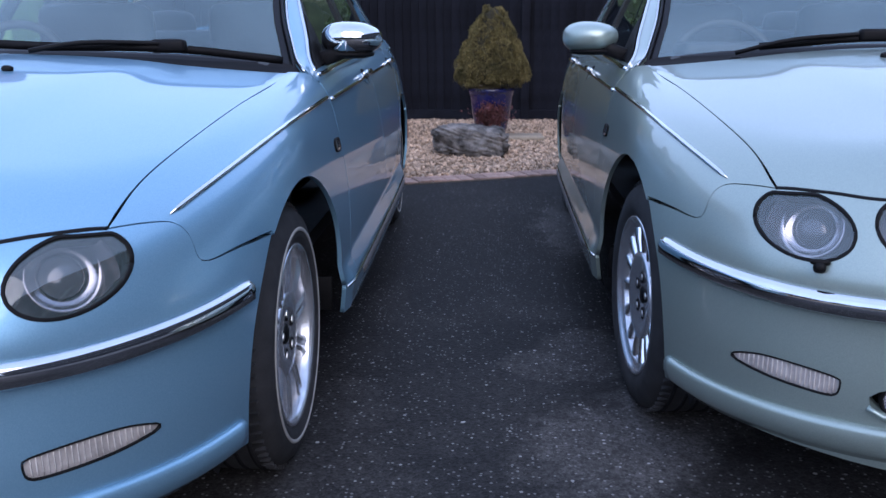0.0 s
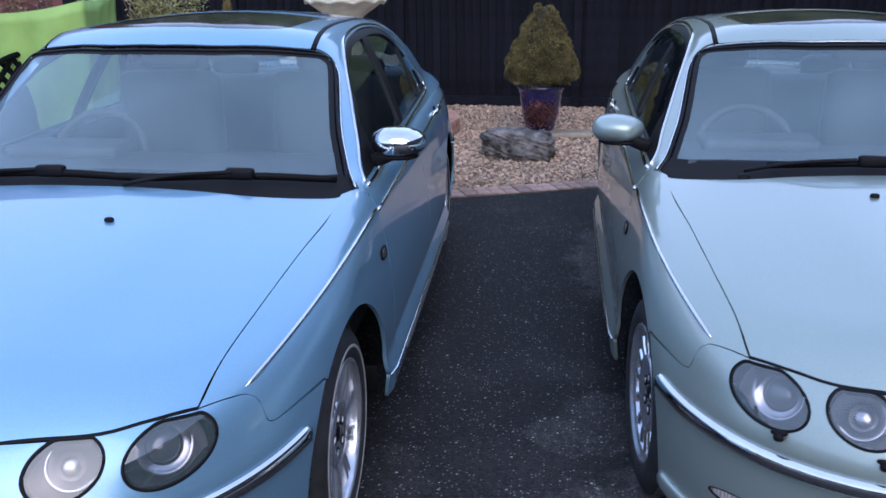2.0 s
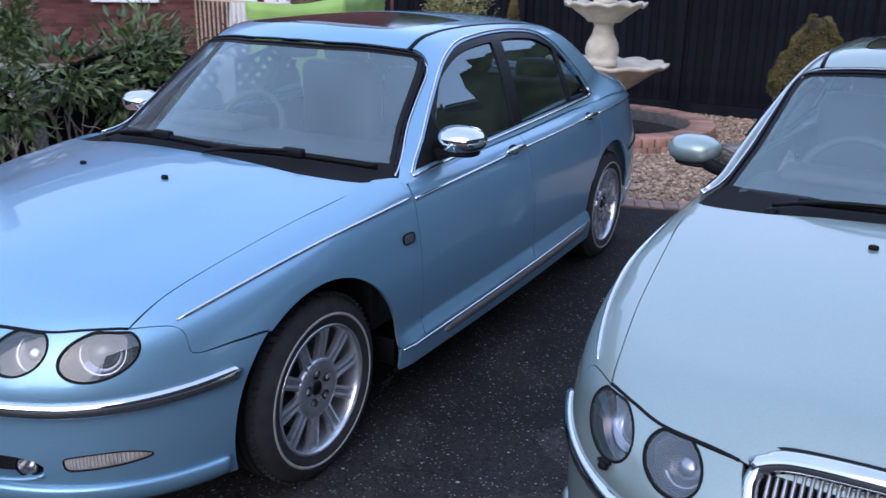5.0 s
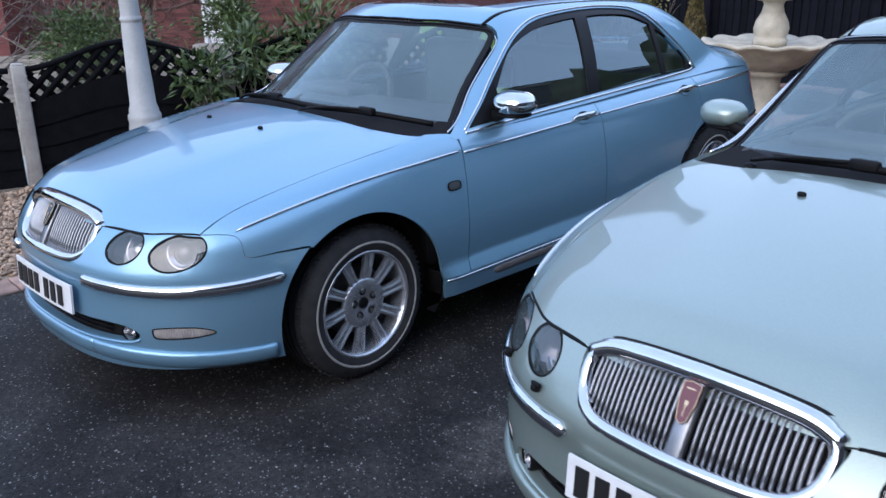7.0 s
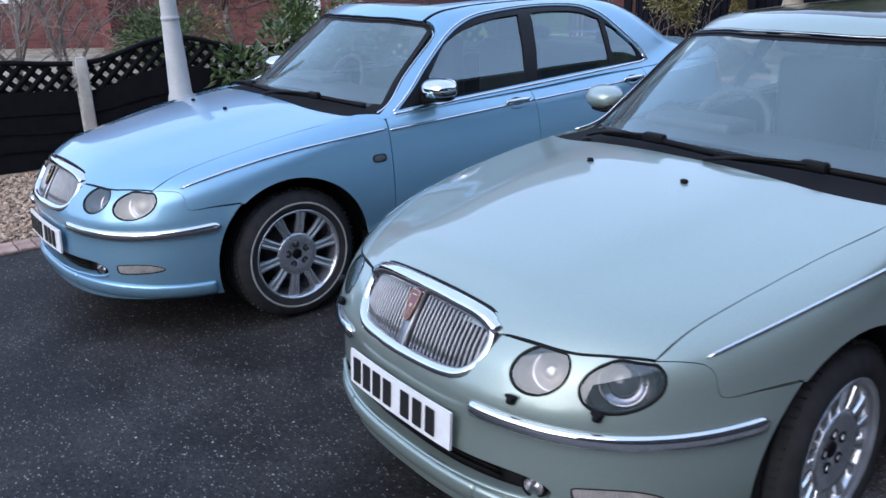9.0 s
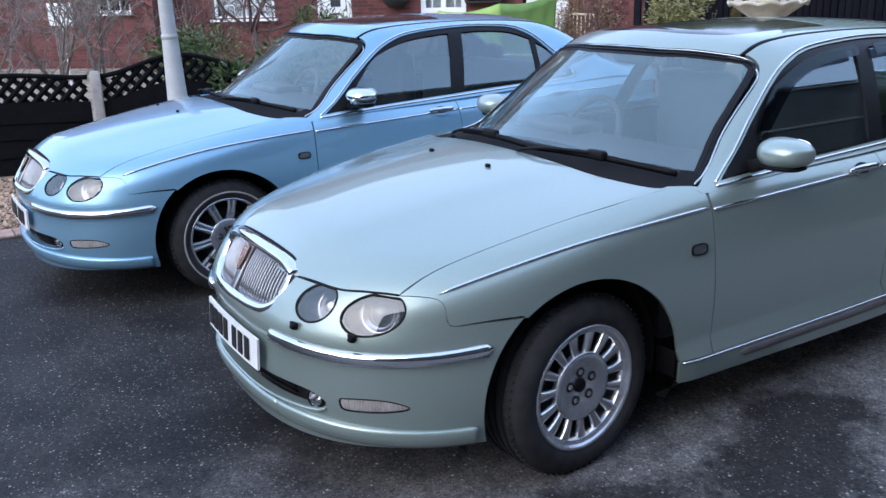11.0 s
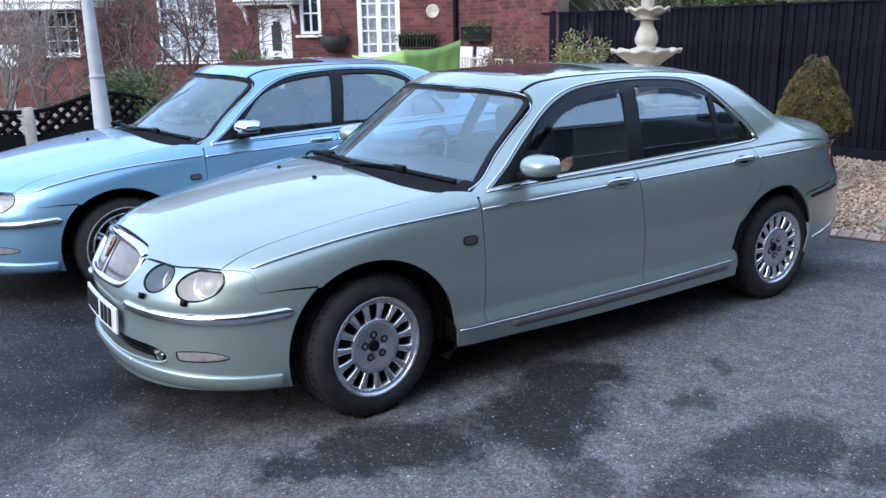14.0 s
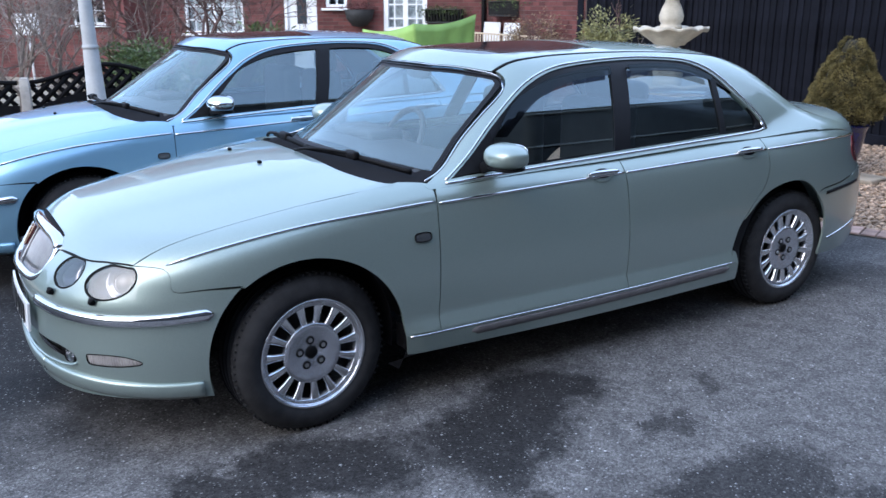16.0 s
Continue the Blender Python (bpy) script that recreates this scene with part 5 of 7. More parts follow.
def interior(car):
    """Seats, dash and wheel as they show through the glass."""
    part("dashboard", once("dash", lambda: bm_mesh("dash", join(box((1.34, 0.42, 0.16), (0, 0.72, 0.86), 0.05, 3), box((0.42, 0.20, 0.06), (-0.36, 0.83, 0.95), 0.025, 3)))), DASH, car)
    part("cabin_floor", once("cfloor", lambda: bm_mesh("cfloor", join(box((1.40, 2.5, 0.05), (0, 1.7, 0.36)), box((1.42, 0.05, 0.5), (0, 0.45, 0.6)), box((1.30, 0.06, 0.62), (0, 2.78, 0.67))))), DASH, car)
    sw = part("steering_wheel", once("steer", lambda: sweep("steer", [(0.185 * math.cos(a), 0.185 * math.sin(a), 0) for a in np.linspace(0, 2 * math.pi, 40, endpoint=False)], [(math.cos(a), math.sin(a), 0) for a in np.linspace(0, 2 * math.pi, 40, endpoint=False)], [(0.016 * math.cos(b), 0.016 * math.sin(b)) for b in np.linspace(0, 2 * math.pi, 8, endpoint=False)], True)), SEAT, car, "steering wheel", m=Matrix.Translation((-0.36, 1.02, 0.885)) @ pose(0, 0, 0, 62, 0, 0) @ pose(0, 0, 0, 0, 0, 0))
    part("steering_boss", once("boss", blob, "boss", (0.075, 0.06, 0.03), 2.6), DASH, sw)
    part("steering_spoke", once("sspoke", lambda: bm_mesh("sspoke", box((0.34, 0.035, 0.018), (0, 0, 0), 0.006))), DASH, sw)
    for s in (1, -1):
        for y, z in ((1.45, 0.0),):
            part("front_seat", once("fseat", lambda: bm_mesh("fseat", join(box((0.50, 0.52, 0.16), (0, 0, 0.52), 0.06, 3), box((0.48, 0.14, 0.60), (0, 0.30, 0.84), 0.06, 3)))), SEAT, car, m=pose(s * 0.36, y, z))
            part("head_restraint", once("head", blob, "head", (0.13, 0.05, 0.095), 3.0), SEAT, car, m=pose(s * 0.36, y + 0.34, 1.205))
        part("rear_head_restraint", once("head2", blob, "head2", (0.13, 0.05, 0.07), 3.0), SEAT, car, m=pose(s * 0.36, 2.66, 1.06))
    part("rear_seat", once("rseat", lambda: bm_mesh("rseat", join(box((1.25, 0.5, 0.2), (0, 2.30, 0.52), 0.07, 3), box((1.25, 0.16, 0.50), (0, 2.60, 0.78), 0.06, 3)))), SEAT, car)
    part("parcel_shelf", once("shelf", lambda: bm_mesh("shelf", box((1.2, 0.42, 0.03), (0, 2.86, 0.985)))), DASH, car)
    part("interior_mirror", once("rvm", blob, "rvm", (0.11, 0.02, 0.032), 2.8), DASH, car, m=pose(0, 0.93, 1.275))
    part("headlining", once("hlin", panel, "hlin", TOP, both([[(0.0, 1.02), (0.46, 1.13)], [(0.46, 1.13), (0.46, 2.35)], [(0.46, 2.35), (0.0, 2.45)]]), form, 0.12, 0.03, 0), LINING, car)
    # wipers at rest: arms from the scuttle, blades along the foot of the windscreen
    for x0, x1, xe in ((-0.50, -0.13, 0.16), (0.12, 0.43, 0.70)):
        def g(x, d, h):
            y = 0.262 + 0.44 * x * x + d
            p, n = on_form(TOP, (x, y), form)
            return p + np.array((0, 0, h + 0.002))
        arm = part("wiper", once(("warm", x0), rod, "warm", [g(x0, -0.035, 0.006), g(x0 * 0.75 + x1 * 0.25, -0.026, 0.022), g((x0 + x1) / 2, -0.010, 0.030), g(x1, 0.018, 0.034)], 0.008, 8, 0.03, (0, 0, 1), 0.8), BLACK, car, "black wiper arm and blade")
        part("wiper_blade", once(("wblade", x0), rod, "wblade", [g(x1 - 0.30, 0.006, 0.014), g(x1, 0.018, 0.022), g(xe, 0.010, 0.014)], 0.009, 6, 0.03, (0, 0, 1), 1.4), BLACK, arm)
        part("wiper_clip", once("wclip", lambda: bm_mesh("wclip", box((0.09, 0.034, 0.036), (0, 0, 0), 0.010))), BLACK, arm, m=Matrix.Translation(Vector(g(x1, 0.018, 0.028))))
        part("wiper_pivot", once("wpiv", lathe, "wpiv", [(0.0, 0.022), (0.018, 0.020), (0.022, 0.0), (0.022, -0.03)], 16), BLACK, arm, m=Matrix.Translation(Vector(g(x0, -0.04, -0.025))))


green_car = make_car("green_saloon_car", "pale green metallic four-door saloon with chrome grille, parked on tarmac", pose(0, 0, 0), GREEN, {"wheel": "many", "mirror": GREEN, "mirror_label": "", "deflectors": True, "washers": True, "jet": 0.043, "mirror_x": 0.0, "mirror_y": 0.05, "badge": MAROON, "nod": 0.0, "steer": 4.0})
blue_car = make_car("blue_saloon_car", "light blue metallic four-door saloon with chrome mirrors and white-banded tyres", pose(-2.468, -0.395, -0.0073, 0.35, 0, 1.95), BLUE, {"wheel": "ten", "mirror": CHROME, "mirror_label": "polished chrome mirror shell", "deflectors": False, "washers": False, "jet": -0.02, "mirror_x": -0.028, "mirror_y": 0.058, "badge": GLOSSBLACK, "nod": 0.35, "steer": 0.0})


# ---- ground ----
def asphalt_material():
    """Worn tarmac: dark binder, pale chips, dry grey areas and damp stains."""
    m = mat("worn_tarmac", (0.05, 0.05, 0.052), 0.7)
    n, l = m.node_tree.nodes, m.node_tree.links
    b, co = n["Principled BSDF"], n["Texture Coordinate"]

    def tex(kind, scale, detail=4.0):
        t = n.new(kind)
        t.inputs["Scale"].default_value = scale
        if kind == "ShaderNodeTexNoise":
            t.inputs["Detail"].default_value = detail
        l.new(co.outputs["Object"], t.inputs["Vector"])
        return t

    def ramp(src, p0, p1, c0=(0, 0, 0, 1), c1=(1, 1, 1, 1)):
        r = n.new("ShaderNodeValToRGB")
        r.color_ramp.elements[0].position, r.color_ramp.elements[1].position = p0, p1
        r.color_ramp.elements[0].color, r.color_ramp.elements[1].color = c0, c1
        l.new(src, r.inputs["Fac"])
        return r.outputs["Color"]

    def mixc(fac, a, c, blend="MIX"):
        x = n.new("ShaderNodeMix")
        x.data_type, x.blend_type = "RGBA", blend
        for i, v in ((0, fac), (6, a), (7, c)):
            if isinstance(v, (tuple, float, int)):
                x.inputs[i].default_value = v
            else:
                l.new(v, x.inputs[i])
        return x.outputs[2]

    def math_(op, a, c):
        x = n.new("ShaderNodeMath")
        x.operation = op
        for i, v in enumerate((a, c)):
            if isinstance(v, (float, int)):
                x.inputs[i].default_value = v
            else:
                l.new(v, x.inputs[i])
        return x.outputs[0]

    sep = n.new("ShaderNodeSeparateXYZ")
    l.new(co.outputs["Object"], sep.inputs[0])
    # the open part of the drive has dried pale round a few ragged damp stains; the rest is dark
    warp = n.new("ShaderNodeVectorMath")
    warp.operation = "MULTIPLY_ADD"
    wobble = tex("ShaderNodeTexNoise", 3.2, 10.0)
    wobble.inputs["Roughness"].default_value = 0.68
    l.new(wobble.outputs["Color"], warp.inputs[0])
    warp.inputs[1].default_value = (0.62, 0.62, 0)
    fine_ = n.new("ShaderNodeVectorMath")
    fine_.operation = "MULTIPLY_ADD"
    fine_.inputs[1].default_value = (0.16, 0.16, 0)
    ragged = tex("ShaderNodeTexNoise", 17, 8.0)
    l.new(ragged.outputs["Color"], fine_.inputs[0])
    l.new(co.outputs["Object"], fine_.inputs[2])
    l.new(fine_.outputs[0], warp.inputs[2])
    def patches(rows):
        """Ragged ellipses on the ground, each of its own strength."""
        total = 0.0
        for cx, cy, rx, ry, deg, deep in rows:
            mp_ = n.new("ShaderNodeMapping")
            mp_.vector_type = "TEXTURE"
            mp_.inputs["Location"].default_value = (cx + 0.39, cy + 0.39, 0)
            mp_.inputs["Rotation"].default_value = (0, 0, radians(deg))
            mp_.inputs["Scale"].default_value = (rx, ry, 1)
            l.new(warp.outputs[0], mp_.inputs["Vector"])
            ln = n.new("ShaderNodeVectorMath")
            ln.operation = "LENGTH"
            l.new(mp_.outputs[0], ln.inputs[0])
            r = n.new("ShaderNodeMapRange")
            r.inputs["From Min"].default_value, r.inputs["From Max"].default_value = 0.70, 1.20
            r.inputs["To Min"].default_value, r.inputs["To Max"].default_value = deep, 0.0
            l.new(ln.outputs["Value"], r.inputs["Value"])
            total = math_("MAXIMUM", total, r.outputs[0])
        return total

    stain = patches(((0.98, 0.92, 0.269, 0.381, 10, 0.86), (1.2, 0.56, 0.291, 0.381, 20, 0.86), (1.12, -0.02, 0.246, 0.314, -20, 0.82), (1.02, -0.36, 0.134, 0.224, 10, 0.76), (1.36, 0.42, 0.246, 0.179, 0, 0.72), (1.5, 1.2, 0.07, 0.16, 15, 0.63), (1.3, 1.62, 0.05, 0.12, 20, 0.58), (1.96, 1.1, 0.22, 0.4, -4, 0.72), (2.3, 1.36, 0.14, 0.3, 0, 0.63), (2.02, 0.62, 0.16, 0.24, 0, 0.68), (1.72, 0.35, 0.14, 0.12, 0, 0.51), (1.5, 3.9, 1.1, 0.4, 20, 0.46), (2.9, 0.6, 0.5, 0.5, 0, 0.68)))
    scuffs = patches(((-0.8, -0.2, 0.24, 0.42, -35, 0.4), (-1.04, 0.28, 0.1, 0.19, -20, 0.27), (-0.84, 2.25, 0.14, 0.66, 0, 0.36), (-0.88, 0.42, 0.15, 0.22, 0, 0.21), (-1.57, -0.06, 0.12, 0.2, 10, 0.14), (-1.62, 0.9, 0.1, 0.3, 0, 0.07)))
    wear = tex("ShaderNodeTexNoise", 2.2, 9.0)
    mottle = tex("ShaderNodeTexNoise", 9.0, 8.0)
    east = n.new("ShaderNodeMapRange")
    east.inputs["From Min"].default_value, east.inputs["From Max"].default_value = -0.25, 0.85
    l.new(math_("ADD", sep.outputs["X"], math_("MULTIPLY", math_("SUBTRACT", wear.outputs["Fac"], 0.5), 1.6)), east.inputs["Value"])
    dry = math_("MULTIPLY", east.outputs[0], math_("SUBTRACT", 1.0, stain))
    scuff = math_("MULTIPLY", ramp(wear.outputs["Fac"], 0.52, 0.74), 0.15)
    south = n.new("ShaderNodeMapRange")
    south.inputs["From Min"].default_value, south.inputs["From Max"].default_value = 0.65, -0.35
    l.new(math_("ADD", sep.outputs["Y"], math_("MULTIPLY", math_("SUBTRACT", mottle.outputs["Fac"], 0.5), 1.2)), south.inputs["Value"])
    turned = math_("MULTIPLY", south.outputs[0], ramp(wear.outputs["Fac"], 0.38, 0.62, (0.045, 0.045, 0.045, 1), (0.17, 0.17, 0.17, 1)))
    dryness = math_("MAXIMUM", math_("MAXIMUM", dry, math_("MAXIMUM", scuff, scuffs)), turned)
    dryness = math_("MULTIPLY", dryness, ramp(mottle.outputs["Fac"], 0.32, 0.62, (0.62, 0.62, 0.62, 1), (0.97, 0.97, 0.97, 1)))
    grit = tex("ShaderNodeTexVoronoi", 105)
    grit2 = tex("ShaderNodeTexVoronoi", 230)
    grain = tex("ShaderNodeTexNoise", 38, 8.0)
    base = mixc(dryness, (0.0140, 0.0136, 0.0142, 1), (0.160, 0.155, 0.153, 1))
    for stone in (grit, grit2):
        tone_ = n.new("ShaderNodeSeparateColor")
        l.new(stone.outputs["Color"], tone_.inputs[0])
        base = mixc(0.42, base, ramp(tone_.outputs[1], 0.0, 1.0, (0.22, 0.22, 0.22, 1), (1.85, 1.85, 1.85, 1)), "MULTIPLY")
    base = mixc(0.35, base, ramp(grain.outputs["Fac"], 0.3, 0.7, (0.55, 0.54, 0.53, 1), (1.4, 1.4, 1.4, 1)), "MULTIPLY")
    show_ = math_("ADD", math_("MULTIPLY", dryness, 0.30), 0.37)
    for scale, size, share, tone in ((42, 0.15, 0.84, (0.60, 0.60, 0.60, 1)), (80, 0.24, 0.74, (0.34, 0.34, 0.34, 1)), (19, 0.085, 0.84, (0.75, 0.75, 0.73, 1))):
        chips = tex("ShaderNodeTexVoronoi", scale)
        near = ramp(chips.outputs["Distance"], size, size * 1.4, (1, 1, 1, 1), (0, 0, 0, 1))
        pick = n.new("ShaderNodeSeparateColor")
        l.new(chips.outputs["Color"], pick.inputs[0])
        base = mixc(math_("MULTIPLY", math_("MULTIPLY", near, math_("GREATER_THAN", pick.outputs[0], share)), show_), base, tone)
    b.inputs["Specular IOR Level"].default_value = 0.09
    l.new(base, b.inputs["Base Color"])
    rg = n.new("ShaderNodeMapRange")
    rg.inputs["To Min"].default_value, rg.inputs["To Max"].default_value = 0.55, 0.85
    l.new(dryness, rg.inputs["Value"])
    l.new(rg.outputs[0], b.inputs["Roughness"])
    bp = n.new("ShaderNodeBump")
    bp.inputs["Strength"].default_value, bp.inputs["Distance"].default_value = 0.30, 0.003
    l.new(grit.outputs["Distance"], bp.inputs["Height"])
    l.new(bp.outputs["Normal"], b.inputs["Normal"])
    return m


ASPHALT = asphalt_material()
gm_ = bmesh.new()
bmesh.ops.create_grid(gm_, x_segments=8, y_segments=8, size=150)
thing("ground", gm_, ASPHALT, "dark worn tarmac driveway with pale stone chips and damp stains", "driveway", kind="structure")

GRAVELBED = mat("gravel_bed", (0.30, 0.22, 0.15), 0.9, vary=0.4, scale=40, fine=0.5, bump=0.8, bump_scale=70)
STONES = mat("buff_gravel", (0.36, 0.255, 0.178), 0.75, vary=0.25, scale=30, rand=0.55, island=True)
BRICK = mat("red_block_paving", (0.31, 0.205, 0.165), 0.85, vary=0.25, scale=12, fine=0.25, bump=0.4, bump_scale=90, rand=0.30)
MORTAR = mat("sand_joint", (0.10, 0.09, 0.08), 0.95, vary=0.2, scale=20)
EDGE0, EDGED = np.array((-1.84, 3.56)), np.array((0.922, 0.388))
EDGEN = np.array((-EDGED[1], EDGED[0]))


def prism(name, pts, z0, z1):
    n = len(pts)
    vs = [(x, y, z0) for x, y in pts] + [(x, y, z1) for x, y in pts]
    fs = [tuple(range(n, 2 * n))] + [(i, (i + 1) % n, (i + 1) % n + n, i + n) for i in range(n)]
    return to_mesh(name, vs, fs, None, False)


def edge_at(s, off=0.0):
    return tuple(EDGE0 + EDGED * s + EDGEN * off)


back_bed = thing("gravel_bed", prism("bed", [edge_at(-4.2, 0.2), edge_at(9.5, 0.2), (7.5, 8.2), (-7.6, 8.2), (-7.6, 1.6)], -0.02, 0.012), GRAVELBED, "bed of buff gravel along the fence", "gravel bed", kind="structure")
left_bed = thing("gravel_bed", prism("bed2", [(-3.86, -9), (-3.86, 2.0), (-5.62, 2.0), (-6.0, -1.3), (-7.2, -9)], -0.02, 0.012), GRAVELBED, "bed of buff gravel below the lattice fence", "gravel bed", kind="structure")


def stone_field(name, count, place, size, label, parent):
    """Loose pebbles, each a squashed eight-sided lump, as one object."""
    rng = np.random.default_rng(7)
    ico = bmesh.new()
    bmesh.ops.create_icosphere(ico, subdivisions=1, radius=1)
    base = np.array([v.co[:] for v in ico.verts])
    tri = np.array([[v.index for v in f.verts] for f in ico.faces])
    ico.free()
    xy = place(rng, count)
    count = len(xy)
    s = size * rng.uniform(0.55, 1.5, (count, 1)) * rng.uniform(0.6, 1.2, (count, 3))
    s[:, 2] *= 0.7
    a = rng.uniform(0, 2 * np.pi, count)
    tilt = rng.normal(0, 0.5, (count, 2))
    v = base[None] * s[:, None] * rng.uniform(0.75, 1.15, (count, 12, 1))
    v[..., 2] += v[..., 0] * tilt[:, :1] * 0.5 + v[..., 1] * tilt[:, 1:] * 0.5
    c, q = np.cos(a)[:, None], np.sin(a)[:, None]
    x, y = v[..., 0] * c - v[..., 1] * q, v[..., 0] * q + v[..., 1] * c
    z = v[..., 2] + 0.012 + s[:, 2:3] * 0.5 + rng.uniform(0, 0.010, (count, 1))
    pts = np.stack([x + xy[:, :1], y + xy[:, 1:], z], -1).reshape(-1, 3)
    fs = (tri[None] + 12 * np.arange(count)[:, None, None]).reshape(-1, 3)
    me = bpy.data.meshes.new(name)
    me.vertices.add(len(pts))
    me.vertices.foreach_set("co", pts.astype(np.float32).ravel())
    me.loops.add(fs.size)
    me.loops.foreach_set("vertex_index", fs.astype(np.int32).ravel())
    me.polygons.add(len(fs))
    me.polygons.foreach_set("loop_start", np.arange(0, fs.size, 3, dtype=np.int32))
    me.polygons.foreach_set("use_smooth", np.zeros(len(fs), bool))
    me.update(calc_edges=True)
    return thing(name, me, STONES, label, "gravel", kind="stuff")


def back_spots(rng, n):
    p = np.stack([rng.uniform(-3.0, 3.6, n), rng.uniform(3.0, 8.15, n)], -1)
    d = (p - EDGE0) @ EDGEN
    r = np.hypot(p[:, 0] + 3.35, p[:, 1] - 6.3)
    return p[(d > 0.21) & (r > 1.24)]


def left_spots(rng, n):
    return np.stack([rng.uniform(-5.75, -3.88, n), rng.uniform(-2.4, 1.2, n)], -1)


stone_field("gravel", 36000, back_spots, 0.0155, "loose buff and grey gravel stones", None)
stone_field("gravel", 12000, left_spots, 0.0155, "loose buff and grey gravel stones", None)


# ---- brick edging ----
def brick_mesh(name, sx, sy, sz, jitter=0.0):
    return bm_mesh(name, box((sx, sy, sz), (0, 0, 0), 0.005, 1))


edging = thing("brick_edging", prism("edgebase", [edge_at(-4.4, 0.0), edge_at(9.5, 0.0), edge_at(9.5, 0.215), edge_at(-4.4, 0.215)], -0.02, 0.008), MORTAR, "brick edging between tarmac and gravel", "edging", kind="structure")
pav = brick_mesh("paver", 0.098, 0.205, 0.05)
ang = math.degrees(math.atan2(EDGED[1], EDGED[0]))
rb = random.Random(3)
for i in range(130):
    x, y = edge_at(-4.35 + 0.1045 * i, 0.107)
    part("brick", pav, BRICK, edging, m=pose(x, y, -0.006 + rb.uniform(-0.003, 0.003), rb.uniform(-1, 1), rb.uniform(-1, 1), ang + rb.uniform(-1.2, 1.2)))
edging2 = thing("brick_edging", prism("edgebase2", [(-3.645, -9), (-3.645, 2.2), (-3.86, 2.2), (-3.86, -9)], -0.02, 0.008), MORTAR, "brick edging between tarmac and gravel", "edging", kind="structure")
for i in range(96):
    part("brick", pav, BRICK, edging2, m=pose(-3.752, -8.0 + 0.1045 * i, -0.006 + rb.uniform(-0.003, 0.003), rb.uniform(-1, 1), rb.uniform(-1, 1), 90 + rb.uniform(-1.2, 1.2)))

# ---- black boarded fence ----
FENCE = mat("black_stained_boards", (0.0078, 0.0086, 0.0128), 0.75, spec=0.08, vary=0.35, scale=6, fine=0.3, bump=0.35, bump_scale=80, rand=0.22)
fence = thing("fence_back", box((17.4, 0.03, 1.80), (1.2, 8.225, 0.93)), FENCE, "tall black feather-edge boarded garden fence", "fence", kind="structure")


def board(w, h):
    """One feather-edge board: thick along one edge."""
    vs = [(-w / 2, 0.0, 0), (w / 2, 0.0, 0), (w / 2, -0.024, 0), (-w / 2, -0.006, 0)]
    vs += [(x, y, h) for x, y, _ in vs]
    return to_mesh("board", vs, [(0, 3, 2, 1), (4, 5, 6, 7), (2, 3, 7, 6), (0, 4, 7, 3), (1, 2, 6, 5)], None, False)


bd_ = board(0.108, 1.80)
x = -7.45
while x < 6.4:
    part("board", bd_, FENCE, fence, m=pose(x, 8.205, 0.03 + rb.uniform(-0.006, 0.006), rb.uniform(-0.3, 0.3), 0, rb.uniform(-0.8, 0.8)))
    x += 0.098
fp = bm_mesh("fpost", box((0.10, 0.09, 1.88), (0, 0, 0.94), 0.004, 1))
for x in (-7.35, -5.2, -3.08, -0.93, 1.22, 3.37, 5.52):
    part("fence_post", fp, FENCE, fence, m=pose(x, 8.18, 0))
part("fence_rail", box((14.6, 0.06, 0.03), (-0.4, 8.20, 1.845), 0.004, 1), FENCE, fence)
part("gravel_board", box((14.6, 0.03, 0.14), (-0.4, 8.178, 0.07), 0.004, 1), FENCE, fence)

# ---- lattice fence with concrete posts ----
LATT = mat("black_lattice_paint", (0.0045, 0.0048, 0.006), 0.8, spec=0.1, vary=0.3, scale=14, bump=0.3, bump_scale=90)
CONC = mat("pale_concrete", (0.36, 0.34, 0.31), 0.9, vary=0.2, scale=10, fine=0.2, bump=0.4, bump_scale=120)
LP, LD = np.array((-5.796, -0.22)), np.array((0.205, 0.979))
LANG = math.degrees(math.atan2(LD[1], LD[0]))
lattice = thing("lattice_fence", None, None, "low black fence with lattice tops between concrete posts", "fence", kind="structure")


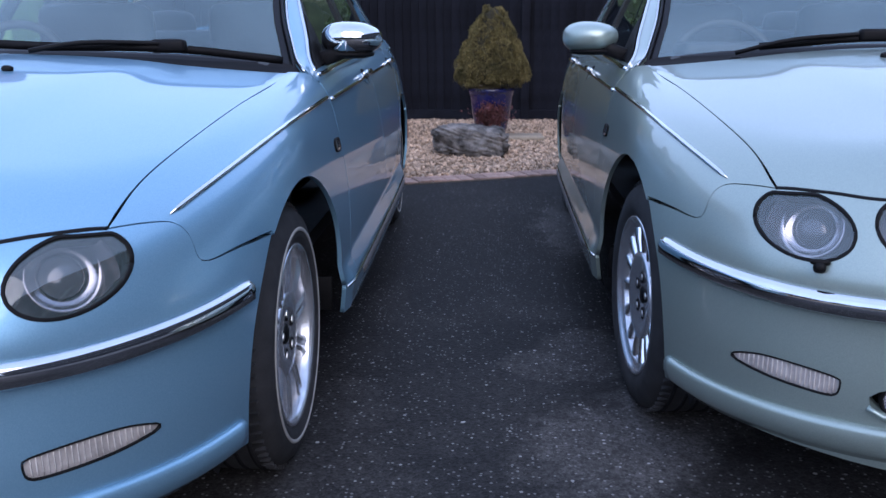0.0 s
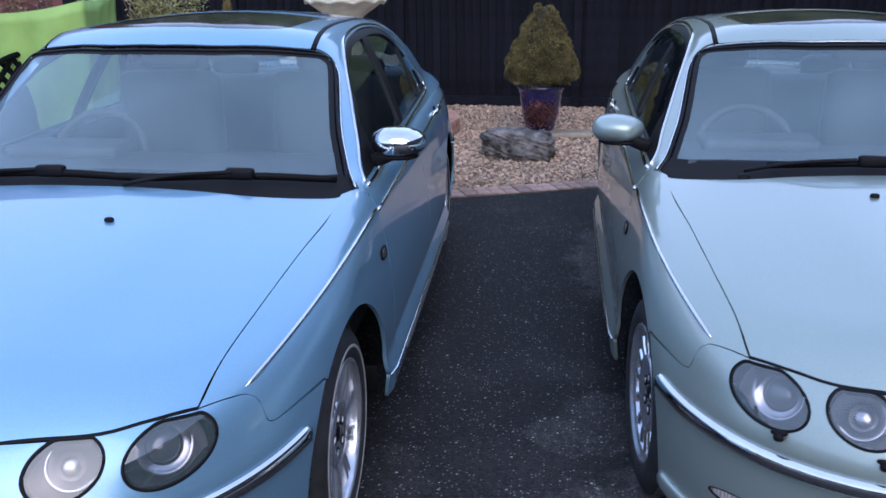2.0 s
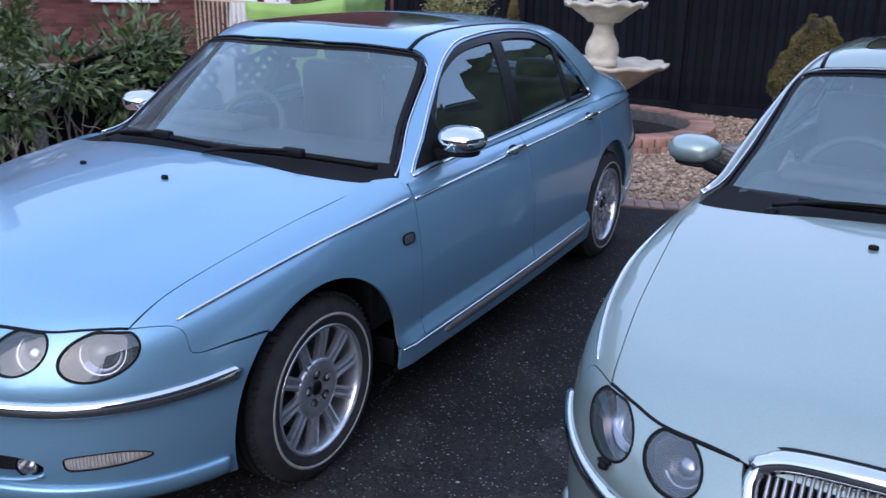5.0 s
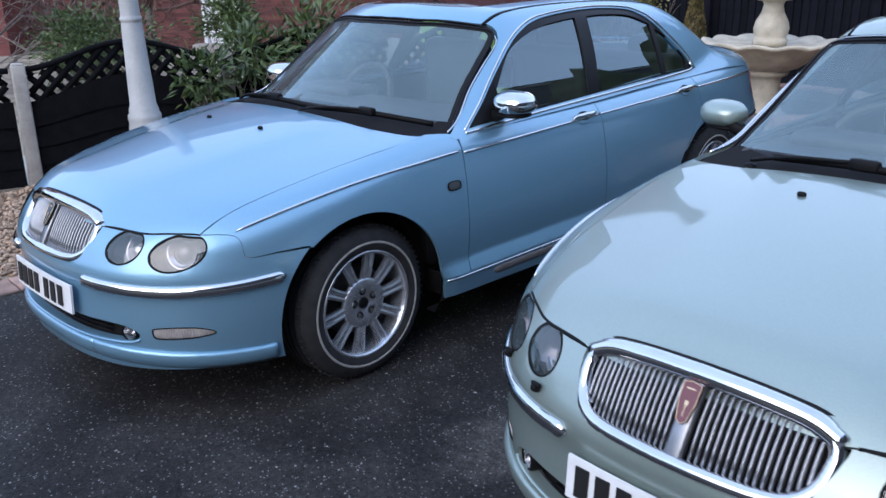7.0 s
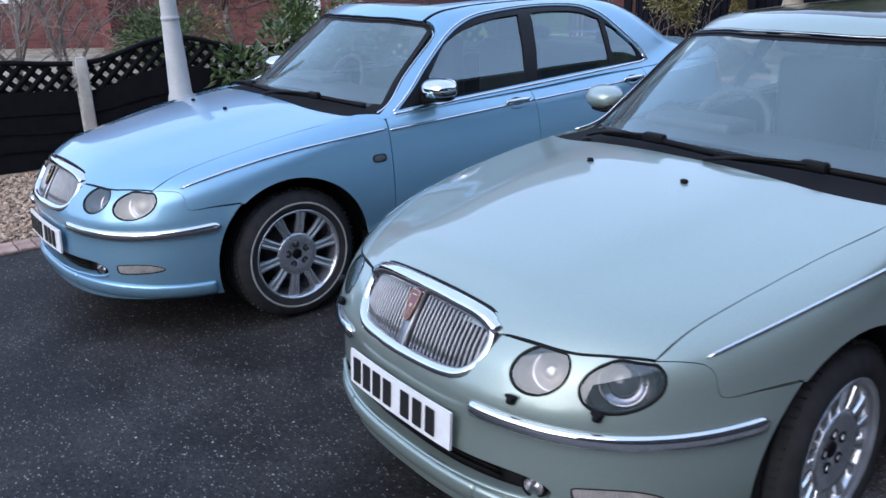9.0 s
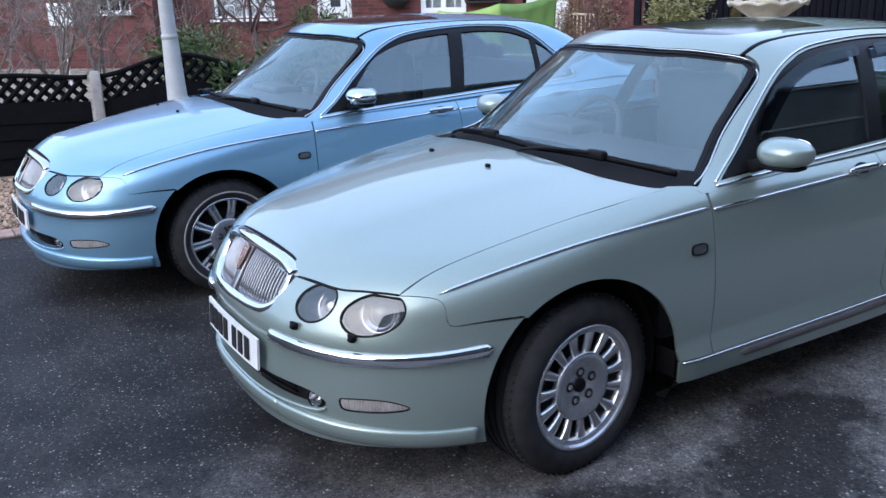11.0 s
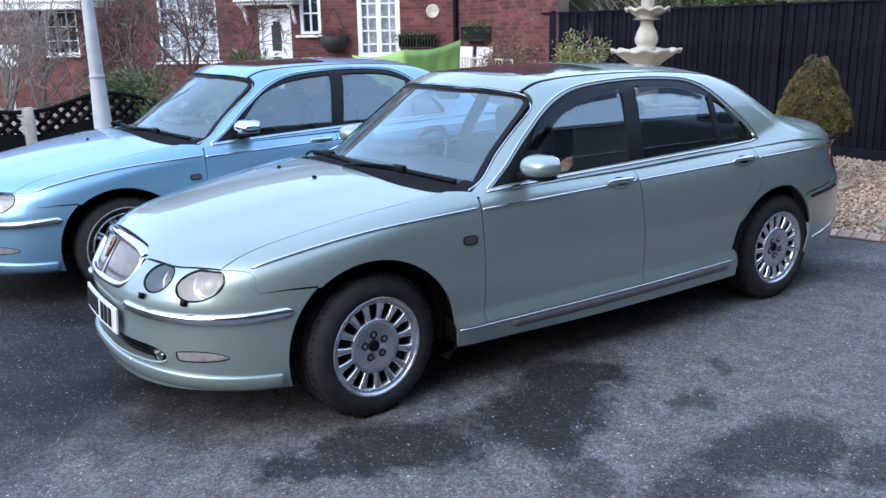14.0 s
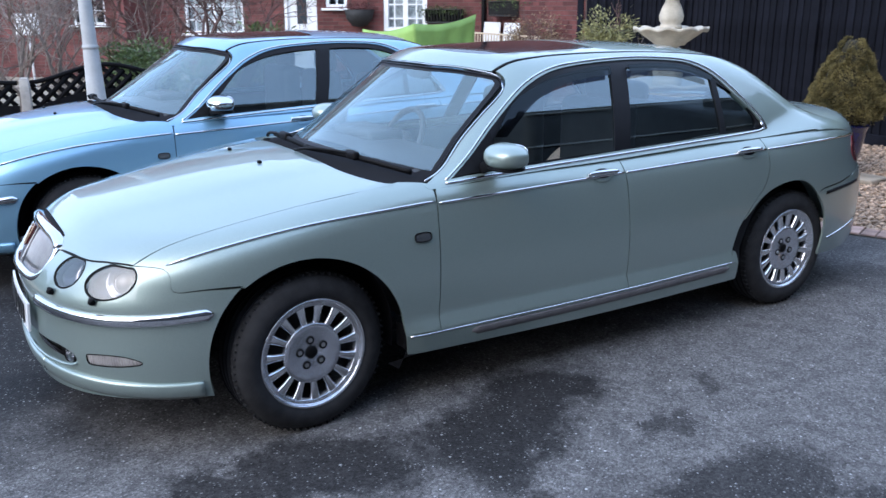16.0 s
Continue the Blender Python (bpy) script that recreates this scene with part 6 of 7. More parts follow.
def lattice_bay(s0, length, arch):
    """One bay: waney boards below, diagonal lattice above, under a curved top rail."""
    def top(u):
        return 0.865 + arch * math.sin(math.pi * u) ** 2

    def at(u, z, out=0.0):
        p = LP + LD * (s0 + u * length)
        return (p[0] + LD[1] * out, p[1] - LD[0] * out, z)
    us = np.linspace(0.03, 0.97, 22)
    part("top_rail", rod("toprail", [at(u, top(u)) for u in us], 0.020, 8, 0.05, (0, 0, 1), 1.1), LATT, lattice)
    part("mid_rail", rod("midrail", [at(u, top(u) - 0.325) for u in us], 0.018, 8, 0.05, (0, 0, 1), 1.1), LATT, lattice)
    # wavy lapped boards
    for k in range(4):
        z0, z1 = 0.03 + 0.145 * k, 0.03 + 0.145 * (k + 1) + 0.025
        vs, fs = [], []
        for i, u in enumerate(us):
            lift = min(1, k / 3) * (top(u) - 0.865) + 0.010 * math.sin(9 * u + 2 * k)
            for z, o in ((z0 + lift * 0.7 - 0.01, 0.026), (z1 + lift, 0.010), (z1 + lift, 0.0), (z0 + lift * 0.7 - 0.01, 0.0)):
                vs.append(at(u, z, o))
        for i in range(len(us) - 1):
            fs += [(4 * i + j, 4 * i + (j + 1) % 4, 4 * i + 4 + (j + 1) % 4, 4 * i + 4 + j) for j in range(4)]
        part("waney_board", to_mesh("waney", vs, fs, None, False), LATT, lattice)
    # diagonal laths clipped between the rails
    step, n = 0.120, int(length / 0.120) + 8
    for sgn, out in ((1, 0.004), (-1, -0.006)):
        for i in range(-6, n + 6):
            pts = []
            for t in np.linspace(0, 1, 21):
                z = 0.52 + 0.60 * t
                u = (i * step + sgn * (z - 0.52)) / length
                if 0.03 < u < 0.97 and top(u) - 0.325 <= z <= top(u):
                    pts.append(at(u, z, out))
            if len(pts) >= 2:
                part("lath", rod("lath", [pts[0], pts[-1]], 0.0235, 4, 0.6, (LD[1], -LD[0], 0), 0.35), LATT, lattice)


for b, (s0, length) in enumerate(((-4.6, 1.51), (-3.06, 1.51), (-1.53, 1.51), (0.0, 1.51), (1.53, 1.51), (3.06, 1.51))):
    lattice_bay(s0, length, 0.05 if b == 2 else 0.16)
for s0 in (-4.6, -3.06, -1.53, 0.0, 1.52, 3.06, 4.6):
    p = LP + LD * s0
    part("concrete_post", join(box((0.10, 0.095, 0.90), (0, 0, 0.45), 0.012, 2, 0.98), box((0.085, 0.08, 0.02), (0, 0, 0.905), 0.008, 1)), CONC, lattice, m=pose(p[0], p[1], 0, 0, 0, LANG - 90))

# ---- tapered white lamp post ----
WHITEPOST = mat("weathered_white_paint", (0.41, 0.42, 0.42), 0.55, vary=0.14, scale=5, fine=0.12, bump=0.12, bump_scale=60)
lp = thing("lamp_post", lathe("lamppost", [(0.115, 0.0), (0.115, 0.50), (0.108, 0.53), (0.112, 0.56), (0.112, 0.585), (0.100, 0.60), (0.100, 0.625), (0.094, 0.64), (0.088, 0.655), (0.068, 1.20), (0.066, 1.21), (0.072, 1.215), (0.073, 1.235), (0.066, 1.242), (0.064, 1.25), (0.052, 1.98), (0.050, 2.4), (0.0, 2.41)], 28), WHITEPOST, "white tapered lamp post with ring collars", "lamp post", m=pose(-4.93, 0.30, 0, 0.6, -1.0, 0))

# ---- stone fountain in a brick ring ----
STONE = mat("weathered_cast_stone", (0.50, 0.45, 0.36), 0.85, vary=0.22, scale=7, fine=0.2, bump=0.35, bump_scale=60)
RINGBRICK = mat("rounded_red_brick", (0.34, 0.19, 0.14), 0.85, vary=0.3, scale=9, fine=0.25, bump=0.4, bump_scale=80, rand=0.3)
FX, FY = -3.19, 5.88
fountain = thing("garden_fountain", None, None, "weathered cast-stone three-tier garden fountain", "fountain", m=pose(FX, FY, 0))


def bowl(name, r, z, h, lobes):
    """A scalloped bowl: shallow dish with a wavy lip."""
    prof = [(0.10, z - h), (0.16, z - h + 0.01), (r * 0.45, z - h * 0.82), (r * 0.72, z - h * 0.42), (r * 0.90, z - h * 0.14), (r * 0.985, z - 0.035), (r, z - 0.012), (r * 0.985, z + 0.004), (r * 0.93, z - 0.002), (r * 0.80, z - 0.03), (r * 0.4, z - 0.05), (0.0, z - 0.05)]
    n = 80
    verts, faces = [], []
    for rr, hh in prof:
        k = min(1, max(0, (rr / r - 0.45) / 0.55)) ** 1.5
        for i in range(n):
            a = 2 * math.pi * i / n
            wave = abs(math.sin(a * lobes / 2))
            q = rr * (1 + k * (0.055 * wave - 0.03))
            verts.append((q * math.cos(a), q * math.sin(a), hh + k * 0.030 * (wave - 0.5)))
    for i in range(len(prof) - 1):
        faces += [(i * n + k, i * n + (k + 1) % n, (i + 1) * n + (k + 1) % n, (i + 1) * n + k) for k in range(n)]
    return to_mesh(name, verts, faces)


part("pedestal", lathe("pedestal", [(0.0, 0.0), (0.24, 0.0), (0.24, 0.06), (0.20, 0.08), (0.165, 0.14), (0.14, 0.26), (0.135, 0.38), (0.15, 0.44), (0.20, 0.46), (0.21, 0.49), (0.20, 0.51), (0.0, 0.51)], 40), STONE, fountain)
part("lower_bowl", bowl("bowl1", 0.645, 0.78, 0.30, 12), STONE, fountain)
part("middle_stem", lathe("stem1", [(0.0, 0.74), (0.155, 0.74), (0.16, 0.80), (0.14, 0.815), (0.155, 0.84), (0.165, 0.90), (0.15, 0.97), (0.105, 1.05), (0.09, 1.12), (0.105, 1.16), (0.13, 1.17), (0.13, 1.20), (0.0, 1.20)], 40), STONE, fountain)
part("middle_bowl", bowl("bowl2", 0.395, 1.345, 0.19, 11), STONE, fountain)
part("upper_stem", lathe("stem2", [(0.0, 1.33), (0.115, 1.33), (0.115, 1.37), (0.10, 1.385), (0.125, 1.42), (0.13, 1.47), (0.11, 1.54), (0.075, 1.61), (0.07, 1.66), (0.09, 1.69), (0.0, 1.70)], 36), STONE, fountain)
part("upper_bowl", bowl("bowl3", 0.250, 1.80, 0.13, 9), STONE, fountain)
part("finial", lathe("finial", [(0.0, 1.76), (0.06, 1.76), (0.05, 1.80), (0.075, 1.85), (0.07, 1.92), (0.035, 1.98), (0.045, 2.02), (0.02, 2.06), (0.0, 2.07)], 28), STONE, fountain)
ring_ = thing("brick_pond_ring", lathe("ringcore", [(0.95, 0.0), (0.95, 0.135), (1.19, 0.135), (1.19, 0.0)], 64), MORTAR, "round brick kerb of the fountain pond", "pond edge", m=pose(-3.35, 6.3, 0))
rbm = bm_mesh("ringbrick", box((0.25, 0.115, 0.095), (0, 0, 0), 0.008, 2))
rbl = bm_mesh("ringbrick2", box((0.06, 0.115, 0.07), (0, 0, 0), 0.006, 1))
for i in range(56):
    a = 2 * math.pi * i / 56
    part("brick", rbm, RINGBRICK, ring_, m=pose(1.085 * math.cos(a), 1.085 * math.sin(a), 0.112, 0, 0, math.degrees(a)))
    part("brick", rbl, RINGBRICK, ring_, m=pose(1.185 * math.cos(a + 0.05), 1.185 * math.sin(a + 0.05), 0.032, 0, 0, math.degrees(a + 0.05)))
WATER = mat("dark_pond_liner", (0.01, 0.012, 0.012), 0.25)
part("pond_bed", lathe("pondbed", [(0.0, 0.02), (0.96, 0.02)], 40), WATER, ring_)


# ---- plants ----
def leaf_mesh(name, pts, dirs, length, width, seed, fold=0.25, droop=0.0):
    """Many small folded leaves, each two triangles each side of a midrib."""
    rng = np.random.default_rng(seed)
    n = len(pts)
    d = dirs + rng.normal(0, 0.45, (n, 3))
    d[:, 2] -= droop
    d /= np.linalg.norm(d, axis=1)[:, None]
    side = np.cross(d, rng.normal(0, 1, (n, 3)))
    side /= np.linalg.norm(side, axis=1)[:, None] + 1e-9
    up = np.cross(side, d)
    L = length * rng.uniform(0.6, 1.3, (n, 1))
    W = width * rng.uniform(0.7, 1.2, (n, 1))
    mid = pts + d * L * 0.5
    v = np.stack([pts, mid + side * W * 0.5 + up * W * fold, pts + d * L, mid - side * W * 0.5 + up * W * fold], 1).reshape(-1, 3)
    b = 4 * np.arange(n)[:, None]
    f = np.vstack([b + (0, 1, 2), b + (0, 2, 3)])
    return to_mesh(name, v, f, None, False)


def twig_mesh(name, root, height, spread, seed, levels=4, r0=0.022, kids=4, fine=0.001):
    """A bare branching bush as thin tapering four-sided twigs."""
    rng = np.random.default_rng(seed)
    verts, faces, tips = [], [], []

    def limb(p, d, L, r, lev):
        steps = 3
        q = p
        for i in range(steps):
            d2 = d + rng.normal(0, 0.16, 3) + (0, 0, 0.05)
            d2 /= np.linalg.norm(d2)
            e = q + d2 * L / steps
            s = np.cross(d2, (0.3, 0.5, 0.8))
            s /= np.linalg.norm(s)
            u = np.cross(d2, s)
            ra, rb_ = r * (1 - 0.25 * i / steps), r * (1 - 0.25 * (i + 1) / steps)
            b = len(verts)
            for c, rr in ((q, ra), (e, rb_)):
                verts.extend([c + s * rr, c + u * rr, c - s * rr, c - u * rr])
            faces.extend([(b + j, b + (j + 1) % 4, b + 4 + (j + 1) % 4, b + 4 + j) for j in range(4)])
            q, d = e, d2
            if lev < levels and i > 0:
                for _ in range(rng.integers(1, kids)):
                    dd = d + rng.normal(0, spread, 3)
                    dd /= np.linalg.norm(dd)
                    limb(q, dd, L * rng.uniform(0.5, 0.8), max(rb_ * 0.62, fine), lev + 1)
        tips.append(q)

    for _ in range(kids + 2):
        dd = np.array((0, 0, 1.0)) + rng.normal(0, spread, 3)
        dd /= np.linalg.norm(dd)
        limb(np.array(root, float) + rng.normal(0, 0.05, 3) * (1, 1, 0), dd, height * rng.uniform(0.35, 0.5), r0, 1)
    return to_mesh(name, verts, faces, None, False), np.array(tips)


CONIF = mat("dwarf_conifer_needles", (0.112, 0.101, 0.041), 0.9, vary=0.45, scale=7, spec=0.2, second=(0.225, 0.182, 0.076), rand=0.35, island=True)
# colour of the solid cores, dark as the shade between needles
CORE = mat("conifer_inner_shade", (0.030, 0.026, 0.014), 0.95, vary=0.4, scale=20)
COBALT = mat("cobalt_glaze", (0.008, 0.010, 0.070), 0.12, vary=0.3, scale=6, coat=0.7)
HEATHER = mat("dull_red_sedum", (0.13, 0.05, 0.05), 0.8, vary=0.4, scale=12, rand=0.4, island=True)
TWIG = mat("bare_brown_twigs", (0.23, 0.19, 0.165), 0.9, vary=0.3, scale=20)
REDTWIG = mat("reddish_bare_twigs", (0.125, 0.075, 0.065), 0.9, vary=0.3, scale=20)
LEAFG = mat("evergreen_leaves", (0.045, 0.085, 0.025), 0.45, vary=0.4, scale=6, second=(0.11, 0.16, 0.05), rand=0.4, island=True)
LEAFV = mat("variegated_leaves", (0.12, 0.13, 0.04), 0.5, vary=0.4, scale=9, second=(0.33, 0.31, 0.13), rand=0.4, island=True)
TX, TY = -1.30, 6.27


def conifer_radius(z, a=0.0):
    """The cone's half-width at a height."""
    return float(np.interp(z, [0.53, 0.57, 0.64, 0.78, 0.95, 1.10, 1.20, 1.27, 1.31], [0.14, 0.27, 0.325, 0.288, 0.208, 0.140, 0.090, 0.048, 0.0]))


tree = thing("potted_conifer", lathe("ctrunk", [(0.0, 0.30), (0.05, 0.30), (0.035, 0.5), (0.02, 0.9), (0.0, 1.1)], 10), TWIG, "clipped dwarf conifer with dense bronze-green needles", "conifer", m=pose(TX, TY, 0))
rng_ = np.random.default_rng(11)
cp, cd = [], []
for k in range(230):
    # one rounded tuft of the clipped surface
    u = (k + 0.5) / 230
    z = 0.545 + 0.745 * (1 - math.sqrt(1 - u)) ** 1.05
    a = k * 2.39996 + rng_.normal(0, 0.12)
    rad = conifer_radius(z) * (1 + 0.10 * noise.noise(Vector((math.cos(a) * 1.6, math.sin(a) * 1.6, z * 4))))
    size = rng_.uniform(0.045, 0.085) * min(1.0, 0.35 + conifer_radius(z) / 0.22)
    rad *= rng_.uniform(0.88, 1.04)
    c = np.array((rad * math.cos(a) * 0.93, rad * math.sin(a) * 0.93, z))
    d = rng_.normal(0, 1, (170, 3)) + np.array((math.cos(a), math.sin(a), 0.75)) * 1.1
    d /= np.linalg.norm(d, axis=1)[:, None]
    cp.append(c + d * size * rng_.uniform(0.75, 1.0, (170, 1)))
    cd.append(d)
cp, cd = np.vstack(cp), np.vstack(cd)
part("needles", leaf_mesh("needles", cp, cd, 0.020, 0.011, 5), CONIF, tree)
# solid dark core, so gaps between the tufts look shaded
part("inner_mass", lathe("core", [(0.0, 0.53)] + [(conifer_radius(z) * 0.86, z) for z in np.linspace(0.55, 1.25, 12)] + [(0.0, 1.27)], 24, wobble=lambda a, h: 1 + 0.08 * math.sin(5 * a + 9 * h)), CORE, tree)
part("old_foliage", leaf_mesh("oldf", np.stack([rng_.normal(0, 0.05, 900), rng_.normal(-0.03, 0.05, 900), rng_.uniform(0.42, 0.64, 900)], -1), np.tile((0, -0.2, -0.5), (900, 1)), 0.07, 0.012, 6), TWIG, tree)
pot = thing("plant_pot", lathe("pot", [(0.0, 0.0), (0.125, 0.0), (0.14, 0.03), (0.185, 0.23), (0.215, 0.41), (0.222, 0.45), (0.235, 0.46), (0.235, 0.49), (0.215, 0.495), (0.20, 0.45), (0.0, 0.445)], 40), COBALT, "tall cobalt-blue glazed plant pot on gravel", "plant pot", m=pose(TX, TY, 0.02))
sp = np.stack([rng_.normal(0, 0.065, 2600), rng_.normal(-0.17, 0.03, 2600), 0.25 + rng_.normal(0, 0.055, 2600)], -1)
sed = thing("sedum_plant", leaf_mesh("sedum", sp, np.tile((0, -0.6, 0.4), (2600, 1)), 0.035, 0.014, 8), HEATHER, "small dull-red plant growing from the pot's pocket", "plant", m=pose(TX + 0.0, TY - 0.02, 0.0))

# boulder, timber slab, small brick
ROCKM = mat("grey_weathered_rock", (0.050, 0.047, 0.046), 0.9, vary=0.5, scale=11, second=(0.23, 0.21, 0.195), fine=0.4, bump=0.9, bump_scale=40, spec=0.25)


def rock_shape(v):
    """Slanting broken layers over a lumpy block."""
    out = v.copy()
    for i, p in enumerate(v):
        q = Vector((p[0] * 4.2, p[1] * 4.2, p[2] * 9))
        t = p[2] + 0.22 * p[0] + 0.10 * p[1]
        layer = noise.noise(Vector((p[0] * 5, p[1] * 5, t * 60)))
        chip = abs(noise.noise(Vector((p[0] * 16, p[1] * 16, t * 34))))
        out[i] *= 1 + 0.15 * noise.noise(q) + 0.08 * noise.noise(q * 2.3) + 0.05 * layer + 0.10 * chip + 0.03 * noise.noise(q * 9)
    return out


thing("garden_boulder", blob("rock", (0.325, 0.21, 0.140), 3.0, 150, 90, rock_shape), ROCKM, "rough grey layered boulder lying on gravel", "boulder", m=pose(-1.44, 5.05, 0.125, 0, 4, -9))
SLABM = mat("weathered_timber", (0.28, 0.23, 0.17), 0.85, vary=0.25, scale=5, fine=0.25, bump=0.4, bump_scale=50)
thing("stepping_slab", box((0.42, 0.32, 0.05), (0, 0, 0.02), 0.012, 2), SLABM, "weathered pale stepping slab laid in gravel", "slab", "stepping slabs", m=pose(-1.0, 6.15, 0.02, 0, 0, 4))
thing("stepping_slab", box((0.50, 0.40, 0.05), (0, 0, 0.02), 0.012, 2), SLABM, "weathered pale stepping slab laid in gravel", "slab", "stepping slabs", m=pose(0.46, 5.05, 0.02, 0, 0, 12))


def leafy(name, centre, size, count, leaf, material, label, seed, trunk=True):
    """An evergreen shrub: bare stems and leaves in uneven clumps."""
    rng = np.random.default_rng(seed)
    clumps = rng.normal(0, 1, (16, 3))
    clumps /= np.linalg.norm(clumps, axis=1)[:, None]
    clumps *= rng.uniform(0.3, 0.95, (16, 1))
    idx = rng.integers(0, 16, count)
    p = (clumps[idx] + rng.normal(0, 0.20, (count, 3))) * size
    d = p / np.array(size)
    p[:, 2] = np.maximum(p[:, 2], -centre[2] + 0.02)
    root = thing(name, leaf_mesh(name, p, d, leaf[0], leaf[1], seed, droop=0.1), material, label, "shrub", m=pose(*centre))
    me, _ = twig_mesh("stems", (0, 0, -centre[2]), centre[2] + size[2] * 0.9, 0.5, seed, 3, 0.014, 3)
    part("bare_stem", me, TWIG, root)
    return root


leafy("variegated_shrub", (-5.63, 7.15, 1.06), (0.40, 0.32, 0.42), 3600, (0.052, 0.024), LEAFV, "variegated yellow-green evergreen shrub by the fence", 21)
for (x, y, z), size, count, seed in (((-5.30, 2.0, 0.80), (0.34, 0.40, 0.46), 900, 22), ((-5.38, 1.45, 0.86), (0.24, 0.36, 0.24), 520, 23), ((-5.36, 1.0, 0.70), (0.20, 0.26, 0.20), 340, 26)):
    leafy("evergreen_shrub", (x, y, z), size, count, (0.105, 0.036), LEAFG, "straggly evergreen shrub leaning over the fence", seed)
leafy("evergreen_shrub", (-9.0, 1.75, 0.72), (0.60, 0.72, 0.46), 4200, (0.07, 0.028), LEAFG, "dense green shrub behind the lattice fence", 24)
leafy("evergreen_shrub", (-9.3, 3.55, 0.80), (0.45, 0.42, 0.42), 2000, (0.10, 0.032), LEAFG, "dense green shrub behind the lattice fence", 25)
leafy("evergreen_shrub", (-9.0, 5.4, 0.55), (0.5, 0.5, 0.5), 1800, (0.06, 0.026), LEAFG, "dense green shrub beside the house", 27)
DRYLEAF = mat("dry_brown_leaves", (0.15, 0.095, 0.06), 0.8, vary=0.4, scale=9, second=(0.30, 0.22, 0.14), rand=0.4, island=True)
leafy("dry_shrub", (-8.45, 7.95, 0.95), (0.80, 0.22, 0.50), 3600, (0.05, 0.022), DRYLEAF, "dry brown twiggy shrub against the brick wall", 29)
small = thing("topiary_conifer", leaf_mesh("topi", np.array([((0.22 * (1 - u) + 0.02) * math.cos(a), (0.22 * (1 - u) + 0.02) * math.sin(a), 1.25 * u) for u, a in zip(rng_.uniform(0, 1, 7000) ** 1.4, rng_.uniform(0, 6.28, 7000))]), np.tile((0, 0, 0.6), (7000, 1)), 0.04, 0.014, 9), CONIF, "slim upright bronze-green conifer against the fence", "conifer", m=pose(-5.1, 7.7, 0.02))
# solid cone with the inner shade of the foliage as its colour
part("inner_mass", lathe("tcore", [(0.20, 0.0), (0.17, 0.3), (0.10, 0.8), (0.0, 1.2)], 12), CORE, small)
for x, y, h, mt, sd, spread in ((-11.1, 0.9, 2.3, TWIG, 31, 0.50), (-11.4, 0.3, 2.5, TWIG, 32, 0.50), (-11.5, -0.6, 2.4, TWIG, 51, 0.5), (-11.2, -1.8, 2.3, TWIG, 53, 0.55), (-7.1, 7.3, 1.6, REDTWIG, 35, 0.62), (-8.6, 6.9, 1.2, REDTWIG, 36, 0.62)):
    me, tips = twig_mesh("bare_shrub", (0, 0, 0), h, spread, sd, 4, 0.028, 4, 0.0052)
    thing("bare_shrub", me, mt, "leafless twiggy garden shrub in winter", "shrub", "bare shrubs", m=pose(x, y, 0))
# small domed trees, each on a short trunk
for x, y, h, sd in ((-10.9, 3.2, 2.3, 33), (-11.2, 2.35, 2.0, 55)):
    dome, tips = twig_mesh("dome", (0, 0, 0.95), h - 0.35, 0.85, sd, 5, 0.028, 4, 0.0045)
    tree_ = thing("bare_tree", dome, REDTWIG, "small leafless tree with a spreading reddish dome of twigs", "tree", "bare trees", m=pose(x, y, 0))
    part("trunk", rod("trunk", [(0, 0, 0), (0.03, 0.02, 0.4), (-0.01, 0.0, 0.75), (0.0, 0.0, 1.02)], 0.055, 8, 0.1, (1, 0, 0)), TWIG, tree_)
PATHM = mat("pale_garden_path", (0.44, 0.40, 0.34), 0.9, vary=0.25, scale=4, fine=0.25, bump=0.4, bump_scale=50)
thing("garden_path", prism("gpath", [(-6.5, -9), (-6.02, -1.3), (-5.35, 2.2), (-6.6, 2.4), (-7.2, -1.0), (-7.9, -9)], -0.02, 0.010), PATHM, "pale garden path behind the lattice fence", "path", kind="structure")
leafy("evergreen_climber", (-12.6, 2.55, 2.35), (0.30, 0.40, 0.50), 1500, (0.08, 0.04), LEAFG, "dark evergreen climber by the house wall", 28)
SANDY = mat("sandy_ground", (0.30, 0.26, 0.20), 0.95, vary=0.4, scale=3, fine=0.3, bump=0.6, bump_scale=30)
thing("garden_soil", prism("soil", [(-6.3, -9), (-5.55, 2.0), (-5.2, 3.2), (-7.6, 8.15), (-12.5, 9.5), (-22, -1), (-22, -9)], -0.02, 0.006), SANDY, "pale sandy garden ground behind the fence", "garden soil", kind="structure")


# ---- green cover over garden furniture ----
GREENC = mat("lime_green_cover", (0.27, 0.44, 0.11), 0.6, vary=0.15, scale=4, bump=0.25, bump_scale=14)


